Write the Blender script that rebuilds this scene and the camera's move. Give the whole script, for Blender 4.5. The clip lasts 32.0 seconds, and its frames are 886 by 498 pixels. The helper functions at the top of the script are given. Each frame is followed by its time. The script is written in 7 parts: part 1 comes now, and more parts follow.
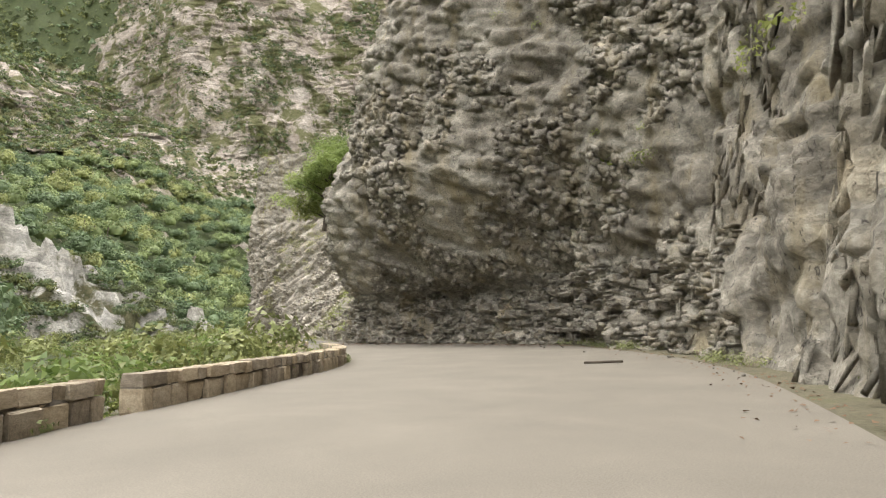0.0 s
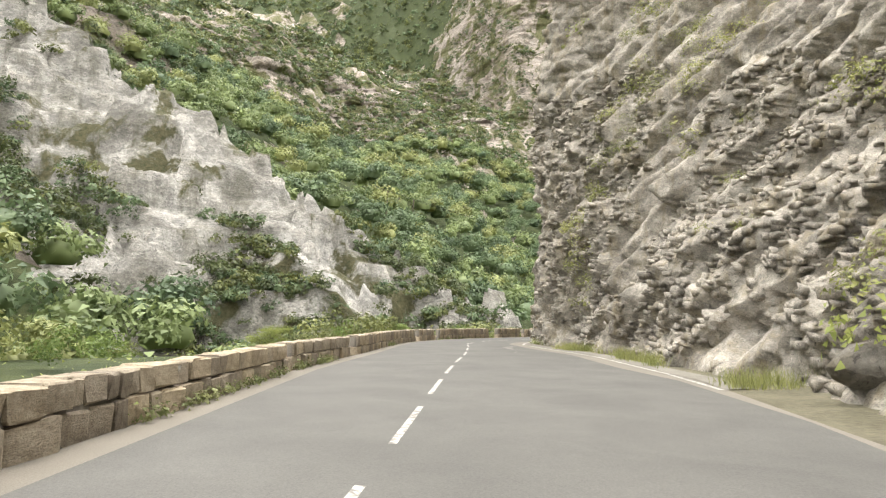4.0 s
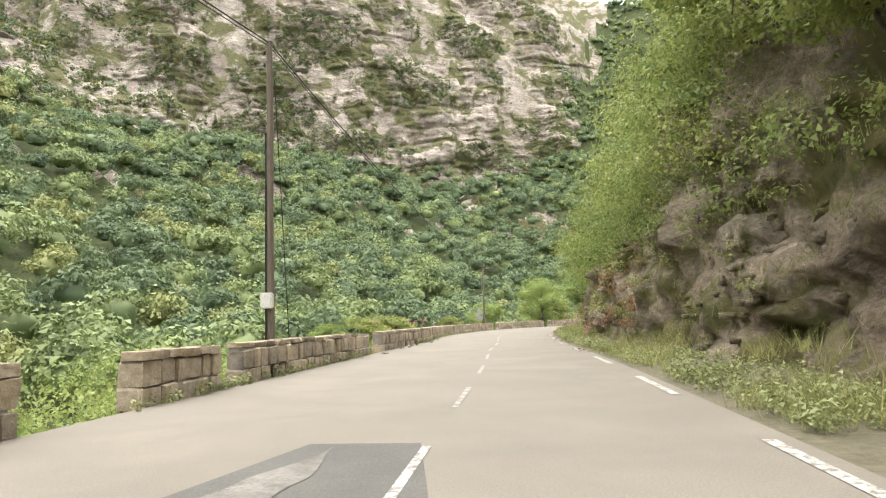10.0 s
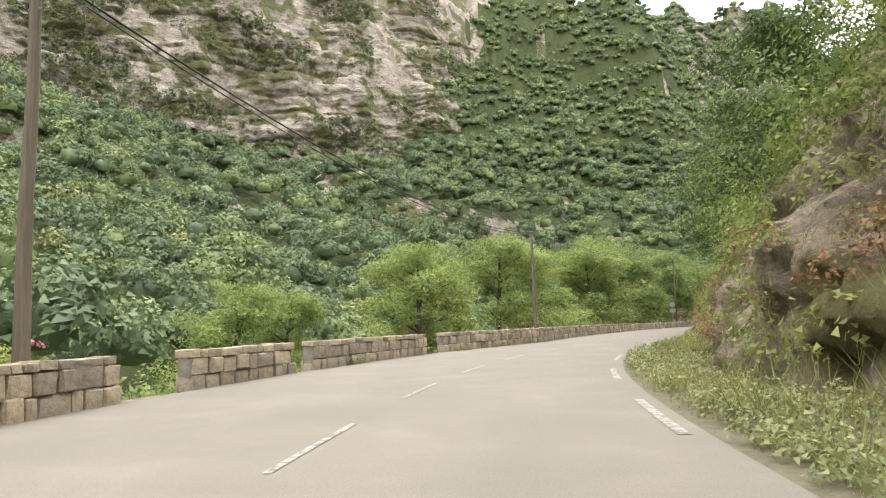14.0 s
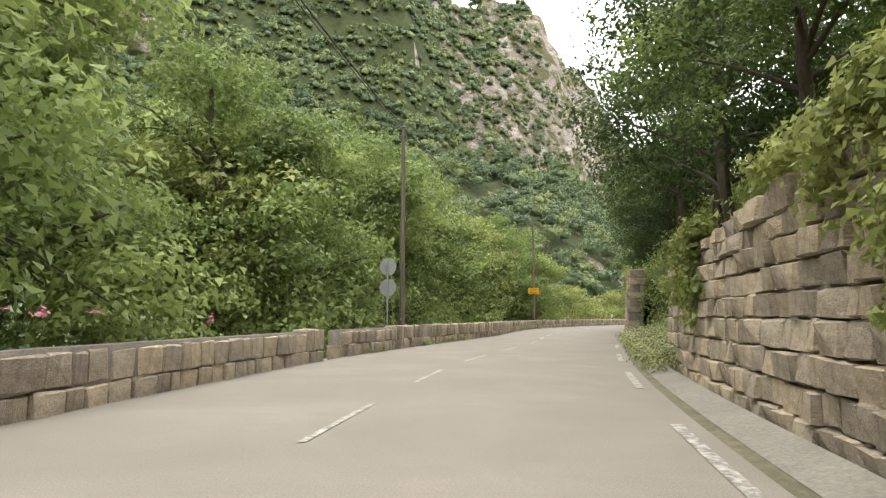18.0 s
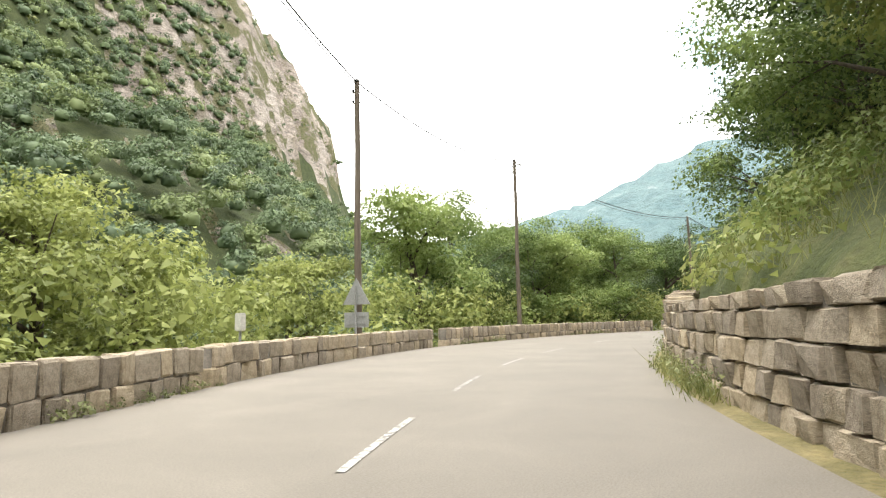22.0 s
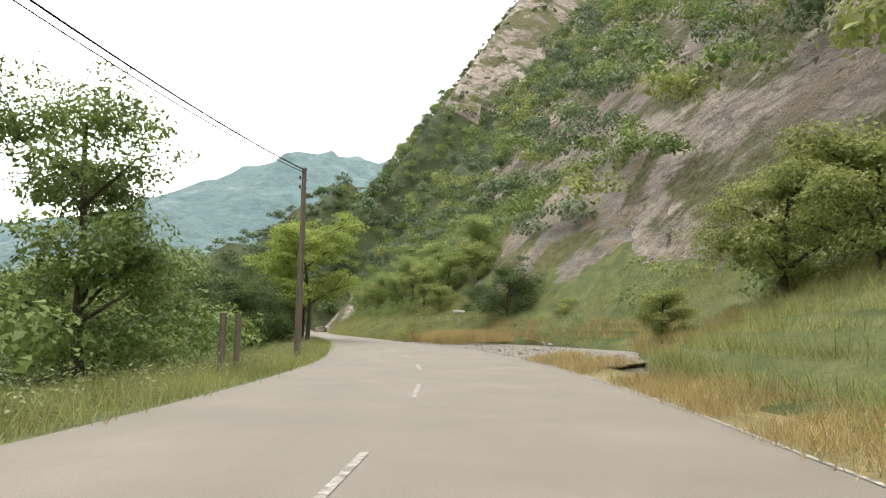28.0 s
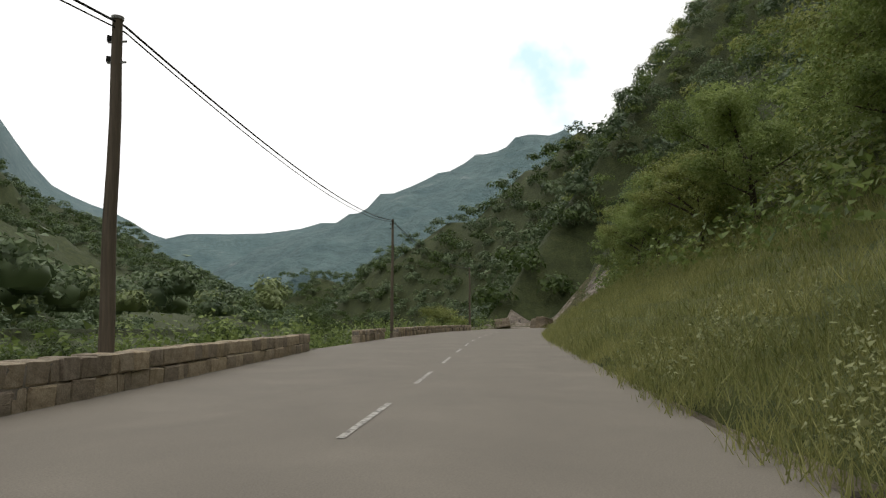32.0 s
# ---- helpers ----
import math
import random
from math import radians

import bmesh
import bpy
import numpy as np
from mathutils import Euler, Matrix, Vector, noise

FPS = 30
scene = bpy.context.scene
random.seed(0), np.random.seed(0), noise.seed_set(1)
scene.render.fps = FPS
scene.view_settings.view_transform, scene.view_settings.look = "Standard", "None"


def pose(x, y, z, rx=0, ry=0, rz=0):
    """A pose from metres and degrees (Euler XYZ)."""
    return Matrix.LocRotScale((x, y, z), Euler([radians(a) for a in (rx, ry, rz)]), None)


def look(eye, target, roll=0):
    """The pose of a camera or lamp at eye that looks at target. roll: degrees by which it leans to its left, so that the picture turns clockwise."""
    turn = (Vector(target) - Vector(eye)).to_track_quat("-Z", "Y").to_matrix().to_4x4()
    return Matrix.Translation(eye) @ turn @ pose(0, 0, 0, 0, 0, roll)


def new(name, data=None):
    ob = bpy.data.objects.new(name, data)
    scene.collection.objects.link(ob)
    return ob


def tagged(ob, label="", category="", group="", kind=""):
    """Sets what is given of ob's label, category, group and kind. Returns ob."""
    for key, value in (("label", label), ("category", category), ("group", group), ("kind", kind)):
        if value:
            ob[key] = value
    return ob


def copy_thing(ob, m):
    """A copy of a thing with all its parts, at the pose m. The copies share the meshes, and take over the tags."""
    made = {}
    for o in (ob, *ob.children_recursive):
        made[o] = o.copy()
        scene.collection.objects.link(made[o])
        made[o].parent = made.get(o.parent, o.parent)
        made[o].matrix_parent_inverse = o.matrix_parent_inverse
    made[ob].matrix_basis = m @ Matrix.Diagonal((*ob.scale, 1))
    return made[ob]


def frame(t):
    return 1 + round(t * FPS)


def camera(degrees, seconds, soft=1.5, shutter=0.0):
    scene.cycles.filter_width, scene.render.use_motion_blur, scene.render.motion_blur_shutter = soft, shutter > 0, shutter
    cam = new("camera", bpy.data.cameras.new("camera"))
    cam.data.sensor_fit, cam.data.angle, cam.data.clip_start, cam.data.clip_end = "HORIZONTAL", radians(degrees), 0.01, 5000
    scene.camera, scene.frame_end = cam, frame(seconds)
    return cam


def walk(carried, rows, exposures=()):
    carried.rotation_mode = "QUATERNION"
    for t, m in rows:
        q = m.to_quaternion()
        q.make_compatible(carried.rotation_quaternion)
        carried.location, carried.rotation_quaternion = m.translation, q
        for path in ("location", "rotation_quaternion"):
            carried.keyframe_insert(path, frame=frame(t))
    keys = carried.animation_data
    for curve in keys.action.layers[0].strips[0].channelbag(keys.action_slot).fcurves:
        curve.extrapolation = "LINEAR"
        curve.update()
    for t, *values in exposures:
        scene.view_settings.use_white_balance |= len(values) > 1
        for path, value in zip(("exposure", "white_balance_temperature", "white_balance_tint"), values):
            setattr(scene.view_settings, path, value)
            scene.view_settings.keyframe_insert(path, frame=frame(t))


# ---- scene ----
# ---- camera ----
cam = camera(69.2, 32.0, soft=1.2)
PATH = [
    (0, (80.215, -80.362, 1.15), (79.498, -78.51, 1.383), -1.7),
    (0.5, (78.429, -73.006, 1.143), (77.768, -71.135, 1.387), -1.2),
    (1, (76.231, -65.958, 1.153), (75.335, -64.188, 1.405), -0.7),
    (1.5, (72.899, -59.497, 1.148), (71.689, -57.925, 1.401), 0.6),
    (2, (68.57, -53.836, 1.15), (67.077, -52.522, 1.366), 1.1),
    (2.5, (63.537, -48.879, 1.15), (61.944, -47.686, 1.351), 1.8),
    (3, (58.317, -44.153, 1.15), (56.719, -42.972, 1.374), 0.6),
    (3.5, (53.121, -39.354, 1.15), (51.554, -38.132, 1.38), 0.1),
    (4, (47.987, -34.358, 1.15), (46.452, -33.097, 1.38), 0.9),
    (4.5, (42.813, -29.193, 1.15), (41.277, -27.932, 1.376), 3.0),
    (5, (37.373, -23.995, 1.151), (35.784, -22.801, 1.373), 2.8),
    (5.5, (31.839, -18.867, 1.149), (30.25, -17.665, 1.32), 1.6),
    (6, (26.454, -13.95, 1.149), (24.885, -12.726, 1.349), 1.6),
    (6.5, (21.433, -8.953, 1.15), (19.954, -7.621, 1.339), 1.0),
    (7, (16.92, -3.462, 1.144), (15.665, -1.92, 1.36), 0.9),
    (7.5, (13.578, 2.632, 1.155), (12.677, 4.402, 1.383), -0.2),
    (8, (11.759, 9.239, 1.155), (11.135, 11.121, 1.413), -1.7),
    (8.5, (10.449, 15.97, 1.156), (9.897, 17.874, 1.422), -1.8),
    (9, (9.245, 22.912, 1.145), (8.67, 24.813, 1.379), -1.6),
    (9.5, (7.815, 29.999, 1.155), (7.248, 31.903, 1.385), -1.1),
    (10, (6.359, 37.395, 1.148), (5.822, 39.308, 1.372), -1.8),
    (10.5, (5.206, 44.97, 1.15), (4.701, 46.89, 1.386), -2.2),
    (11, (3.996, 52.573, 1.15), (3.478, 54.489, 1.398), -1.2),
    (11.5, (2.779, 60.168, 1.153), (2.266, 62.089, 1.377), -1.9),
    (12, (1.316, 67.665, 1.152), (0.816, 69.588, 1.376), -1.2),
    (12.5, (-0.02, 75.108, 1.163), (-0.484, 77.04, 1.387), -0.9),
    (13, (-1.001, 82.629, 1.137), (-1.418, 84.573, 1.353), -2.2),
    (13.5, (-1.756, 90.277, 1.145), (-2.071, 92.239, 1.371), -2.2),
    (14, (-1.644, 98.158, 1.146), (-1.789, 100.138, 1.385), -1.9),
    (14.5, (-1.176, 106.345, 1.151), (-1.156, 108.329, 1.396), -2.2),
    (15, (-0.005, 114.631, 1.145), (0.188, 116.609, 1.367), -2.2),
    (15.5, (3.066, 122.628, 1.153), (3.39, 124.588, 1.378), -2.0),
    (16, (5.394, 130.857, 1.15), (5.782, 132.806, 1.379), -0.6),
    (16.5, (7.911, 139.012, 1.15), (8.328, 140.955, 1.38), 0.0),
    (17, (10.536, 147.112, 1.15), (10.978, 149.049, 1.379), 0.5),
    (17.5, (13.33, 155.131, 1.152), (13.832, 157.055, 1.373), 1.0),
    (18, (16.629, 162.927, 1.15), (17.263, 164.813, 1.356), 0.1),
    (18.5, (20.495, 170.618, 1.15), (21.24, 172.458, 1.396), -0.0),
    (19, (24.691, 178.231, 1.15), (25.522, 180.032, 1.4), -0.0),
    (19.5, (29.154, 185.793, 1.148), (30.089, 187.545, 1.386), -1.3),
    (20, (33.868, 193.477, 1.15), (34.858, 195.2, 1.379), -1.4),
    (20.5, (39.139, 201.653, 1.172), (40.213, 203.323, 1.407), -0.9),
    (21, (45.009, 208.445, 1.146), (46.133, 210.083, 1.376), -2.7),
    (21.5, (49.834, 214.44, 1.143), (51.106, 215.969, 1.346), -0.5),
    (22, (55.56, 219.663, 1.144), (56.97, 221.065, 1.359), -1.1),
    (22.5, (61.787, 224.218, 1.132), (63.311, 225.495, 1.347), -1.1),
    (23, (68.127, 228.302, 1.179), (69.757, 229.439, 1.405), -1.7),
    (23.5, (75.045, 231.623, 1.151), (76.813, 232.531, 1.378), 1.6),
    (24, (82.555, 233.766, 1.139), (84.466, 234.313, 1.358), -0.4),
    (24.5, (90.951, 234.925, 1.163), (92.915, 235.2, 1.424), -1.7),
    (25, (99.354, 235.059, 1.15), (101.334, 235.175, 1.411), -2.0),
    (25.5, (107.763, 235.107, 1.146), (109.743, 235.222, 1.401), -3.2),
    (26, (116.258, 234.836, 1.15), (118.239, 234.968, 1.383), -1.1),
    (26.5, (124.861, 234.653, 1.15), (126.841, 234.81, 1.379), -0.2),
    (27, (133.588, 234.593, 1.15), (135.565, 234.783, 1.383), -0.1),
    (27.5, (142.453, 234.716, 1.156), (144.422, 234.956, 1.406), -0.1),
    (28, (151.466, 235.105, 1.14), (153.424, 235.432, 1.388), 0.8),
    (28.5, (160.653, 235.9, 1.148), (162.578, 236.391, 1.379), 0.7),
    (29, (169.867, 237.733, 1.155), (171.753, 238.36, 1.38), 1.9),
    (29.5, (178.884, 240.173, 1.151), (180.724, 240.924, 1.37), 1.4),
    (30, (187.901, 242.991, 1.164), (189.694, 243.847, 1.399), 1.3),
    (30.5, (196.764, 246.509, 1.142), (198.527, 247.425, 1.372), 1.5),
    (31, (206.104, 250.139, 1.137), (207.841, 251.105, 1.366), 0.8),
    (31.5, (215.666, 254.224, 1.154), (217.389, 255.211, 1.4), 0.5),
    (32, (226.315, 259.144, 1.146), (228.023, 260.162, 1.361), 0.1),
]
EXPOSURE = [(0.0, 0.65), (1.5, 0.8), (2.0, 0.9), (5.0, 0.85), (9.0, 0.95), (14.0, 0.7), (17.5, 0.6), (19.0, 0.75), (20.5, 0.65), (21.2, 0.6), (22.0, 0.85), (23.0, -0.4), (24.0, -0.6), (25.5, 0.05), (27.5, 0.3), (28.2, 0.2), (28.8, -0.4),
            (29.6, -1.4), (30.3, -1.5), (31.2, -0.95), (32.0, -1.15)]
walk(cam, [(t, look(eye, target, roll)) for t, eye, target, roll in PATH], EXPOSURE)

# ---- world and sun ----
SUN_TO = Vector((-0.2, 0.03, 1.0)).normalized()
world = bpy.data.worlds.new("sky")
scene.world = world
world.use_nodes = True
wn, wl = world.node_tree.nodes, world.node_tree.links
wn.clear()
sky = wn.new("ShaderNodeTexSky")
sky.sky_type = "NISHITA"
sky.sun_disc = False
sky.sun_elevation = math.asin(SUN_TO.z)
sky.sun_rotation = math.atan2(SUN_TO.x, SUN_TO.y)
sky.air_density, sky.dust_density = 1.0, 1.0
coord = wn.new("ShaderNodeTexCoord")
ragged = wn.new("ShaderNodeTexNoise")
ragged.inputs["Scale"].default_value, ragged.inputs["Detail"].default_value = 5.0, 6.0
wl.new(coord.outputs["Generated"], ragged.inputs["Vector"])
skybg, cloudbg, skymix, wout = wn.new("ShaderNodeBackground"), wn.new("ShaderNodeBackground"), wn.new("ShaderNodeMixShader"), wn.new("ShaderNodeOutputWorld")
skybg.inputs["Strength"].default_value = 0.15
cloudbg.inputs["Strength"].default_value = 3.0
far = wn.new("ShaderNodeVectorMath")
far.operation = "DISTANCE"
far.inputs[1].default_value = Vector((0.896, 0.238, 0.375)).normalized()
wl.new(coord.outputs["Generated"], far.inputs[0])
torn = wn.new("ShaderNodeMath")
torn.operation, torn.inputs[1].default_value = "MULTIPLY_ADD", 1.3
wl.new(ragged.outputs["Fac"], torn.inputs[0])
wl.new(far.outputs["Value"], torn.inputs[2])
tint = wn.new("ShaderNodeValToRGB")
tint.color_ramp.elements[0].position, tint.color_ramp.elements[0].color = 0.53, (0.6, 0.78, 0.88, 1)
tint.color_ramp.elements[1].position, tint.color_ramp.elements[1].color = 0.66, (1.0, 0.985, 0.96, 1)
wl.new(torn.outputs[0], tint.inputs["Fac"])
wl.new(tint.outputs["Color"], cloudbg.inputs["Color"])
wl.new(sky.outputs["Color"], skybg.inputs["Color"])
skymix.inputs["Fac"].default_value = 0.9
wl.new(skybg.outputs["Background"], skymix.inputs[1])
wl.new(cloudbg.outputs["Background"], skymix.inputs[2])
wl.new(skymix.outputs["Shader"], wout.inputs["Surface"])
sun = new("sun", bpy.data.lights.new("sun", "SUN"))
sun.data.energy, sun.data.angle, sun.data.color = 1.5, radians(16), (1.0, 0.95, 0.84)
sun.matrix_world = look((0, 0, 300), tuple(Vector((0, 0, 300)) - SUN_TO))

# ---- materials ----
def ramp_node(nodes, stops):
    r = nodes.new("ShaderNodeValToRGB")
    e = r.color_ramp.elements
    while len(e) < len(stops):
        e.new(0.5)
    for el, (p, c) in zip(e, stops):
        el.position, el.color = p, (*c, 1)
    return r


def noise_node(m, scale, detail=5.0, rough=0.6, distort=0.0, stretch=(1, 1, 1)):
    n, l = m.node_tree.nodes, m.node_tree.links
    co, mp, t = n.new("ShaderNodeTexCoord"), n.new("ShaderNodeMapping"), n.new("ShaderNodeTexNoise")
    mp.inputs["Scale"].default_value = stretch
    t.inputs["Scale"].default_value, t.inputs["Detail"].default_value = scale, detail
    t.inputs["Roughness"].default_value, t.inputs["Distortion"].default_value = rough, distort
    l.new(co.outputs["Object"], mp.inputs["Vector"])
    l.new(mp.outputs["Vector"], t.inputs["Vector"])
    return t


def mix_node(m, fac, a, b, mode="MIX", f=0.5):
    n, l = m.node_tree.nodes, m.node_tree.links
    x = n.new("ShaderNodeMix")
    x.data_type, x.blend_type = "RGBA", mode
    if fac is None:
        x.inputs[0].default_value = f
    else:
        l.new(fac, x.inputs[0])
    for s, v in ((x.inputs[6], a), (x.inputs[7], b)):
        if isinstance(v, tuple):
            s.default_value = (*v, 1)
        else:
            l.new(v, s)
    return x.outputs[2]


def material(name, stops, scale, stretch=(1, 1, 1), rough=0.85, bump=0.3, bump_scale=None, dist=0.05, fine=None, random_amount=0.0, island=0.0, distort=0.4):
    """Two-scale coloured surface: a broad ramp, fine grain over it, a bump, and an own tint for each object or island."""
    m = bpy.data.materials.new(name)
    m.use_nodes = True
    n, l = m.node_tree.nodes, m.node_tree.links
    p = n["Principled BSDF"]
    a = noise_node(m, scale, 6, 0.62, distort, stretch)
    r = ramp_node(n, stops)
    l.new(a.outputs["Fac"], r.inputs["Fac"])
    col = r.outputs["Color"]
    b = noise_node(m, bump_scale or scale * 7, 5, 0.7, 0.2, stretch)
    g = ramp_node(n, fine or ((0.25, (0.62, 0.62, 0.62)), (0.75, (1.25, 1.22, 1.18))))
    l.new(b.outputs["Fac"], g.inputs["Fac"])
    col = mix_node(m, None, col, g.outputs["Color"], "MULTIPLY", 1.0)
    if random_amount or island:
        src = n.new("ShaderNodeNewGeometry").outputs["Random Per Island"] if island else n.new("ShaderNodeObjectInfo").outputs["Random"]
        k = island or random_amount
        rr = ramp_node(n, ((0.0, (1 - k, 1 - k, 1 - k * 0.9)), (0.5, (1, 1, 1)), (1.0, (1 + k, 1 + k * 0.85, 1 + k * 0.5))))
        l.new(src, rr.inputs["Fac"])
        col = mix_node(m, None, col, rr.outputs["Color"], "MULTIPLY", 1.0)
    l.new(col, p.inputs["Base Color"])
    p.inputs["Roughness"].default_value = rough
    p.inputs["Specular IOR Level"].default_value = 0.25
    if bump:
        bn = n.new("ShaderNodeBump")
        bn.inputs["Strength"].default_value, bn.inputs["Distance"].default_value = bump, dist
        l.new(b.outputs["Fac"], bn.inputs["Height"])
        l.new(bn.outputs["Normal"], p.inputs["Normal"])
    return m


def leaf_material(name, dark, light, island=0.45, trans=0.25, tone=0.35):
    m = bpy.data.materials.new(name)
    m.use_nodes = True
    n, l = m.node_tree.nodes, m.node_tree.links
    p, out = n["Principled BSDF"], n["Material Output"]
    rnd = n.new("ShaderNodeNewGeometry")
    big = noise_node(m, tone, 2, 0.5)
    add = n.new("ShaderNodeMath")
    add.operation = "MULTIPLY_ADD"
    add.inputs[1].default_value, add.inputs[2].default_value = island * 0.7, -0.05
    l.new(rnd.outputs["Random Per Island"], add.inputs[0])
    sm = n.new("ShaderNodeMath")
    sm.operation = "ADD"
    l.new(add.outputs[0], sm.inputs[0])
    l.new(big.outputs["Fac"], sm.inputs[1])
    r = ramp_node(n, ((0.3, dark), (0.95, light)))
    l.new(sm.outputs[0], r.inputs["Fac"])
    l.new(r.outputs["Color"], p.inputs["Base Color"])
    p.inputs["Roughness"].default_value = 0.55
    p.inputs["Specular IOR Level"].default_value = 0.3
    tr, mx = n.new("ShaderNodeBsdfTranslucent"), n.new("ShaderNodeMixShader")
    l.new(r.outputs["Color"], tr.inputs["Color"])
    mx.inputs[0].default_value = trans
    l.new(p.outputs[0], mx.inputs[1])
    l.new(tr.outputs[0], mx.inputs[2])
    l.new(mx.outputs[0], out.inputs["Surface"])
    return m


M_ROAD = material("asphalt", ((0.25, (0.145, 0.131, 0.11)), (0.55, (0.172, 0.155, 0.13)), (0.8, (0.204, 0.184, 0.155))), 0.5, rough=0.8, bump=0.5, bump_scale=60, dist=0.008,
                  fine=((0.3, (0.72, 0.72, 0.72)), (0.7, (1.3, 1.29, 1.27))))
M_PATCH = material("dark_asphalt", ((0.3, (0.08, 0.077, 0.072)), (0.7, (0.112, 0.108, 0.1))), 0.6, rough=0.8, bump=0.4, bump_scale=55, dist=0.008,
                   fine=((0.3, (0.72, 0.72, 0.72)), (0.7, (1.3, 1.29, 1.27))))
M_CONCRETE = material("pale_concrete", ((0.3, (0.15, 0.141, 0.12)), (0.7, (0.21, 0.198, 0.172))), 0.8, bump=0.3, bump_scale=20, dist=0.01)
M_PAINT = material("road_paint", ((0.42, (0.17, 0.16, 0.145)), (0.5, (0.36, 0.35, 0.325)), (0.62, (0.48, 0.47, 0.44))), 9.0, bump=0.15, bump_scale=60, dist=0.004, rough=0.7)
M_FADED = material("faded_road_paint", ((0.42, (0.16, 0.15, 0.135)), (0.52, (0.28, 0.27, 0.245)), (0.68, (0.4, 0.39, 0.36))), 8.0, bump=0.15, bump_scale=60, dist=0.004, rough=0.7)


def rock_material(name, stops, dark, stain, unit=1.0, flat=2.2, bump=1.0, patch=None, band_stretch=(0.7, 0.7, 1.3), relief=0.2):
    """Cracked bedded rock: two sizes of blocks with their own tone and height, broad stains, fine grain; patch: a second ground over part of it."""
    m = bpy.data.materials.new(name)
    m.use_nodes = True
    n, l = m.node_tree.nodes, m.node_tree.links
    p = n["Principled BSDF"]
    co, mp = n.new("ShaderNodeTexCoord"), n.new("ShaderNodeMapping")
    mp.inputs["Scale"].default_value, mp.inputs["Rotation"].default_value = (1 / unit, 1 / unit, flat / unit), (0.22, 0.12, 0)
    warp = n.new("ShaderNodeTexNoise")
    warp.inputs["Scale"].default_value, warp.inputs["Detail"].default_value = 0.9 / unit, 3
    l.new(co.outputs["Object"], warp.inputs["Vector"])
    add = n.new("ShaderNodeVectorMath")
    add.operation = "MULTIPLY_ADD"
    add.inputs[1].default_value = (0.3 * unit, 0.3 * unit, 0.22 * unit)
    l.new(warp.outputs["Color"], add.inputs[0])
    l.new(co.outputs["Object"], add.inputs[2])
    l.new(add.outputs[0], mp.inputs["Vector"])
    blocks = []
    for sc in (0.75, 2.6, 7.0):
        v = n.new("ShaderNodeTexVoronoi")
        v.inputs["Scale"].default_value = sc
        l.new(mp.outputs["Vector"], v.inputs["Vector"])
        bw = n.new("ShaderNodeSeparateColor")
        l.new(v.outputs["Color"], bw.inputs[0])
        blocks.append((v, bw.outputs[0]))
    broad = noise_node(m, 0.13 / unit, 5, 0.6, 0.8)
    r = ramp_node(n, stops)
    l.new(broad.outputs["Fac"], r.inputs["Fac"])
    col = r.outputs["Color"]
    for (v, val), k in zip(blocks, (0.16, 0.2, 0.16)):
        t = ramp_node(n, ((0.0, (1 - k, 1 - k, 1 - k)), (1.0, (1 + k, 1 + k * 0.95, 1 + k * 0.9))))
        l.new(val, t.inputs["Fac"])
        col = mix_node(m, None, col, t.outputs["Color"], "MULTIPLY", 1.0)
    streak = noise_node(m, 0.6 / unit, 5, 0.65, 0.4, (1, 1, 0.16))
    sr = ramp_node(n, ((0.5, (0, 0, 0)), (0.68, (0.8, 0.8, 0.8))))
    l.new(streak.outputs["Fac"], sr.inputs["Fac"])
    col = mix_node(m, sr.outputs["Color"], col, stain)
    band = noise_node(m, 1.1 / unit, 6, 0.65, 0.25, band_stretch)
    br = ramp_node(n, ((0.3, (0.74, 0.73, 0.72)), (0.5, (1, 1, 1)), (0.7, (1.22, 1.2, 1.18))))
    l.new(band.outputs["Fac"], br.inputs["Fac"])
    col = mix_node(m, None, col, br.outputs["Color"], "MULTIPLY", 1.0)
    # crevice shade painted as dark lines in the colour; the bump has none
    crack_shade = noise_node(m, 2.4 / unit, 6, 0.7, 1.2, (band_stretch[0] * 3, band_stretch[1] * 3, band_stretch[2] * 0.9))
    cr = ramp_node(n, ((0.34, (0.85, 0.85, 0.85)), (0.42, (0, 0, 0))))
    l.new(crack_shade.outputs["Fac"], cr.inputs["Fac"])
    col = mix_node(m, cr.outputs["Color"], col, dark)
    gr = noise_node(m, 9 / unit, 7, 0.75)
    g = ramp_node(n, ((0.3, (0.7, 0.7, 0.7)), (0.7, (1.25, 1.25, 1.25))))
    l.new(gr.outputs["Fac"], g.inputs["Fac"])
    col = mix_node(m, None, col, g.outputs["Color"], "MULTIPLY", 1.0)
    if patch:
        pn = noise_node(m, patch[0], 6, 0.65, 0.5)
        pr = ramp_node(n, ((patch[1] - 0.03, (0, 0, 0)), (patch[1] + 0.03, (1, 1, 1))))
        l.new(pn.outputs["Fac"], pr.inputs["Fac"])
        pc = noise_node(m, 1.5, 5)
        pcr = ramp_node(n, ((0.3, patch[2]), (0.7, patch[3])))
        l.new(pc.outputs["Fac"], pcr.inputs["Fac"])
        col = mix_node(m, pr.outputs["Color"], col, pcr.outputs["Color"])
    l.new(col, p.inputs["Base Color"])
    p.inputs["Roughness"].default_value = 0.9
    p.inputs["Specular IOR Level"].default_value = 0.2
    height = None
    for (v, val), k in zip(blocks, (0.3, 0.22, 0.1)):
        ma = n.new("ShaderNodeMath")
        ma.operation = "MULTIPLY_ADD"
        ma.inputs[1].default_value = k
        l.new(val, ma.inputs[0])
        sub = n.new("ShaderNodeMath")
        sub.operation = "MULTIPLY"
        sub.inputs[1].default_value = -0.08 * k
        l.new(v.outputs["Distance"], sub.inputs[0])
        l.new(sub.outputs[0], ma.inputs[2])
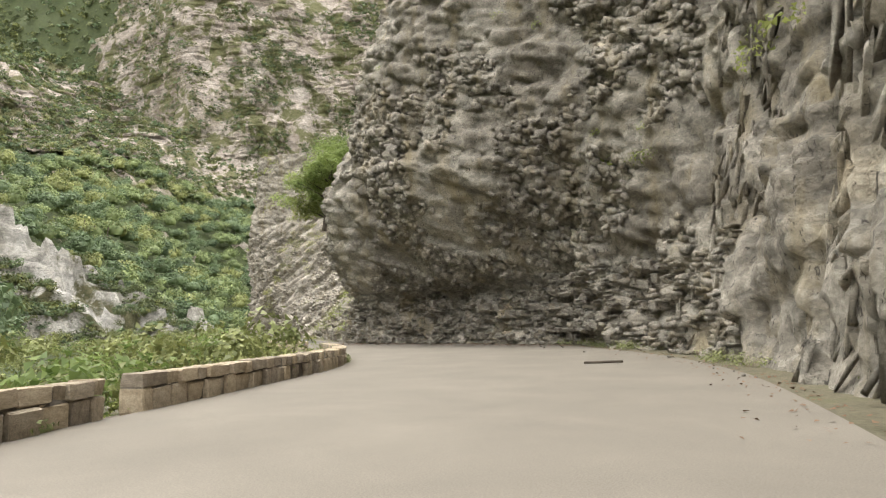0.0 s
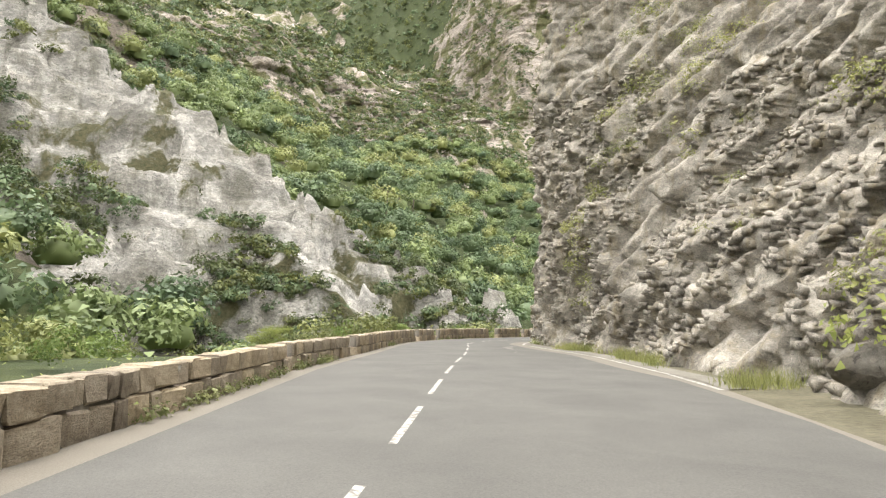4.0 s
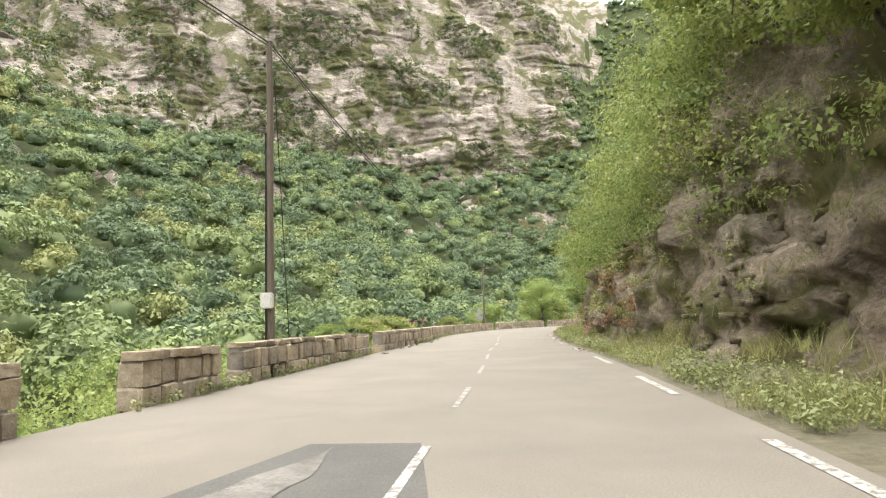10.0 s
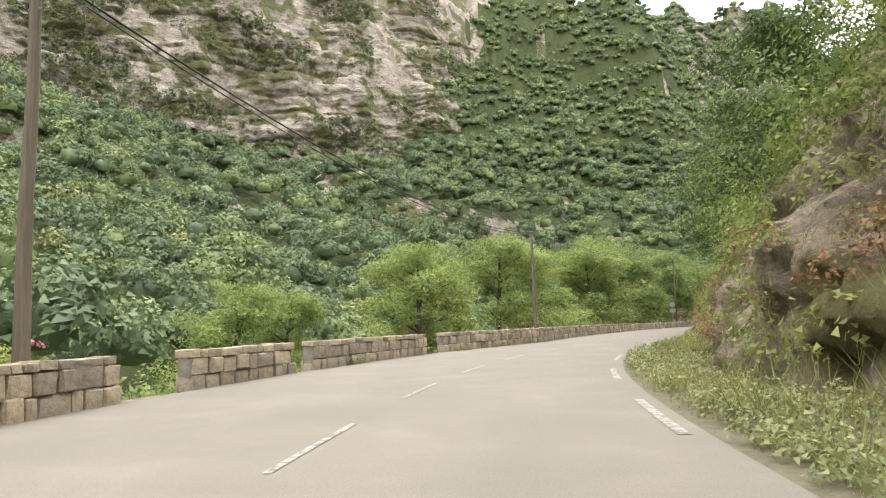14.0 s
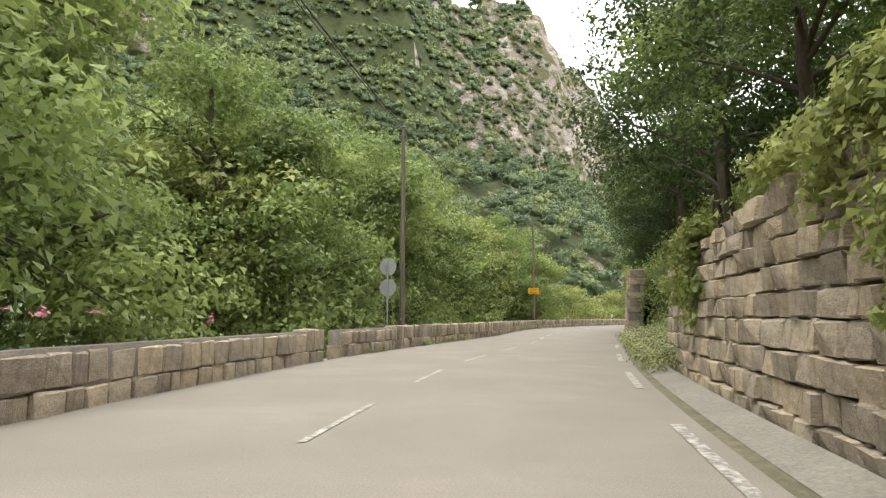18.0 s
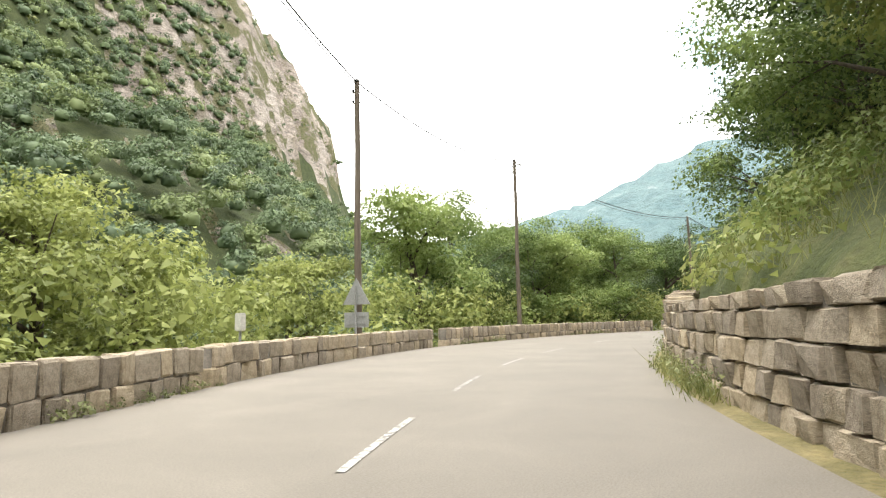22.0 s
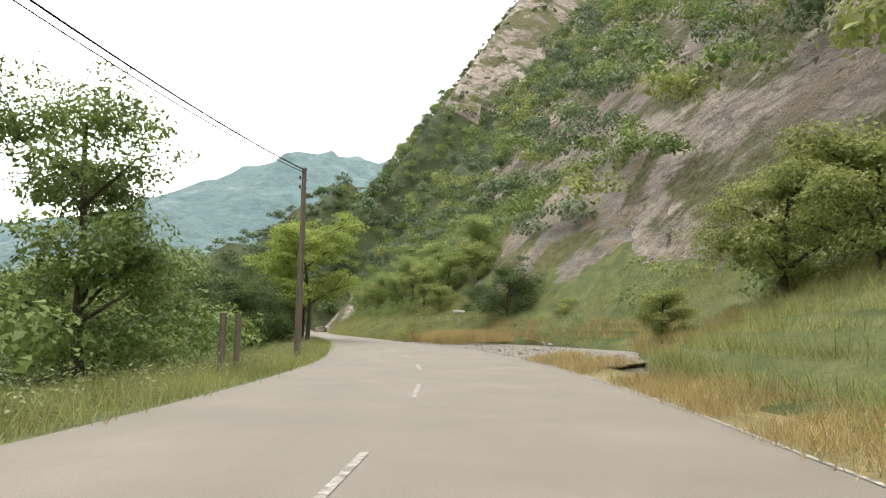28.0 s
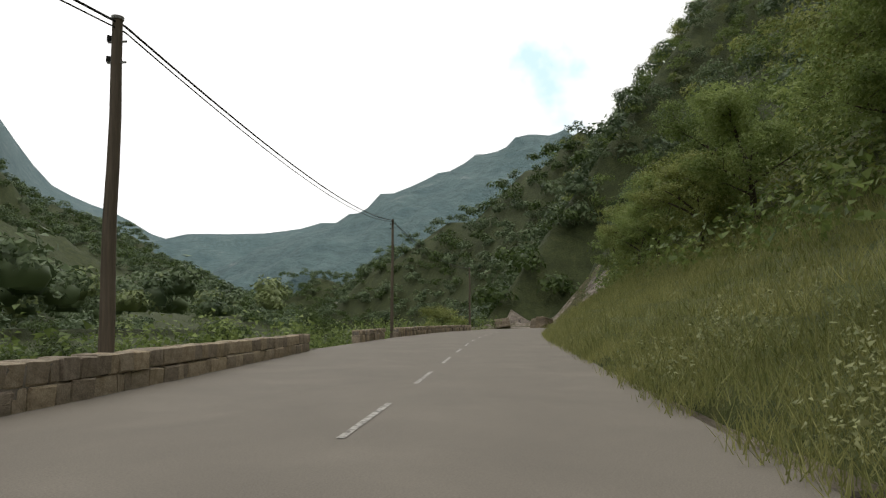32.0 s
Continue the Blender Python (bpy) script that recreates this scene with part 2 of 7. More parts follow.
        if height is None:
            height = ma.outputs[0]
        else:
            ad = n.new("ShaderNodeMath")
            l.new(height, ad.inputs[0])
            l.new(ma.outputs[0], ad.inputs[1])
            height = ad.outputs[0]
    ad = n.new("ShaderNodeMath")
    ad.operation = "MULTIPLY_ADD"
    ad.inputs[1].default_value = 0.4
    l.new(gr.outputs["Fac"], ad.inputs[0])
    l.new(height, ad.inputs[2])
    lay = n.new("ShaderNodeMath")
    lay.operation, lay.inputs[1].default_value = "MULTIPLY_ADD", relief
    l.new(band.outputs["Fac"], lay.inputs[0])
    l.new(ad.outputs[0], lay.inputs[2])
    ad = lay
    bn = n.new("ShaderNodeBump")
    bn.inputs["Strength"].default_value, bn.inputs["Distance"].default_value = bump, 0.45 * unit
    l.new(ad.outputs[0], bn.inputs["Height"])
    l.new(bn.outputs["Normal"], p.inputs["Normal"])
    return m


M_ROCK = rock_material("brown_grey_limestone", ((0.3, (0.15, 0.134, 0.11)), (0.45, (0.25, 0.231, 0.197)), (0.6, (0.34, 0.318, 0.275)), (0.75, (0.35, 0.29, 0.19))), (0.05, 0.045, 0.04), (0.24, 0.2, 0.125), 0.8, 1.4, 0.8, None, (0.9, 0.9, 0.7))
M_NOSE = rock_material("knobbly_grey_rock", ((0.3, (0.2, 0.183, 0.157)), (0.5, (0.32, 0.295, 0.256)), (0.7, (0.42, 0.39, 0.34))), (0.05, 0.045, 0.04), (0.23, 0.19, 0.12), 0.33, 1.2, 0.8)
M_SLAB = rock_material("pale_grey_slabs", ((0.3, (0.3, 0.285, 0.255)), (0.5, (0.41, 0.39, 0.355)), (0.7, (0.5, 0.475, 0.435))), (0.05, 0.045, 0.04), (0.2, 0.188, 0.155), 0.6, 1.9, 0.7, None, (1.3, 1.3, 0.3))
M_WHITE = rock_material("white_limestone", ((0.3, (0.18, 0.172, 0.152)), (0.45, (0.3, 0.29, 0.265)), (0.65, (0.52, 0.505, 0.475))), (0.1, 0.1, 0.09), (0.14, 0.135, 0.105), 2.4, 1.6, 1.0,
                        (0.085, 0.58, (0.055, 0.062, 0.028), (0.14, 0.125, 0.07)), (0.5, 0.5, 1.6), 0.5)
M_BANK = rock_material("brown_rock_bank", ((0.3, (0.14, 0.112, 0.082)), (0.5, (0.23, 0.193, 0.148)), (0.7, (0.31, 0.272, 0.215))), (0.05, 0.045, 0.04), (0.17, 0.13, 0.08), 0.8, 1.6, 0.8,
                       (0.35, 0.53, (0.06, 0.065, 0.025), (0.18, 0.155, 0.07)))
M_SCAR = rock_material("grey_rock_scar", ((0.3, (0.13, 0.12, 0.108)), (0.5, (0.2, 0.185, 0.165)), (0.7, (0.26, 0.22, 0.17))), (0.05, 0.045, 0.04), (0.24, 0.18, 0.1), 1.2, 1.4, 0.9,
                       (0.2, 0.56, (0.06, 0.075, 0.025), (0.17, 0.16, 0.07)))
M_STONE = material("wall_stone", ((0.3, (0.24, 0.2, 0.148)), (0.55, (0.37, 0.317, 0.245)), (0.75, (0.45, 0.393, 0.31))), 2.6, bump=0.9, bump_scale=14, dist=0.03, random_amount=0.26)
M_MORTAR = material("dark_mortar", ((0.3, (0.1, 0.09, 0.075)), (0.7, (0.17, 0.15, 0.125))), 2.5, bump=0.5, bump_scale=20, dist=0.02)
M_EARTH = material("stony_brown_earth", ((0.3, (0.085, 0.08, 0.05)), (0.55, (0.135, 0.122, 0.085)), (0.75, (0.1, 0.105, 0.05))), 0.9, bump=0.7, bump_scale=9, dist=0.06)
M_DRY = material("dry_grassy_soil", ((0.3, (0.12, 0.11, 0.045)), (0.55, (0.2, 0.17, 0.08)), (0.75, (0.28, 0.235, 0.12))), 1.6, bump=0.8, bump_scale=12, dist=0.05)
M_GRAVEL = material("grey_gravel", ((0.3, (0.16, 0.148, 0.13)), (0.6, (0.25, 0.232, 0.205)), (0.8, (0.32, 0.3, 0.268))), 4.0, bump=0.8, bump_scale=14, dist=0.04)
M_WOOD = material("weathered_pole_wood", ((0.3, (0.11, 0.09, 0.07)), (0.7, (0.2, 0.17, 0.135))), 3.0, stretch=(1, 1, 0.05), bump=0.4, bump_scale=30, dist=0.005)
M_TURF = material("weedy_green_earth", ((0.3, (0.045, 0.062, 0.018)), (0.5, (0.085, 0.105, 0.032)), (0.7, (0.14, 0.14, 0.055))), 0.8, bump=0.8, bump_scale=7, dist=0.1)
M_GRASS = leaf_material("verge_grass", (0.1, 0.125, 0.03), (0.37, 0.365, 0.14), 0.6, 0.35)
M_WEED = leaf_material("sage_green_weeds", (0.1, 0.125, 0.04), (0.34, 0.355, 0.165), 0.6, 0.3)
M_PLANE = leaf_material("plane_leaves", (0.12, 0.16, 0.03), (0.42, 0.5, 0.12), 0.5, 0.55)
M_RUST = leaf_material("withered_red_brown_leaves", (0.13, 0.06, 0.03), (0.38, 0.22, 0.12), 0.6, 0.3)
M_STRAW = leaf_material("dry_straw_grass", (0.2, 0.15, 0.06), (0.46, 0.36, 0.16), 0.6, 0.25)
M_LEAF = leaf_material("green_leaves", (0.055, 0.095, 0.02), (0.27, 0.345, 0.105), 0.45, 0.4)
M_LEAF2 = leaf_material("yellow_green_leaves", (0.09, 0.12, 0.022), (0.4, 0.435, 0.14), 0.45, 0.42)
M_LEAF3 = leaf_material("dark_oak_leaves", (0.024, 0.045, 0.014), (0.115, 0.17, 0.045), 0.45, 0.35)
M_ASH = leaf_material("light_ash_leaves", (0.09, 0.14, 0.028), (0.38, 0.455, 0.155), 0.45, 0.45)
M_FOREST = leaf_material("forest_leaves", (0.07, 0.1, 0.036), (0.32, 0.385, 0.16), 0.3, 0.22, 0.2)
M_FOREST_Y = leaf_material("yellowish_forest_leaves", (0.11, 0.13, 0.04), (0.41, 0.43, 0.17), 0.3, 0.22, 0.2)
M_FOREST2 = leaf_material("dark_forest_leaves", (0.045, 0.075, 0.038), (0.2, 0.265, 0.125), 0.3, 0.22, 0.16)
M_SHRUB = leaf_material("shrub_leaves", (0.035, 0.05, 0.022), (0.14, 0.165, 0.062))
M_SHRUB2 = leaf_material("olive_shrub_leaves", (0.06, 0.075, 0.025), (0.22, 0.235, 0.075))
M_BARK = material("bark", ((0.3, (0.05, 0.04, 0.03)), (0.7, (0.12, 0.1, 0.08))), 4.0, stretch=(1, 1, 0.2), bump=0.6, bump_scale=20, dist=0.02)


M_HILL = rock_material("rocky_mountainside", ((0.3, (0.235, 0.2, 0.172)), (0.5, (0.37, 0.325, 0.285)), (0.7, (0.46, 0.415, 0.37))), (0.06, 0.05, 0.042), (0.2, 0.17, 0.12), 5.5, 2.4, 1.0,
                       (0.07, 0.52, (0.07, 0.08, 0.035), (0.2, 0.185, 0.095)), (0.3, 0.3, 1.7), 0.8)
# green undergrowth, set extra dark: the shade between crowns is in its colour
M_FLOOR = material("forest_floor_dark_undergrowth", ((0.3, (0.028, 0.04, 0.014)), (0.6, (0.055, 0.07, 0.024)), (0.8, (0.08, 0.085, 0.035))), 0.4, bump=0.8, bump_scale=2.5, dist=0.3)
# wooded hills with the blue haze of distance painted into the base colour
M_FAR_HAZE = material("far_wooded_hill_haze", ((0.35, (0.07, 0.12, 0.13)), (0.6, (0.1, 0.155, 0.16)), (0.75, (0.2, 0.24, 0.25))), 0.012, stretch=(1, 1, 2), bump=0.6, bump_scale=0.06, dist=12)

# ---- noise ----
def hash3(ix, iy, iz, k=0):
    h = (ix.astype(np.int64) * 374761393 + iy.astype(np.int64) * 668265263 + iz.astype(np.int64) * 2147483647 + k * 974634777) & 0xFFFFFFFF
    h = ((h ^ (h >> 13)) * 1274126177) & 0xFFFFFFFF
    h = ((h ^ (h >> 16)) * 2246822519) & 0xFFFFFFFF
    return ((h ^ (h >> 15)) & 0xFFFFFF) / float(0xFFFFFF)


def vnoise(x, y, z=0.0, k=0):
    """Smooth value noise, -1 to 1."""
    x, y, z = np.broadcast_arrays(np.asarray(x, float), np.asarray(y, float), np.asarray(z, float))
    ix, iy, iz = np.floor(x), np.floor(y), np.floor(z)
    fx, fy, fz = x - ix, y - iy, z - iz
    fx, fy, fz = (f * f * (3 - 2 * f) for f in (fx, fy, fz))
    out = 0
    for dx in (0, 1):
        for dy in (0, 1):
            for dz in (0, 1):
                w = (fx if dx else 1 - fx) * (fy if dy else 1 - fy) * (fz if dz else 1 - fz)
                out = out + w * hash3(ix + dx, iy + dy, iz + dz, k)
    return out * 2 - 1


def fbm(x, y, z=0.0, octaves=4, k=0):
    out, amp = 0, 1.0
    for o in range(octaves):
        out = out + amp * vnoise(x * 2**o, y * 2**o, np.asarray(z) * 2**o, k + o)
        amp *= 0.5
    return out


def cells(x, y, z, k=0):
    """Blocks: for each place the random value of the nearest of jittered points, and the distance to it."""
    x, y, z = np.broadcast_arrays(np.asarray(x, float), np.asarray(y, float), np.asarray(z, float))
    ix, iy, iz = np.floor(x), np.floor(y), np.floor(z)
    best, val, tilt = np.full(x.shape, 9.0), np.zeros(x.shape), np.zeros(x.shape)
    for dx in (-1, 0, 1):
        for dy in (-1, 0, 1):
            for dz in (-1, 0, 1):
                cx, cy, cz = ix + dx, iy + dy, iz + dz
                px, py, pz = (c + hash3(cx, cy, cz, k + q) for c, q in ((cx, 1), (cy, 2), (cz, 3)))
                d = (px - x) ** 2 + (py - y) ** 2 + (pz - z) ** 2
                near = d < best
                h = hash3(cx, cy, cz, k + 4)
                val = np.where(near, h, val)
                tilt = np.where(near, (x - px) * (hash3(cx, cy, cz, k + 5) - 0.5) + (z - pz) * (hash3(cx, cy, cz, k + 6) - 0.5), tilt)
                best = np.where(near, d, best)
    return val, np.sqrt(best), tilt


def beds(along, across, length, thick, seed):
    """Bedded rock broken into slabs: for each place its slab's random value, its tilt and how deep it lies in a joint."""
    w = across / thick
    k = np.floor(w)
    f = w - k
    a = along / length + hash3(k, 0 * k, 0 * k, seed) * 7
    j = np.floor(a)
    g = a - j
    tilt = (g - 0.5) * (hash3(k, j, 0 * k + 1, seed) - 0.5) + (f - 0.5) * (hash3(k, j, 0 * k + 2, seed) - 0.5)
    edge = np.minimum(np.minimum(f, 1 - f) * thick, np.minimum(g, 1 - g) * length)
    return hash3(k, j, 0 * k, seed), tilt, np.clip(1 - edge / (0.14 * thick), 0, 1)


# ---- meshes ----
def mesh_from(name, verts, faces, mats, smooth=False, index=None):
    """A mesh from arrays: verts n x 3, faces m x 3 or m x 4."""
    me = bpy.data.meshes.new(name)
    v, f = np.ascontiguousarray(verts, dtype=np.float32), np.ascontiguousarray(faces, dtype=np.int32)
    k = f.shape[1]
    me.vertices.add(len(v))
    me.vertices.foreach_set("co", v.ravel())
    me.loops.add(f.size)
    me.loops.foreach_set("vertex_index", f.ravel())
    me.polygons.add(len(f))
    me.polygons.foreach_set("loop_start", np.arange(0, f.size, k, dtype=np.int32))
    for mt in mats if isinstance(mats, (list, tuple)) else (mats,):
        me.materials.append(mt)
    if index is not None:
        me.polygons.foreach_set("material_index", np.ascontiguousarray(index, dtype=np.int32))
    if smooth:
        me.polygons.foreach_set("use_smooth", np.ones(len(f), dtype=bool))
    me.update(calc_edges=True)
    return me


def thing(name, label, category, group="", kind="", at=(0, 0, 0)):
    ob = new(name)
    ob.empty_display_size = 0.3
    ob.location = at
    return tagged(ob, label, category, group, kind)


def piece(name, me, parent, label=""):
    ob = new(name, me)
    ob.parent = parent
    return tagged(ob, label)


def grid_faces(nu, nv):
    a = (np.arange(nu - 1)[:, None] * nv + np.arange(nv - 1)[None]).ravel()
    return np.stack([a, a + nv, a + nv + 1, a + 1], 1)


# ---- the line of the road ----
LINE = [(89.9, -119.2), (85.1, -99.8), (80.2, -80.4), (73.8, -61.5), (60.8, -46.4), (46.3, -32.6), (31.8, -18.9), (18.0, -4.5), (10.8, 14.0),
        (7.1, 33.7), (3.9, 53.4), (0.4, 73.1), (-1.6, 93.0), (0.0, 112.9), (5.8, 132.0), (11.9, 151.0), (19.9, 169.4), (29.8, 186.8), (40.8, 203.4),
        (54.2, 218.3), (70.7, 229.4), (89.9, 234.6), (109.9, 235.0), (129.9, 234.6), (149.9, 235.1), (169.7, 237.8), (188.8, 243.5), (207.5, 250.8),
        (225.8, 258.9), (243.9, 267.2), (262.1, 275.6), (279.5, 282.0), (298.0, 284.0), (317.0, 281.0)]
S0, STEP = -40.0, 20.0


def spine(s):
    """Place and direction of the road's line at s metres from the start."""
    s = np.asarray(s, float)
    p = np.array(LINE)
    u = np.clip((s - S0) / STEP, 0, len(p) - 1.0001)
    i = u.astype(int)
    f = (u - i)[..., None]
    q = [p[np.clip(i + k, 0, len(p) - 1)] for k in (-1, 0, 1, 2)]
    pos = 0.5 * (2 * q[1] + (q[2] - q[0]) * f + (2 * q[0] - 5 * q[1] + 4 * q[2] - q[3]) * f**2 + (3 * q[1] - q[0] - 3 * q[2] + q[3]) * f**3)
    d = 0.5 * ((q[2] - q[0]) + 2 * (2 * q[0] - 5 * q[1] + 4 * q[2] - q[3]) * f + 3 * (3 * q[1] - q[0] - 3 * q[2] + q[3]) * f**2)
    d = d / np.linalg.norm(d, axis=-1, keepdims=True)
    return pos, d


def place(s, off, z=0.0):
    """World place at s along the road, off metres to its right."""
    pos, d = spine(s)
    off, z = np.broadcast_arrays(np.asarray(off, float), np.asarray(z, float))
    return np.stack(np.broadcast_arrays(pos[..., 0] + off * d[..., 1], pos[..., 1] - off * d[..., 0], z), -1)


# kerb lines: s, metres to the right of the line
LEFT_KNOTS = [(-40, -5.5), (8, -5.6), (14, -5.0), (21, -3.9), (30, -3.4), (45, -3.7), (60, -3.6), (73, -4.6), (95, -5.0), (110, -5.3), (130, -5.7), (160, -5.8), (180, -5.2), (198, -6.4),
              (215, -7.5), (232, -7.7), (245, -6.0), (270, -5.5), (290, -5.6), (310, -4.1), (330, -5.5), (350, -5.8), (366, -7.3), (380, -7.4), (392, -6.0),
              (420, -5.5), (440, -4.4), (500, -4.3), (530, -6.1), (545, -7.3), (600, -6.0)]
RIGHT_KNOTS = [(-40, 2.6), (4, 2.8), (13, 4.8), (29, 7.4), (38, 5.4), (44, 2.3), (54, 2.9), (72, 4.6), (83, 4.0), (94, 2.1), (101, 1.8), (115, 2.4), (150, 2.3),
               (195, 2.3), (228, 0.9), (245, 2.0), (275, 1.5), (297, 2.4), (314, 2.8), (330, 2.3), (350, 2.0), (375, 1.5), (390, 2.8), (410, 2.9),
               (440, 3.1), (476, 3.5), (500, 2.3), (530, 1.9), (600, 2.2)]


def left(s):
    k = np.array(LEFT_KNOTS)
    return np.interp(s, k[:, 0], k[:, 1])


def right(s):
    k = np.array(RIGHT_KNOTS)
    return np.interp(s, k[:, 0], k[:, 1])


def road_coords(x, y):
    """s along and metres to the right of the road's line, for places anywhere; straight on past both ends."""
    s = np.arange(-40, 556.1, 4.0)
    pos, d = spine(s)
    x, y = np.asarray(x, float).ravel(), np.asarray(y, float).ravel()
    bs, bo = np.zeros(len(x)), np.zeros(len(x))
    for a in range(0, len(x), 20000):
        dx, dy = x[a : a + 20000, None] - pos[None, :, 0], y[a : a + 20000, None] - pos[None, :, 1]
        i = np.argmin(dx * dx + dy * dy, 1)
        r = np.arange(len(i))
        along = dx[r, i] * d[i, 0] + dy[r, i] * d[i, 1]
        bo[a : a + 20000] = dx[r, i] * d[i, 1] - dy[r, i] * d[i, 0]
        bs[a : a + 20000] = s[i] + along
    return bs, bo


# ---- the ground ----
def interp(s, pairs):
    p = np.array(pairs, float)
    return np.interp(s, p[:, 0], p[:, 1])


def seg_height(x, y, crest, slope):
    """Height of a ridge with straight flanks; crest: list of (x, y, z)."""
    out = np.full(x.shape, -99.0)
    for (ax, ay, az), (bx, by, bz) in zip(crest, crest[1:]):
        ux, uy = bx - ax, by - ay
        t = np.clip(((x - ax) * ux + (y - ay) * uy) / (ux * ux + uy * uy), 0, 1)
        d = np.hypot(x - ax - t * ux, y - ay - t * uy)
        out = np.maximum(out, az + (bz - az) * t - slope * d)
    return out


CRAG = [(-125, -95, 98), (-92, -38, 66), (-62, -8, 39), (-47, 8, 24), (-38, 30, 11), (-31, 52, 1)]
SPUR = [(500, 40, 420), (498, 120, 350), (498, 185, 272), (499, 225, 226), (499, 261, 186), (493, 304, 143), (508, 352, 91), (527, 415, 60), (547, 497, 40), (557, 532, 20), (563, 557, 2)]
PEAK = [(1620, 520, 350), (1450, 620, 372), (1373, 731, 365), (1324, 835, 300), (1239, 974, 222), (1146, 1090, 175), (1060, 1176, 112), (980, 1260, 40)]
RANGE = [(2700, 1900, 560), (2587, 2110, 490), (2344, 2383, 412), (2098, 2600, 400), (1936, 2720, 312), (1700, 2900, 150)]


def ground_height(x, y):
    s, o = road_coords(x, y)
    x, y = np.asarray(x, float).ravel(), np.asarray(y, float).ravel()
    lf, rt = left(s) - 0.6, right(s) + 0.5
    rough = fbm(x / 45, y / 45, octaves=5, k=3)
    # valley side: the far slope follows the bearing from the inside of the bend, not the nearest stretch of road
    bearing = np.degrees(np.arctan2(y - 60, x - 100)) % 360
    sv = interp(bearing, ((0, 1100), (30, 1000), (50, 820), (72, 650), (80, 560), (88, 440), (94, 385), (106, 361), (116, 347), (124, 335), (133, 309), (149, 258), (153, 248), (170, 208), (190, 150), (220, 60), (300, -100)))
    near_s = s
    mixed = np.clip((np.maximum(lf - o, 0) - 50) / 60, 0, 1)
    s = np.where(o < 0, s + (sv - s) * mixed, s)
    # valley side: bank down to the stream, then the far slope
    dl = np.maximum(lf - o, 0)
    bank = np.minimum(dl * interp(s, ((0, 0.9), (190, 0.7), (215, 0.25), (420, 0.25), (520, 0.6))), interp(s, ((0, 9), (180, 9), (230, 5), (600, 12))))
    rise = np.maximum(dl - interp(s, ((0, 24), (150, 26), (230, 50), (330, 60), (600, 90))), 0)
    gentle = interp(s, ((0, 0.68), (120, 0.64), (200, 0.6), (300, 0.56), (345, 0.58), (420, 0.68), (600, 0.66), (690, 0.5), (900, 0.12), (1200, 0.05)))
    foot = interp(s, ((200, 900), (260, 230), (330, 170), (400, 150), (690, 160), (720, 900)))
    top = interp(s, ((200, 520), (258, 480), (309, 430), (332, 350), (345, 285), (385, 225), (470, 245), (600, 245), (660, 190), (720, 110), (1000, 40)))
    wall = interp(s, ((230, 1.0), (262, 3.2), (338, 3.2), (366, 1.6), (540, 1.6), (585, 2.4), (610, 3.0), (690, 3.0)))
    zl = rise * gentle
    zl = np.where(rise > foot, foot * gentle + (rise - foot) * wall, zl)
    zl = np.where(zl > top, top + (rise - foot) * 0.05 + (zl - top) * 0.12, zl)
    zl = zl * np.where(s > 690, np.clip(1 - (s - 690) / 450, 0.1, 1), 1) - bank
    s = near_s
    # hill side: steep by the road, easing, then up to the crest
    dr = np.maximum(o - rt - interp(s, ((0, 7), (60, 8), (150, 7), (262, 8), (440, 9), (600, 9), (640, 2))), 0)
    steep = interp(s, ((0, 2.2), (150, 2.0), (200, 1.5), (230, 0.95), (430, 0.75), (445, 0.55), (470, 0.25), (492, 0.25), (505, 0.5), (560, 0.7)))
    zr = np.minimum(dr, 12) * steep - 0.15 + np.maximum(dr - 12, 0) * interp(s, ((0, 1.0), (400, 0.8), (480, 0.9), (600, 1.05)))
    zr = zr + np.maximum(dr - 60, 0) * 0.65
    crest = interp(s, ((440, 300), (480, 110), (540, 60), (640, 35), (760, 8), (900, 0)))
    zr = np.where(zr > crest, crest + (zr - crest) * 0.02, zr)
    zr = np.where(s > 700, np.maximum(zr, -0.15) * np.clip(1 - (s - 700) / 200, 0, 1), zr)
    z = np.where(o < 0, zl, zr)
    far = np.clip((np.maximum(dl, dr) - 12) / 60, 0, 1)
    z = z + rough * 9 * far * np.clip(z / 60 + 0.2, 0.1, 1.6)
    z = z + np.round(fbm(x / 30, y / 30, z / 14, 3, 9) * 2) * 2.2 * far * np.clip(z / 80, 0, 1)
    blk, _, low = cells(x / 17, y / 17, z / 11, 19)
    z = z + ((blk - 0.5) * 8 + low * 3) * far * np.clip((z - 55) / 60, 0, 1)
    crag = seg_height(x, y, CRAG, 1.05) + fbm(x / 9, y / 9, octaves=4, k=21) * 2.2 - 7
    z = np.where(o < 0, np.maximum(z, np.where(dl > 8, crag, -99)), z)
    spur = seg_height(x, y, SPUR, 0.85)
    spur = spur + rough * 5 + ((blk - 0.5) * 8 + low * 3) * np.clip((spur - 80) / 60, 0, 1)
    foot = seg_height(x, y, SPUR[6:], 1.3)
    cap = np.maximum(foot, np.where(s > 640, (o + 6) * 1.5, 1.3 * dr - 1))
    z = np.maximum(z, np.minimum(np.minimum(spur, cap), np.where(s > 640, (s - 640) * 1.5, 999)))
    z = np.maximum(z, seg_height(x, y, PEAK, 0.52) + rough * 14)
    z = np.maximum(z, seg_height(x, y, RANGE, 0.45) + rough * 25)
    flat = (o > lf) & (o < rt) & (s > -60) & (s < 640)
    return np.where(flat, -0.12, np.maximum(z, -14))


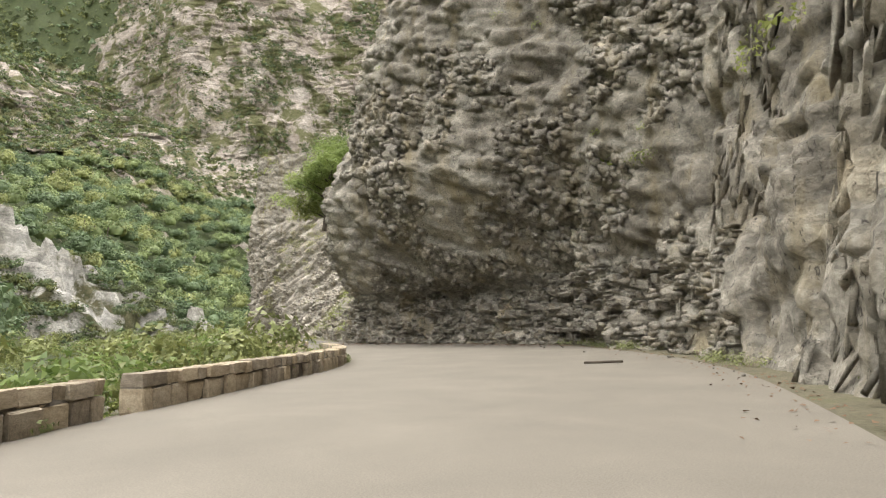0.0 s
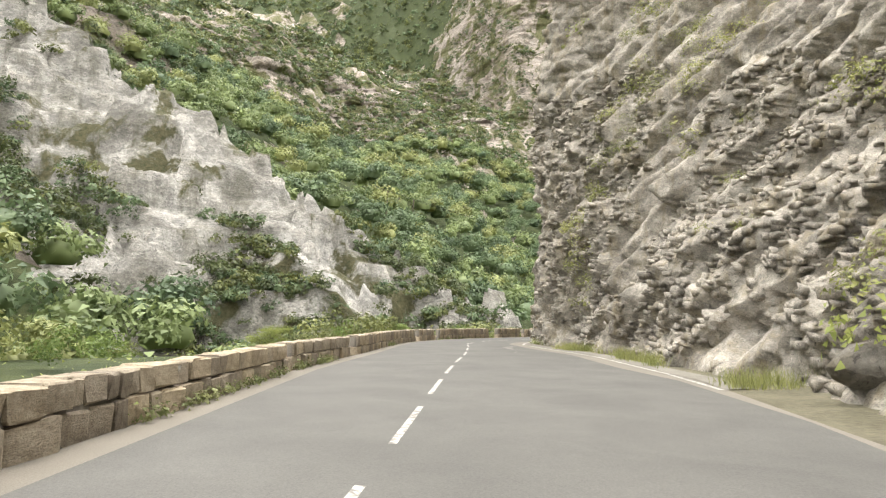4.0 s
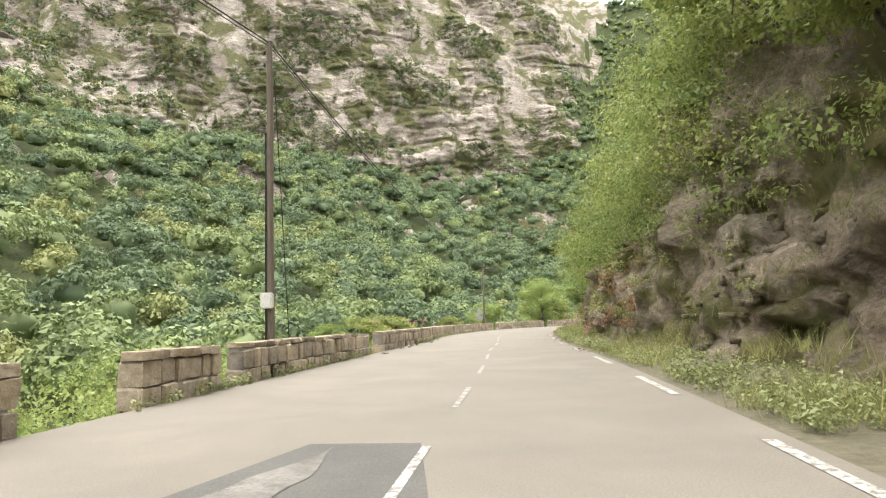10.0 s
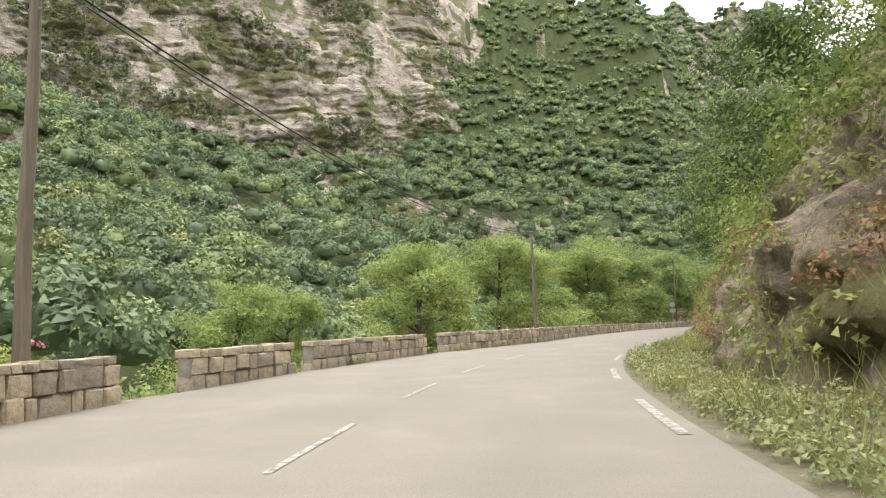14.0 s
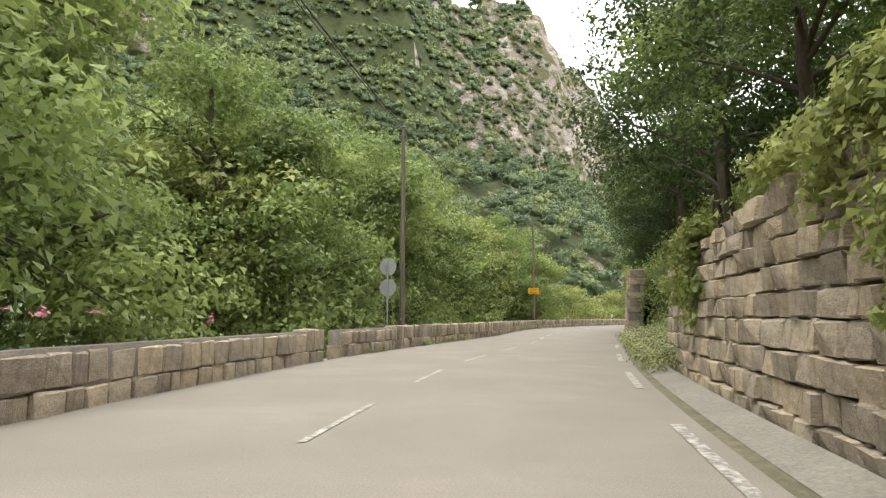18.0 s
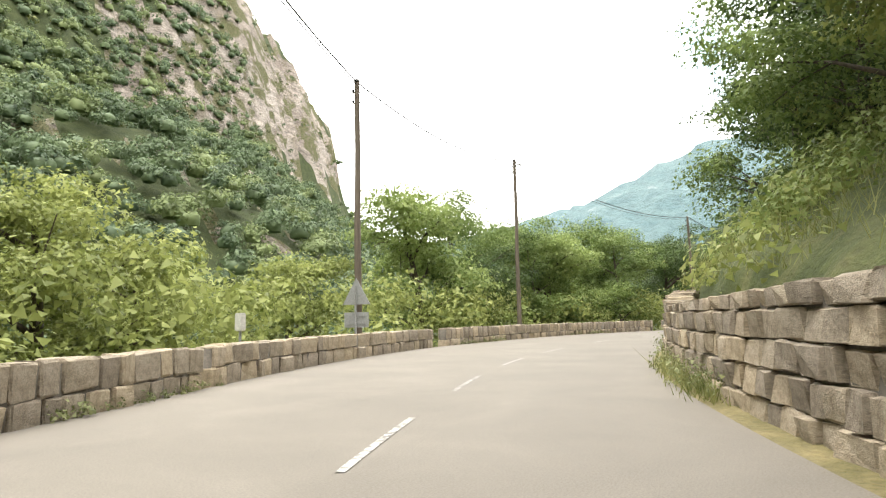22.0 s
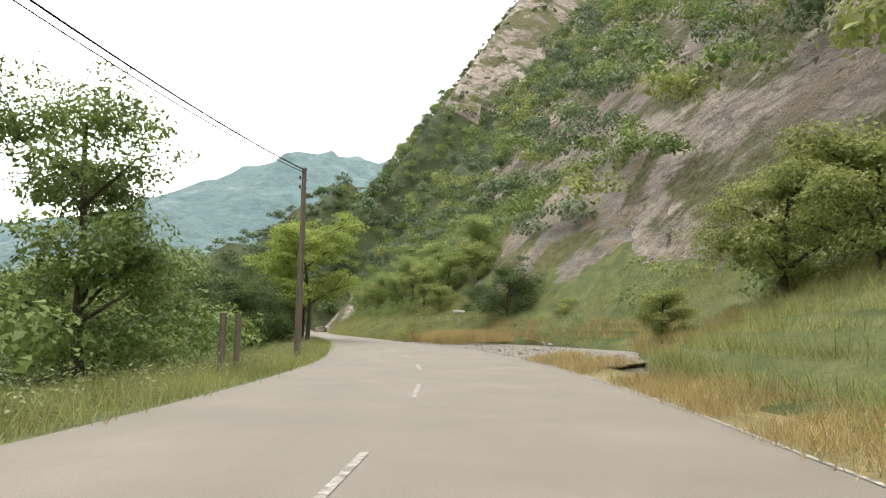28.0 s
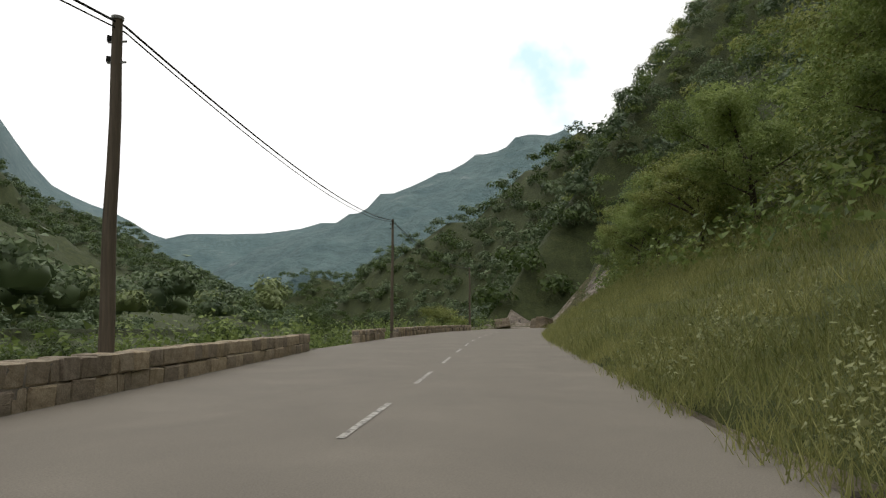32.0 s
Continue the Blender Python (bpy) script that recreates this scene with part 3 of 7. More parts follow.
def axis_lines(lo, hi, step, reach, growth=1.14):
    a = list(np.arange(lo, hi + 0.01, step))
    d, v = step, hi
    while v < reach[1]:
        d *= growth
        v += d
        a.append(v)
    d, v, b = step, lo, []
    while v > reach[0]:
        d *= growth
        v -= d
        b.append(v)
    return np.array(b[::-1] + a)


def wood_edge(x, y, z):
    """Where the woods on the northern mountain begin: farther east the higher up."""
    return -62 + (z - 80) * 0.45 + 26 * fbm(x / 40, y / 40, z / 30, 3, 97)


def build_ground():
    gx, gy = axis_lines(-240, 330, 3.0, (-3500, 4200), 1.06), axis_lines(-140, 470, 3.0, (-3500, 4200), 1.06)
    xx, yy = np.meshgrid(gx, gy, indexing="ij")
    zz = ground_height(xx, yy).reshape(xx.shape)
    v = np.stack([xx, yy, zz], -1).reshape(-1, 3)
    f = grid_faces(len(gx), len(gy))
    c = v[f].mean(1)
    # faces past 740 m on the x > 300 side get the haze-blue colour
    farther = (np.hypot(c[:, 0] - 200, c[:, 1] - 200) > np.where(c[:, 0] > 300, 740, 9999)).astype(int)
    gs, go = road_coords(c[:, 0], c[:, 1])
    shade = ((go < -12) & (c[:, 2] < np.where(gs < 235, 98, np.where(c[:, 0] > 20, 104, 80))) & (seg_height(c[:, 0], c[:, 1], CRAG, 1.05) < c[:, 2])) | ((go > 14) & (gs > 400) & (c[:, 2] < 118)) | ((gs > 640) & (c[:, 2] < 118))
    edge = v[f]
    slope = (edge[:, :, 2].max(1) - edge[:, :, 2].min(1)) / np.maximum(np.hypot(*(edge[:, 2, :2] - edge[:, 0, :2]).T), 0.1)
    upland = (c[:, 0] > wood_edge(c[:, 0], c[:, 1], c[:, 2])) & (c[:, 1] > 380) & (go < -60) & (slope < np.where(c[:, 0] > 140, 1.7, 4.0)) & (c[:, 2] > 60)
    farther = np.where((farther == 0) & upland, 2, farther)
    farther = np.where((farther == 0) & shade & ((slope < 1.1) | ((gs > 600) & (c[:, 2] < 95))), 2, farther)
    heights = (c[:, 0] < -350) & (c[:, 0] > -1100) & (c[:, 1] < 700) & (fbm(c[:, 0] / 60, c[:, 1] / 60, c[:, 2] / 40, 3, 53) > 0.06)
    farther = np.where((farther == 0) & heights, 2, farther)
    me = mesh_from("ground", v, f, [M_HILL, M_FAR_HAZE, M_FLOOR], True, farther)
    tagged(new("ground", me), "gorge ground with rocky mountain sides and scrub", "ground", kind="structure")


build_ground()


def build_rock_wall():
    """The bedded rock wall across the valley, course upon course of slabs, set on the slope behind it."""
    th, zz = np.radians(np.arange(96, 186, 0.15)), np.arange(58, 300, 0.85)
    r = np.arange(180, 560, 2.5)
    prof = ground_height(100 + np.cos(th)[:, None] * r, 60 + np.sin(th)[:, None] * r).reshape(len(th), len(r))
    prof = np.maximum.accumulate(prof, 1)
    base = np.array([np.interp(zz, p + np.arange(len(r)) * 1e-4, r, right=np.nan) for p in prof])
    lost = np.isnan(base)
    pad = np.pad(np.where(lost, 600, base), ((6, 6), (0, 0)), mode="edge")
    base = np.mean([pad[k : k + len(th)] for k in range(13)], 0)
    al, up = th[:, None] * 400 + 0 * zz, zz + 0 * th[:, None]
    wa, wu = al + 5 * vnoise(al / 14, up / 14, 0.5, 101), up + 3 * vnoise(al / 30, up / 12, 4.5, 102) + 0.12 * al
    d = fbm(al / 26, up / 60, 0.0, 4, 103) * 6 + fbm(al / 9, up / 9, 0.0, 3, 104) * 1.6
    for length, thick, amp, k in ((34, 13, 4.5, 105), (12, 5.2, 2.3, 106), (5, 2.2, 1.3, 107)):
        val, tilt, joint = beds(wa, wu, length, thick, k)
        d = d + amp * ((val - 0.5) + tilt + 0.35 * joint)
    rr = base - 3.0 + d + np.clip((112 - np.degrees(th) + 0.06 * (zz[None].mean() - up.mean(1)) + 0 * th) / 12, 0, 1)[:, None] * 14 + np.clip((0.1 * (170 - up) + 104 - np.degrees(th)[:, None]) / 10, 0, 1) * 8
    v = np.stack([100 + np.cos(th)[:, None] * rr, 60 + np.sin(th)[:, None] * rr, up], -1)
    f = grid_faces(len(th), len(zz))
    bare = 86 + 14 * np.clip((np.degrees(th) - 150) / 10, 0, 1)[:, None] + 8 * vnoise(al / 25, 0 * al, 0.5, 109)
    ok = ~lost & (rr < 560) & (up > bare)
    f = f[ok.ravel()[f].all(1)]
    tagged(new("rock_wall", mesh_from("rock_wall", v.reshape(-1, 3), f, M_HILL)), "high bedded limestone wall across the valley with ledges", "cliff", kind="structure")
    return v[:-1][ok[:-1]]


WALL_POINTS = build_rock_wall()


def crag_height(xx, yy):
    h = seg_height(xx, yy, CRAG, 1.05)
    wx, wy = xx + 2.5 * vnoise(xx / 6, yy / 6, 0, 71), yy + 2.5 * vnoise(xx / 6, yy / 6, 3, 72)
    b0, _, t0 = cells(wx / 9, wy / 9, h / 7, 73)
    b1, _, t1 = cells(wx / 3.6, wy / 3.6, h / 2.6, 74)
    bed = h + 0.3 * xx + fbm(xx / 12, yy / 12, octaves=3, k=75) * 2
    step = (bed / 3.6 - np.floor(bed / 3.6)) - 0.5
    return h, h + (b0 - 0.5) * 5 + t0 * 3.4 + (b1 - 0.5) * 2.2 + t1 * 1.7 - step * 2.4 * (0.4 + b0)


def build_crag():
    """The white crag over the stream: terraces and blocks stepped along tilted beds."""
    gx, gy = np.arange(-135, -9.9, 0.8), np.arange(-110, 62.1, 0.8)
    xx, yy = np.meshgrid(gx, gy, indexing="ij")
    h, z = crag_height(xx, yy)
    keep = h > -12
    v = np.stack([xx, yy, np.where(keep, z, -20)], -1).reshape(-1, 3)
    f = grid_faces(len(gx), len(gy))
    f = f[keep.ravel()[f].all(1)]
    tagged(new("crag", mesh_from("crag", v, f, M_WHITE)), "steep white limestone crag with ledges and scrub", "crag", kind="structure")


build_crag()


def strip(name, s0, s1, a, b, z0, z1, mat, step=1.0, label="", category="road", across=2, kind="structure", parent=None):
    s = np.arange(s0, s1 + 0.01, step)
    av, bv = (f(s) if callable(f) else np.full(s.shape, f) for f in (a, b))
    rows = []
    for k in range(across):
        t = k / (across - 1)
        rows.append(place(s, av + (bv - av) * t, z0 + (z1 - z0) * t))
    v = np.stack(rows, 1).reshape(-1, 3)
    ob = new(name, mesh_from(name, v, grid_faces(len(s), across)[:, ::-1], mat))
    if parent:
        ob.parent = parent
    return tagged(ob, label, category if not parent else "", kind=kind if not parent else "")


strip("road", -40, 619, left, lambda s: right(s) + 0.15, 0.0, 0.0, M_ROAD, 1.0, "worn grey asphalt mountain road", "road", 9)


SURFACE = {}


def cliff(name, label, s0, s1, profile, mat, step=0.3, vstep=0.26, rough=1.0, seed=0, category="cliff", block=1.0, base_pad=0.45, big=0.6, layers=()):
    """A rock face or bank beside the road: profile gives (height, offset) knots at stations along it, mixed in between."""
    s = np.arange(s0, s1 + 0.01, step)
    hmax = max(h for _, kn in profile for h, _ in kn)
    v = np.arange(-0.6, hmax + 0.01, vstep)
    st = np.array([p[0] for p in profile], float)
    tab = np.array([np.interp(v, [h for h, _ in kn], [o for _, o in kn]) for _, kn in profile])
    off = np.stack([np.interp(s, st, tab[:, j]) for j in range(len(v))], 1)
    ss, vv = np.meshgrid(s, v, indexing="ij")
    base = right(ss) + base_pad
    wx, wv = ss + 0.6 * vnoise(ss / 1.7, vv / 1.7, 0.5, seed), vv + 0.35 * vnoise(ss / 1.3, vv / 1.3, 7.5, seed)
    dip = wv + 0.25 * wx
    b0, d0, t0 = cells(wx / 5.5, dip / 3.2, off / 6, seed + 60)
    b1, d1, t1 = cells(wx / 1.7, dip / 1.0, off / 3, seed)
    b2, d2, t2 = cells(wx / 0.75, dip / 0.5, off / 2, seed + 20)
    n1 = fbm(ss / 9, vv / 7, 0.0, 3, seed + 40)
    d = n1 * 0.5 * rough + block * (big * ((b0 - 0.5) * 1.2 + t0 * 0.8) + (b1 - 0.5) * 0.8 + t1 * 0.9 + (b2 - 0.5) * 0.5 + t2 * 0.5)
    for q, (where, lean, thick, length, amp) in enumerate(layers):
        bx, bv = ss + 0.25 * vnoise(ss / 5, vv / 5, 1.5, seed), vv + 0.3 * vnoise(ss / 6, vv / 6, 8.5, seed)
        al, ac = bx * math.cos(lean) + bv * math.sin(lean), bv * math.cos(lean) - bx * math.sin(lean)
        val, tilt, joint = beds(al, ac + 0.2 * thick * vnoise(al / length, ac / (3 * thick), 3.5, seed + 80), length, thick, seed + 30 + q)
        d = d + amp * np.clip(where(ss, vv), 0, 1) * ((val - 0.35) * 1.3 + tilt * 1.2 + joint * 0.3)
    d = d * np.clip((vv + 0.6) / 1.2, 0.25, 1)
    floor_off = base - 0.2 + np.minimum(off, 0) * (vv > 2.0) - np.clip(vv - 2.0, 0, 1.2)
    p = place(ss, np.maximum(base + off + d, floor_off), vv)
    SURFACE[name] = (p, ss, vv)
    ob = new(name, mesh_from(name, p.reshape(-1, 3), grid_faces(len(s), len(v)), mat))
    return tagged(ob, label, category, kind="structure")


cliff("cliff_overhang", "overhanging brown-grey limestone cliff with cracked blocks", -30, 68,
      [(-30, [(0, 0), (6, 1), (30, 4)]), (8, [(0, 0), (6, 1.0), (30, 5)]), (20, [(0, 0), (6, 1.4), (14, 2.5), (30, 5)]), (26, [(0, 0), (3.5, 0.4), (6, 0), (10, -1.5), (30, 2)]),
       (31, [(0, 0), (3.2, 0.4), (4.6, -1.0), (9, -4.2), (14, -4.2), (30, 0)]), (36, [(0, 0), (3, 0.5), (3.8, -1.2), (6.3, -4.2), (9, -5.8), (14, -5.4), (30, 0)]),
       (41, [(0, 0), (2.8, 0.5), (3.6, -0.6), (6, -3.2), (9, -4.3), (14, -3.4), (30, 2)]), (46, [(0, 0.2), (2.8, 0.6), (3.5, -0.4), (6, -2.0), (9, -2.3), (13, -0.8), (30, 4)]),
       (50, [(0, 0.2), (3, 0.7), (5, 0.4), (8, 0.6), (13, 2.0), (30, 7)]), (54, [(0, 0.2), (2, 1.0), (6, 3), (10, 5.5), (30, 15)]), (68, [(0, 0.6), (3, 2.6), (8, 6), (30, 20)])],
      M_ROCK, 0.17, 0.17, seed=1, block=0.3, big=0.9,
      layers=((lambda s, v: (23 - s) / 3, 1.2, 1.1, 6.0, 0.55), (lambda s, v: (23 - s) / 3, 1.2, 0.6, 2.4, 0.3), (lambda s, v: np.minimum((s - 20) / 3, (v - 2.6) / 0.6), 0.45, 0.9, 1.5, 0.5),
              (lambda s, v: np.minimum((s - 20) / 3, (v - 2.6) / 0.6), 0.3, 0.6, 0.9, 0.34), (lambda s, v: np.minimum((s - 18) / 3, (3.2 - v) / 0.5), 0.1, 0.52, 0.95, 0.8), (lambda s, v: np.minimum((s - 18) / 3, (3.2 - v) / 0.5), 0.1, 1.1, 2.1, 0.5)))
cliff("cliff_nose", "knobbly grey rock slope and vertical nose beside the bend", 66, 116,
      [(66, [(0, 0.6), (3, 2.6), (8, 6), (26, 17)]), (80, [(0, 0.5), (3, 1.6), (8, 4.5), (26, 12)]), (91, [(0, 0.4), (6, 0.6), (12, 2.0), (26, 6)]),
       (97, [(0, 0.2), (6, 0), (14, -0.3), (26, 0.6)]), (107, [(0, 0.2), (8, 0), (26, 1.5)]), (116, [(0, 0.9), (8, 0.9), (26, 1.0)])], M_NOSE, 0.16, 0.16, seed=5, block=0.2, big=0.7,
      layers=((lambda s, v: (94 - s) / 3, -0.75, 1.3, 3.4, 0.7), (lambda s, v: (97 - s) / 3, -0.75, 0.5, 1.3, 0.35), (lambda s, v: (s - 90) / 3, 0.3, 0.55, 0.7, 0.36), (lambda s, v: (s - 90) / 3, 0.3, 1.2, 1.5, 0.35)))
cliff("cliff_slab", "tall grey layered cliff leaning over the verge", 114, 152,
      [(114, [(0, 0.9), (8, 0.9), (26, 1.0)]), (130, [(0, 1.7), (8, 1.1), (26, -1)]), (141, [(0, 1.8), (6, 0.9), (12, -0.6), (26, -2)]), (147, [(0, 2.0), (6, 2.0), (26, 4)]), (152, [(0, 3.0), (6, 5.5), (26, 16)])],
      M_SLAB, 0.16, 0.15, seed=9, block=0.12, big=0.5,
      layers=((lambda s, v: v * 0 + 1, 1.25, 1.7, 7.0, 0.4), (lambda s, v: 0.3 + 1.2 * fbm(s / 5, v / 6, 0.0, 3, 15) + (130 - s) / 12, 0.15, 0.5, 1.0, 0.3), (lambda s, v: 0.3 + 1.2 * fbm(s / 5, v / 6, 0.0, 3, 15) + (130 - s) / 12, 0.15, 1.1, 2.4, 0.35)))
cliff("bank_overgrown", "brown earth and rock bank under shrubs", 150, 266,
      [(150, [(0, 1.8), (6, 3.0), (22, 12)]), (165, [(0, 1.6), (4, 2.3), (10, 4), (22, 12)]), (200, [(0, 1.9), (3, 2.4), (8, 4), (22, 14)]),
       (232, [(0, 1.6), (2, 2.6), (6, 5), (22, 18)]), (266, [(0, 0.9), (4, 2.5), (22, 16)])], M_BANK, 0.3, 0.28, 1.0, 13, "bank", 0.4,
      layers=((lambda s, v: v * 0 + 1, -0.2, 0.8, 1.7, 0.5), (lambda s, v: v * 0 + 1, -0.2, 1.7, 3.4, 0.6)))
cliff("bank_above_walls", "earth bank above the retaining walls", 260, 440,
      [(260, [(0, 1.5), (2.4, 1.6), (4, 3.2), (22, 18)]), (286, [(0, 1.5), (2.2, 1.6), (4, 3), (22, 18)]), (291, [(0, 0.6), (1, 2), (4, 4), (22, 20)]),
       (302, [(0, 0.7), (1, 2), (4, 4), (22, 20)]), (305, [(0, 0.9), (3.0, 1.0), (4.4, 2.8), (22, 18)]), (320, [(0, 0.9), (3, 1.0), (5, 3), (22, 20)]),
       (330, [(0, 0.9), (2.2, 1.0), (4, 3.5), (22, 22)]), (343, [(0, 0.9), (1.5, 1.0), (3, 3.5), (22, 24)]), (366, [(0, 0.9), (2.4, 1.0), (4, 3.5), (22, 24)]),
       (400, [(0, 0.9), (1.8, 1.0), (4, 4.5), (22, 26)]), (432, [(0, 0.9), (1.7, 1.0), (3, 4), (22, 32)]), (440, [(0, 0.4), (1.0, 2.2), (3, 6), (22, 38)])],
      M_TURF, 0.8, 0.5, 0.8, 17, "bank", 0.25)
cliff("bank_grassy", "grassy bank rising beside the road", 438, 619,
      [(438, [(0, 0.4), (1.0, 2.2), (3, 6), (22, 34)]), (455, [(0, 0.6), (1.2, 4), (3, 8), (22, 34)]), (468, [(0, 5), (1, 7.5), (3, 11), (22, 36)]), (476, [(0, 8.5), (1.0, 10), (3, 12), (22, 34)]),
       (488, [(0, 8), (1.2, 9), (3, 11), (22, 32)]), (497, [(0, 4.5), (1, 7), (3, 10), (22, 28)]), (505, [(0, 1.0), (1.2, 3.4), (3.2, 7.5), (22, 26)]), (540, [(0, 0.3), (1.4, 2.4), (3.4, 6), (22, 26)]),
       (619, [(0, 0.3), (1.5, 2), (4, 5), (22, 24)])], M_TURF, 0.9, 0.45, 0.8, 23, "bank", 0.2, 0.15)
scar = bpy.data.objects["bank_grassy"]
scar.data.materials.append(M_SCAR)
for poly in scar.data.polygons:
    q = poly.index // (len(SURFACE["bank_grassy"][1][0]) - 1)
    ps, pv = 438 + 0.9 * q, poly.index % (len(SURFACE["bank_grassy"][1][0]) - 1) * 0.45 - 0.6
    if 5.0 + 1.2 * math.sin(ps * 0.8) + 0.2 * abs(ps - 499) < pv < 24 and 484 < ps < 515:
        poly.material_index = 1
strip("gravel_layby", 462, 496, right, lambda s: right(s) + interp(s, ((462, 1.6), (470, 8.8), (488, 11), (500, 2.2))), 0.01, 0.03, M_GRAVEL, 1.0, "grey gravel lay-by beside the road", "lay-by", 5)
strip("verge", 426, 526, lambda s: left(s) - 9, left, -0.9, 0.0, M_TURF, 1.0, "grassy roadside verge", "verge", 6)
strip("verge", 330, 462, right, lambda s: right(s) + 1.3, 0.0, 0.06, M_DRY, 1.0, "earthy verge at the foot of the wall", "verge", 3)
strip("verge", -38, 330, right, lambda s: right(s) + 2.6, 0.0, 0.1, M_EARTH, 1.0, "earthy verge at the foot of the rocks", "verge", 3)
strip("new_surface", 52.5, 150, lambda s: left(s) + 0.5 + np.maximum(s - 136, 0) * 0.22, lambda s: right(s) - interp(s, ((52, 0.5), (60, 0.3), (66, 0.1), (76, 0.8), (90, 0.9), (93, 0.75), (95, 1.05), (98, 1.05), (101, 0.8), (104, 0.55), (108, 0.2), (112, 0.6), (136, 0.9), (150, 3.4))), 0.005, 0.005, M_PATCH, 0.5, "darker asphalt resurfacing", "road surface", 3)
strip("gutter", 70, 112, lambda s: right(s) - 0.05, lambda s: right(s) + 0.45, 0.012, 0.05, M_CONCRETE, 1.0, "pale concrete gutter beside the rocks", "gutter", 2)
strip("gutter", 268, 290, lambda s: right(s) + 0.15, lambda s: right(s) + 0.6, 0.012, 0.1, M_CONCRETE, 1.0, "pale concrete gutter below the wall", "gutter", 2)
strip("gutter", 303, 331, lambda s: right(s) - 0.1, lambda s: right(s) + 0.3, 0.012, 0.09, M_CONCRETE, 1.0, "pale concrete gutter below the wall", "gutter", 2)


def stone_mesh(seed):
    """A rough squared block about one metre each way, to be scaled: worn corners, uneven face."""
    rng = random.Random(seed)
    bm = bmesh.new()
    bmesh.ops.create_cube(bm, size=1.0)
    bmesh.ops.bevel(bm, geom=bm.edges[:], offset=0.07, segments=1, affect="EDGES")
    for v in bm.verts:
        v.co += Vector((rng.uniform(-0.04, 0.04), rng.uniform(-0.06, 0.06), rng.uniform(-0.05, 0.05)))
    me = bpy.data.meshes.new("stone")
    bm.to_mesh(me)
    bm.free()
    me.materials.append(M_STONE)
    return me


STONES = [stone_mesh(40 + k) for k in range(14)]


def stone_wall(name, label, s0, s1, off, height, depth, side, course, seed=0, mean=0.42, category="wall", batter=0.0):
    """A masonry wall: a dark mortar core and one block after another, course by course. side: -1 grows to the left of its face line, 1 to the right."""
    rng = random.Random(seed + int(s0 * 10))
    s = np.arange(s0, s1 + 0.24, 0.25)
    s = s[s <= s1 - 0.02] if len(s) > 3 else s
    o, h = off(s), height(s)
    rows = [place(s, o + 0.05 * side, -0.2), place(s, o + (0.05 + batter * h) * side, h - 0.06), place(s, o + (depth - 0.05) * side, h - 0.06), place(s, o + (depth - 0.05) * side, -0.2)]
    v = np.stack(rows, 1).reshape(-1, 3)
    f = grid_faces(len(s), 4)
    n = len(s) * 4
    f = np.concatenate([f, np.array([[0, 1, 2, 3], [n - 1, n - 2, n - 3, n - 4]])])
    ob = tagged(new(name, mesh_from(name, v, f, M_MORTAR)), label, category, kind="structure")
    z, row = -0.08, 0
    hmax = float(np.max(h))
    while z < hmax - 0.1:
        ch = course * rng.uniform(0.9, 1.12)
        u = s0 - (0.0 if row % 2 else 0.04)
        while u < s1 - 0.1:
            w = mean * rng.choice((0.55, 0.75, 0.9, 1.1, 1.4)) * rng.uniform(0.85, 1.15)
            w = min(w, s1 + 0.03 - u)
            mid = u + w / 2
            top = float(height(np.array([mid]))[0])
            hh = min(ch, top - z)
            if hh > 0.12 and w > 0.1:
                last = top - z - hh < 0.1
                if last:
                    hh = top - z
                c = place(np.array([mid]), off(np.array([mid])) + side * (depth / 2 + batter * z + rng.uniform(-0.05, 0.035)), z + hh / 2 + rng.uniform(-0.01, 0.015))[0]
                _, d = spine(np.array([mid]))
                st = new("stone", STONES[rng.randrange(14)])
                st.parent = ob
                st.matrix_basis = Matrix.LocRotScale(Vector(c), Euler((0, rng.uniform(-0.015, 0.015), math.atan2(d[0, 1], d[0, 0]) + rng.choice((0, math.pi)))), Vector((w - 0.022, depth, hh - 0.02)))
            u += w
        z += ch
        row += 1
    return ob


PARAPETS = [(-30, 8.4), (9.3, 21.2), (21.6, 30.1), (34.3, 42.9), (43.4, 57), (57.2, 71.9), (72.6, 79.2), (80.5, 97.0), (98.0, 101.0), (102.0, 110.5), (112.2, 116.3), (117.3, 125.4), (127.2, 137.8), (139.2, 150.6),
            (153.0, 155.6), (156.7, 168.0), (170.0, 184), (184.3, 199.0), (200.7, 215.2), (217.2, 221.3), (222.3, 230.6), (232.4, 262), (263, 288.5), (289.7, 296.9), (297.8, 318), (319, 331.4), (332.6, 345), (345.2, 352.1), (352.5, 359.6),
            (359.8, 365.7), (366.9, 388.7), (390.3, 408), (408.2, 427), (519, 543), (551, 556.5), (560, 584)]
def retain_height(s):
    return interp(s, ((262, 2.4), (275, 2.8), (288, 2.2), (303.9, 2.2), (304, 3.3), (312, 3.6), (318, 3.3), (328, 2.5), (342, 1.5), (350, 1.4), (357, 1.35), (366, 1.95), (375, 2.2), (390, 2.0), (430, 1.9), (438, 1.4)))


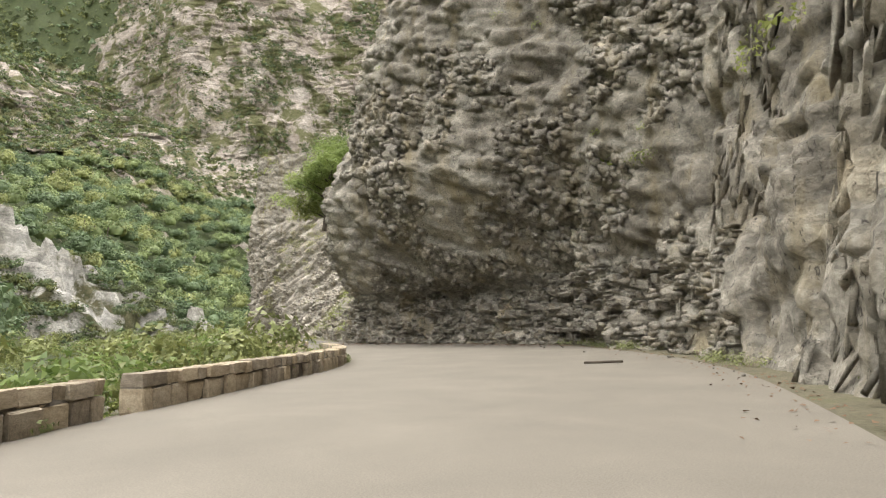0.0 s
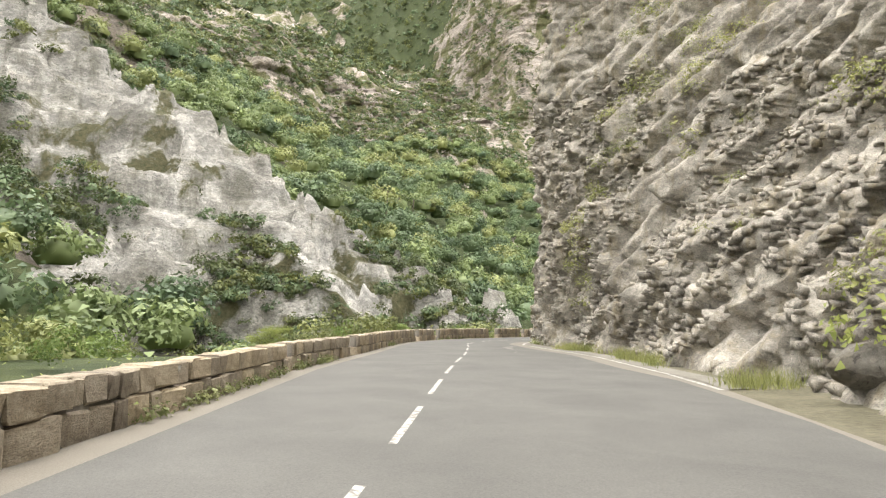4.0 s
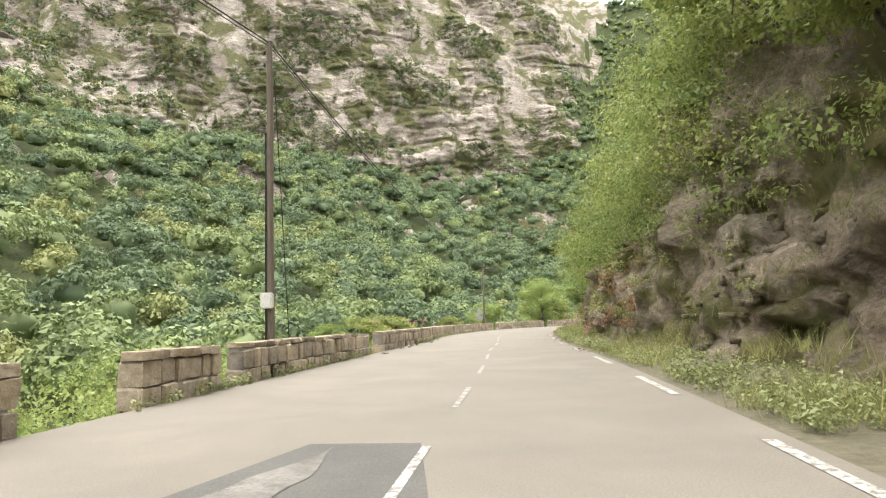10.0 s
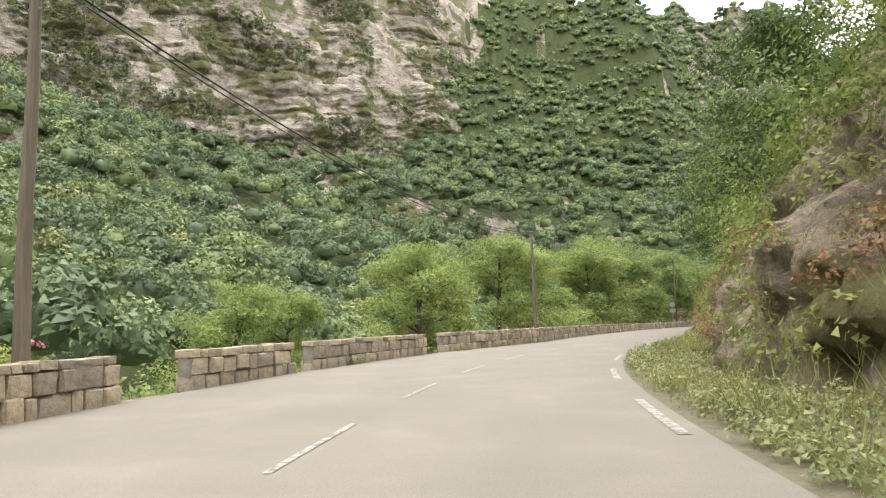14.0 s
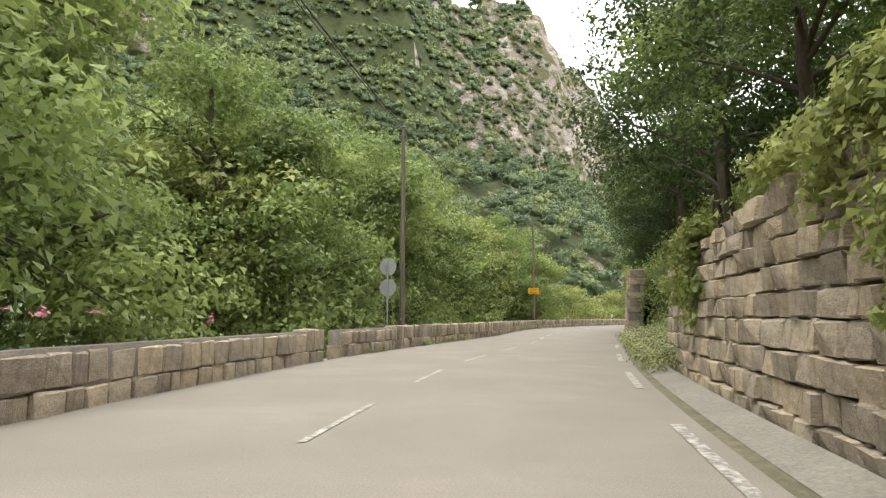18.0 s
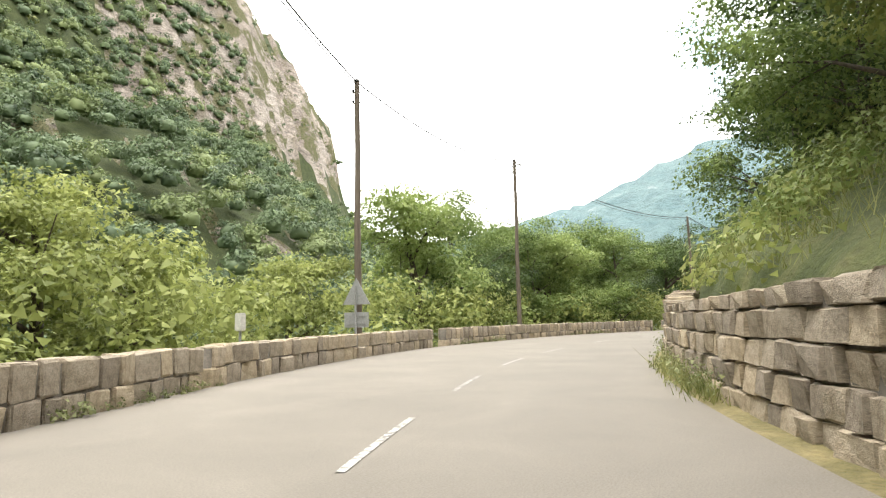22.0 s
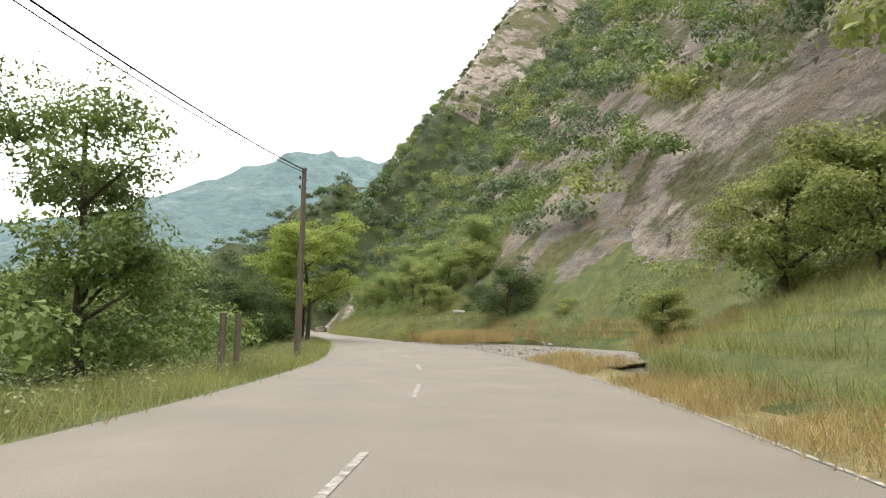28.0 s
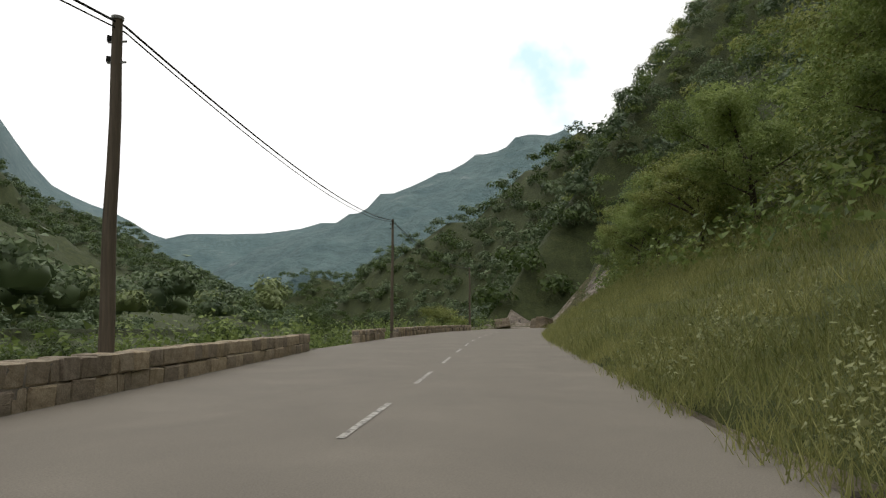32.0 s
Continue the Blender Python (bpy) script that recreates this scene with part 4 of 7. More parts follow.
# ---- broken blocks and plates on the rock faces ----
def clasts(surface, n, keep, length, high, deep, mat, seed, dip=0.0):
    """Loose-looking blocks set half into a rock face, each a piece of it."""
    rng = np.random.default_rng(seed)
    p, ss, vv = SURFACE[surface]
    p, ss, vv = p.reshape(-1, 3), ss.ravel(), vv.ravel()
    at = rng.choice(np.flatnonzero(keep(ss, vv)), n)
    shapes = []
    for k in range(6):
        me = STONES[k].copy()
        me.materials.clear()
        me.materials.append(mat)
        shapes.append(me)
    for i in at:
        _, d = spine(np.array([ss[i]]))
        ob = new("rock", shapes[rng.integers(6)])
        ob.parent = bpy.data.objects[surface]
        ob.matrix_basis = Matrix.LocRotScale(Vector(p[i]), Euler((rng.normal() * 0.25, dip + rng.normal() * 0.16, math.atan2(d[0, 1], d[0, 0]) + rng.normal() * 0.3)),
                                             Vector((rng.uniform(*length), rng.uniform(*deep), rng.uniform(*high))))


def chips(surface, n, keep, length, high, deep, mat, seed, label, dip=0.0):
    """Many small angular plates standing out of a rock face, joined in one mesh."""
    rng = np.random.default_rng(seed)
    p, ss, vv = SURFACE[surface]
    p, ss, vv = p.reshape(-1, 3), ss.ravel(), vv.ravel()
    at = rng.choice(np.flatnonzero(keep(ss, vv)), n)
    _, d = spine(ss[at])
    turn, tip = np.arctan2(d[:, 1], d[:, 0]) + rng.normal(size=n) * 0.35, dip + rng.normal(size=n) * 0.2
    corner = np.array([(x, y, z) for x in (-0.5, 0.5) for y in (-0.5, 0.5) for z in (-0.5, 0.5)])
    quad = np.array([(0, 1, 3, 2), (4, 6, 7, 5), (0, 4, 5, 1), (2, 3, 7, 6), (0, 2, 6, 4), (1, 5, 7, 3)])
    size = np.stack([rng.uniform(*length, n), rng.uniform(*deep, n), rng.uniform(*high, n)], 1)
    q = (corner[None] * rng.uniform(0.55, 1.15, (n, 8, 1)) + rng.normal(size=(n, 8, 3)) * 0.08) * size[:, None]
    q = np.stack([q[..., 0] * np.cos(tip)[:, None] - q[..., 2] * np.sin(tip)[:, None], q[..., 1], q[..., 0] * np.sin(tip)[:, None] + q[..., 2] * np.cos(tip)[:, None]], -1)
    q = np.stack([q[..., 0] * np.cos(turn)[:, None] - q[..., 1] * np.sin(turn)[:, None], q[..., 0] * np.sin(turn)[:, None] + q[..., 1] * np.cos(turn)[:, None], q[..., 2]], -1)
    f = (np.arange(n)[:, None, None] * 8 + quad[None]).reshape(-1, 4)
    tagged(new("rock_plates", mesh_from("rock_plates", (p[at][:, None] + q).reshape(-1, 3), f, mat)), label, "rock", kind="stuff")


clasts("cliff_overhang", 260, lambda s, v: (s > 22) & (s < 54) & (v > 0.05) & (v < 3.3), (0.25, 0.85), (0.12, 0.4), (0.4, 0.8), M_ROCK, 201)
chips("cliff_overhang", 2600, lambda s, v: (s > 16) & (s < 54) & (v < 3.6) & (v > 0), (0.12, 0.5), (0.05, 0.2), (0.2, 0.5), M_ROCK, 205, "cracked grey beds at the foot of the overhang")
chips("cliff_overhang", 3000, lambda s, v: (s > 20) & (s < 54) & (v > 3.4) & (v < 16) & (fbm(s / 3, v / 3, 0.0, 3, 25) > 0.05), (0.2, 0.7), (0.12, 0.4), (0.2, 0.45), M_ROCK, 206, "brown angular blocks under the overhang", 0.4)
chips("cliff_overhang", 1500, lambda s, v: (s < 20) & (v > 0) & (v < 16) & (fbm(s / 2, v / 5, 0.0, 3, 26) > 0.25), (0.4, 1.6), (0.05, 0.14), (0.08, 0.2), M_ROCK, 207, "steep ochre-grey slabs of the cliff", -1.2)
chips("cliff_slab", 2600, lambda s, v: (s > 114) & (s < 150) & (v > 0.2) & (v < 14) & (fbm(s / 5, v / 6, 0.0, 3, 15) + (128 - s) / 18 > 0.12), (0.16, 0.5), (0.04, 0.13), (0.15, 0.36), M_SLAB, 202, "small grey plates jutting from the cliff", -0.15)
chips("cliff_nose", 4200, lambda s, v: (s > 68) & (s < 116) & (v > 0.1) & (v < 14) & (fbm(s / 4, v / 4, 0.0, 3, 27) > -0.15), (0.12, 0.45), (0.08, 0.25), (0.15, 0.4), M_NOSE, 203, "knobbly grey stones of the rock face", 0.3)
chips("bank_overgrown", 520, lambda s, v: (s > 156) & (s < 210) & (v > 0.2) & (v < 6) & (fbm(s / 3, v / 2, 0.0, 3, 28) > 0.0), (0.12, 0.5), (0.08, 0.25), (0.15, 0.35), M_BANK, 204, "brown angular stones in the bank")

# ---- foliage ----
def kites(c, nrm, size, rng, ratio=0.3):
    """Leaves: one slim pointed face each, about its centre, facing nrm."""
    n = len(c)
    nrm = nrm / (np.linalg.norm(nrm, axis=1, keepdims=True) + 1e-9)
    r = rng.normal(size=(n, 3))
    t = r - (r * nrm).sum(1, keepdims=True) * nrm
    t /= np.linalg.norm(t, axis=1, keepdims=True) + 1e-9
    b = np.cross(nrm, t)
    h = np.asarray(size).reshape(-1, 1) * 0.5
    v = np.stack([c - t * h * 0.7 - b * h * ratio * 2, c - t * h * 0.4 + b * h * ratio * 2, c + t * h], 1).reshape(-1, 3)
    return v, np.arange(3 * n).reshape(n, 3)


def leaf_cloud(centres, radii, per, size, rng, flat=0.75, up=0.5, loose=0.45):
    """Leaves strewn near the skin of lumpy ellipsoids."""
    n = len(centres)
    idx = np.repeat(np.arange(n), per)
    d = rng.normal(size=(len(idx), 3))
    d[:, 2] = np.abs(d[:, 2]) * 0.9 - 0.35
    d /= np.linalg.norm(d, axis=1, keepdims=True)
    lump = 1 + 0.28 * np.sin(d[:, 0] * 5.1 + idx * 1.7) * np.cos(d[:, 1] * 4.7 + idx * 2.3) + 0.15 * np.sin(d[:, 2] * 9 + idx)
    r = radii[idx] * lump * rng.uniform(0.72, 1.04, len(idx))
    c = centres[idx] + d * r[:, None] * np.array([1, 1, flat])
    nrm = d + rng.normal(size=d.shape) * loose + np.array([0, 0, up])
    sz = size * rng.uniform(0.6, 1.4, len(idx)) * np.clip(radii[idx] / radii.mean(), 0.6, 1.5)
    return kites(c, nrm, sz, rng)


def tube(path, r0, r1, sides=7):
    p = np.array(path, float)
    n = len(p)
    t = np.gradient(p, axis=0)
    t /= np.linalg.norm(t, axis=1, keepdims=True)
    a = np.cross(t, np.array([0.31, 0.87, 0.37]))
    a /= np.linalg.norm(a, axis=1, keepdims=True)
    b = np.cross(t, a)
    r = np.linspace(r0, r1, n)[:, None, None]
    ang = np.linspace(0, 2 * math.pi, sides, endpoint=False)
    v = p[:, None] + r * (a[:, None] * np.cos(ang)[None, :, None] + b[:, None] * np.sin(ang)[None, :, None])
    f = [[i * sides + k, i * sides + (k + 1) % sides, (i + 1) * sides + (k + 1) % sides, (i + 1) * sides + k] for i in range(n - 1) for k in range(sides)]
    return v.reshape(-1, 3), np.array(f)


def joined(parts):
    vs, fs, k = [], [], 0
    for v, f in parts:
        vs.append(v)
        fs.append(f + k)
        k += len(v)
    return np.concatenate(vs), np.concatenate(fs)


def tree(name, label, height, spread, seed, leaf_mat, leaf=0.2, clusters=90, per=36, stem=0.22, low=0.28, cluster_r=0.75, limbs_n=9, high=0.78):
    """A broadleaf tree: tapered trunk, limbs, and a crown of leaf clusters at the ends of the twigs."""
    rng = np.random.default_rng(seed)
    ob = thing(name, label, "tree")
    lean = rng.normal(size=2) * 0.05
    tr = [(lean[0] * z + 0.12 * math.sin(z * 0.7 + seed), lean[1] * z + 0.12 * math.cos(z * 0.9 + seed), z) for z in np.linspace(-0.4, height * 0.8, 9)]
    piece("trunk", mesh_from("trunk", *tube(tr, stem, stem * 0.3, 9), M_BARK, True), ob)
    ends = []
    for k in range(limbs_n):
        z = height * rng.uniform(low, high)
        a = k * 2.4 + rng.uniform(-0.4, 0.4)
        ln = spread * rng.uniform(0.65, 1.0) * (1.0 - 0.45 * max(0, z / height - 0.4))
        base = np.array([lean[0] * z, lean[1] * z, z])
        pts = [base + np.array([math.cos(a), math.sin(a), 0]) * ln * u + np.array([0, 0, 1]) * ln * (0.75 * u - 0.25 * u * u) + rng.normal(size=3) * 0.06 * u for u in np.linspace(0, 1, 5)]
        limbs = [tube(pts, stem * 0.38, stem * 0.08, 5)]
        ends += [pts[2], pts[3], pts[4]]
        for q in range(2):
            e = pts[3] + rng.normal(size=3) * ln * 0.25
            limbs.append(tube([pts[2], (pts[2] + e) / 2 + (0, 0, 0.1), e], stem * 0.14, stem * 0.05, 4))
            ends.append(e)
        piece("limb", mesh_from("limb", *joined(limbs), M_BARK, True), ob)
    ends = np.array(ends)
    c = ends[rng.integers(0, len(ends), clusters)] + np.clip(rng.normal(size=(clusters, 3)), -1.7, 1.7) * np.array([0.5, 0.5, 0.45]) * spread * 0.22
    topz = np.array([[lean[0] * height, lean[1] * height, height * 0.82]]) + np.clip(rng.normal(size=(clusters // 5, 3)), -1.6, 1.6) * np.array([0.26, 0.26, 0.14]) * spread
    c = np.concatenate([c, topz])
    v, f = leaf_cloud(c, rng.uniform(0.6, 1.25, len(c)) * cluster_r, per, leaf, rng, 0.6, 0.5)
    piece("crown", mesh_from("crown", v, f, leaf_mat), ob)
    return ob


def pick(surface, rng, n, keep=None):
    """Random places on a built bank: n points with their s and height."""
    p, ss, vv = SURFACE[surface]
    p, ss, vv = p.reshape(-1, 3), ss.ravel(), vv.ravel()
    ok = vv > 0.05
    if keep is not None:
        ok &= keep(ss, vv)
    i = rng.choice(np.flatnonzero(ok), n)
    return p[i], ss[i], vv[i]


# ---- woods on the far slopes ----
def scatter_ground(rng, n, box, test):
    x, y = rng.uniform(box[0], box[1], n), rng.uniform(box[2], box[3], n)
    s, o = road_coords(x, y)
    z = ground_height(x, y)
    ok = test(x, y, z, s, o)
    return np.stack([x, y, z], 1)[ok]


def crown_field(pts, r, rng, lobes, per, size, mats, share, name, label, category, core=0.5):
    """A wood seen from afar: each crown a heap of leafy lobes, with its own tone."""
    n = len(pts)
    d = rng.normal(size=(n, lobes, 3))
    d[..., 2] = np.abs(d[..., 2]) * 0.9 - 0.15
    d /= np.linalg.norm(d, axis=-1, keepdims=True)
    c = pts[:, None] + d * (r * rng.uniform(0.5, 0.7, n))[:, None, None] * np.array([1, 1, 0.95])
    rr = (r[:, None] * rng.uniform(0.36, 0.54, (n, lobes))).ravel()
    v, f = leaf_cloud(c.reshape(-1, 3), rr, per, size, rng, 0.85, 0.35, 0.34)
    tone = rng.choice(len(mats), n, p=share)
    idx = np.repeat(tone, lobes * per)
    if core:
        # the shaded inner mass of twigs and leaves, well below the outer leaves
        rings, seg = 5, 8
        th = np.linspace(0.12, 2.2, rings)[:, None]
        ph = np.linspace(0, 2 * math.pi, seg, endpoint=False)[None, :] + th * 1.3
        unit = np.stack([np.sin(th) * np.cos(ph), np.sin(th) * np.sin(ph), np.cos(th) * 0.85 + 0 * ph], -1).reshape(-1, 3)
        hull = pts[:, None] + unit[None] * (r[:, None] * core * rng.uniform(0.8, 1.12, (n, rings * seg)))[..., None]
        quad = np.array([[a * seg + b, a * seg + (b + 1) % seg, (a + 1) * seg + (b + 1) % seg, (a + 1) * seg + b] for a in range(rings - 1) for b in range(seg)])[:, ::-1]
        tri = np.concatenate([quad[:, [0, 1, 2]], quad[:, [0, 2, 3]]])
        hf = (np.arange(n)[:, None, None] * (rings * seg) + tri[None]).reshape(-1, 3) + len(v)
        v, f = np.concatenate([v, hull.reshape(-1, 3)]), np.concatenate([f, hf])
        idx = np.concatenate([idx, np.repeat(tone, len(tri))])
    tagged(new(name, mesh_from(name, v, f, mats, False, idx)), label, category, kind="stuff")


def spaced(rng, box, step, test):
    gx, gy = np.meshgrid(np.arange(box[0], box[1], step), np.arange(box[2], box[3], step), indexing="ij")
    x, y = gx.ravel() + rng.uniform(-0.4, 0.4, gx.size) * step, gy.ravel() + rng.uniform(-0.4, 0.4, gx.size) * step
    s, o = road_coords(x, y)
    z = ground_height(x, y)
    ok = test(x, y, z, s, o)
    return np.stack([x, y, z], 1)[ok]


def woods():
    rng = np.random.default_rng(5)

    def west(x, y, z, s, o):
        patch = fbm(x / 38, y / 38, octaves=3, k=31)
        crag = seg_height(x, y, CRAG, 1.05) > z + 0.5
        return (o < np.where(s > 150, -30, -22)) & (z > -9.5) & (z < np.where(s < 235, 104, 74) + 20 * patch) & ~crag & (s > -60) & (s < 300)

    def north(x, y, z, s, o):
        patch = fbm(x / 38, y / 38, octaves=3, k=31)
        return (o < -45) & (z < np.where((s > 352) & (s < 660), 104, 90 + 14 * patch)) & (s > 240) & (s < 700)

    def south(x, y, z, s, o):
        patch = fbm(x / 30, y / 30, octaves=3, k=37)
        return (o > 16) & (s > 400) & (s < 1100) & (z < np.where(x > 380, 96, 150) + 40 * patch) & (patch > np.where((s > 455) & (s < 492) & (o < 45), 0.3, -0.9))

    for pts, r0, r1, lobes, per, sz, mats, share, lb in (
            (spaced(rng, (-215, 30, -52, 300), 7.2, west), 3.2, 5.4, 9, 72, 0.72, [M_FOREST, M_FOREST_Y, M_FOREST2], (0.45, 0.15, 0.4), "dense green deciduous forest on the slope"),
            (spaced(rng, (-170, 480, 190, 620), 6.8, north), 3.0, 5.4, 7, 44, 0.9, [M_FOREST2, M_FOREST], (0.7, 0.3), "dark green forest below the cliff"),
            (spaced(rng, (150, 640, 60, 460), 5.2, south), 2.2, 3.9, 6, 60, 0.5, [M_LEAF, M_FOREST2, M_LEAF2], (0.35, 0.5, 0.15), "mixed green forest on the steep hillside")):
        r = rng.uniform(r0, r1, len(pts))
        pts = pts + np.stack([0 * r, 0 * r, r * 0.85 + rng.uniform(0, 2.6, len(r))], 1)
        crown_field(pts, r, rng, lobes, per, sz, mats, share, "forest", lb, "forest", 0 if "steep" in lb else 0.5)

    def below(x, y, z, s, o):
        return (o < left(s) - 2.2) & (o > -26) & (s > -34) & (s < 150) & (fbm(x / 9, y / 9, octaves=2, k=39) > -0.35)

    pts = spaced(rng, (-30, 90, -110, 60), 2.6, below)
    r = rng.uniform(0.9, 2.0, len(pts))
    crown_field(pts + np.stack([0 * r, 0 * r, r * 0.5], 1), r, rng, 5, 90, 0.2, [M_SHRUB2, M_LEAF, M_FOREST_Y], (0.5, 0.3, 0.2), "shrubs", "olive and green shrubs on the bank below the parapet", "shrubs", 0)

    def valley(x, y, z, s, o):
        return (z > -11) & (z < 120) & (s > 560) & (s < 1250) & ((o < -40) | (s > 640)) & ((x > 470) | (y > 600) | (o > -40)) & (np.hypot(x - 200, y - 200) < 760) & ((o < 30) | (x > 640) | (y > 455))

    pts = spaced(rng, (300, 900, 250, 960), 8.2, valley)
    r = rng.uniform(3.5, 6.0, len(pts))
    crown_field(pts + np.stack([0 * r, 0 * r, r * 0.5], 1), r, rng, 6, 40, 1.1, [M_FOREST2, M_LEAF3], (0.6, 0.4), "forest", "dark green woods in the lower valley", "forest", 0)

    def steep(x, y, z, s, o):
        g = np.hypot(ground_height(x + 2, y) - z, ground_height(x, y + 2) - z) / 2
        return (np.abs(o) > 40) & (z > 50) & (g > 1.1) & (fbm(x / 16, y / 16, z / 12, 3, k=47) > 0.1)

    def upper(x, y, z, s, o):
        return (o < -60) & (s > 320) & (s < 660) & (z > 70) & (z < 300) & (x > wood_edge(x, y, z))

    pts = spaced(rng, (-80, 330, 250, 720), 4.0, upper)
    r = rng.uniform(2.6, 4.8, len(pts))
    crown_field(pts + np.stack([0 * r, 0 * r, r * 0.45], 1), r, rng, 4, 24, 0.95, [M_FOREST2, M_FOREST], (0.6, 0.4), "forest", "dark green woods on the upper mountain", "forest")

    def high(x, y, z, s, o):
        patch = fbm(x / 25, y / 25, z / 20, 3, k=41)
        return (o < -40) & (z > 55) & (z < 420) & (patch > -0.2)

    def cragside(x, y, z, s, o):
        return (o < -12) & (seg_height(x, y, CRAG, 1.05) > z - 1.5) & (fbm(x / 11, y / 11, octaves=3, k=43) > -0.05)

    def ridge(x, y, z, s, o):
        return (o > 30) & (s > 440) & (z > 50) & (fbm(x / 30, y / 30, octaves=3, k=45) > -0.2)

    d = np.concatenate([scatter_ground(rng, 9000, (-330, 420, -40, 640), high), scatter_ground(rng, 34000, (-380, 40, -120, 330), high)])
    w = WALL_POINTS[rng.choice(len(WALL_POINTS), 46000)]
    w = w[fbm(w[:, 0] / 34, w[:, 1] / 34, w[:, 2] / 20, 3, 47) + rng.normal(size=len(w)) * 0.16 + np.clip((120 - w[:, 0] - w[:, 1]) / 250, 0, 0.5) > 0.24]
    w = np.concatenate([w, scatter_ground(rng, 16000, (60, 560, 60, 660), steep)])
    u = scatter_ground(rng, 16000, (-800, -340, 20, 520), lambda x, y, z, s, o: (z > 60) & (fbm(x / 60, y / 60, z / 40, 3, 53) > -0.2))
    e = scatter_ground(rng, 9500, (-115, -15, -60, 60), cragside)
    e[:, 2] = np.maximum(e[:, 2], crag_height(e[:, 0], e[:, 1])[1])
    g = scatter_ground(rng, 3600, (220, 900, 100, 480), ridge)
    for pts, lb, r0, r1, lobes, per, sz in ((d, "scattered green scrub on the rocky mountain", 1.0, 3.0, 2, 11, 1.1), (w, "dark shrubs on the rock ledges", 1.0, 3.2, 2, 11, 1.0), (e, "olive shrubs on the white crag", 0.8, 2.4, 4, 28, 0.42),
                                            (g, "green scrub on the rocky ridge", 1.3, 3.0, 2, 11, 1.3), (u, "green woods and scrub on the far heights", 3.0, 6.5, 2, 14, 2.2)):
        r = rng.uniform(r0, r1, len(pts))
        pts = pts + np.stack([0 * r, 0 * r, r * 0.3], 1)
        crown_field(pts, r, rng, lobes, per, sz, [M_SHRUB, M_SHRUB2, M_FOREST2], (0.45, 0.3, 0.25), "scrub", lb, "scrub", 0)


woods()

# ---- single trees ----
T_ASH = tree("tree", "young ash tree with light green leaves", 9.0, 3.4, 3, M_ASH, leaf=0.155, clusters=210, per=96, low=0.13, cluster_r=0.8)
T_BUSHY = tree("tree", "bushy broadleaf tree in full leaf", 7.0, 3.2, 7, M_LEAF2, leaf=0.155, low=0.1, clusters=200, per=92)
T_TALL = tree("tree", "tall roadside tree with mid-green foliage", 12.0, 4.2, 11, M_LEAF, leaf=0.17, clusters=260, low=0.14, per=90, cluster_r=0.85, limbs_n=10, high=0.82)
T_OAK = tree("tree", "spreading oak with dense dark leaves", 10.0, 5.0, 15, M_LEAF3, leaf=0.165, clusters=240, per=104, low=0.18, cluster_r=0.9)
T_PLANE = tree("tree", "plane tree with large green leaves", 9.5, 4.6, 19, M_PLANE, leaf=0.16, clusters=165, per=190, low=0.24, stem=0.2, cluster_r=0.75, limbs_n=12, high=0.84)


def plant(src, s, off, z, scale, turn, label=""):
    p = place(np.array([s]), off, z)[0]
    ob = copy_thing(src, Matrix.LocRotScale(Vector(p), Euler((0, 0, turn)), None))
    ob.scale = (scale, scale, scale)
    if label:
        ob["label"] = label
    return ob


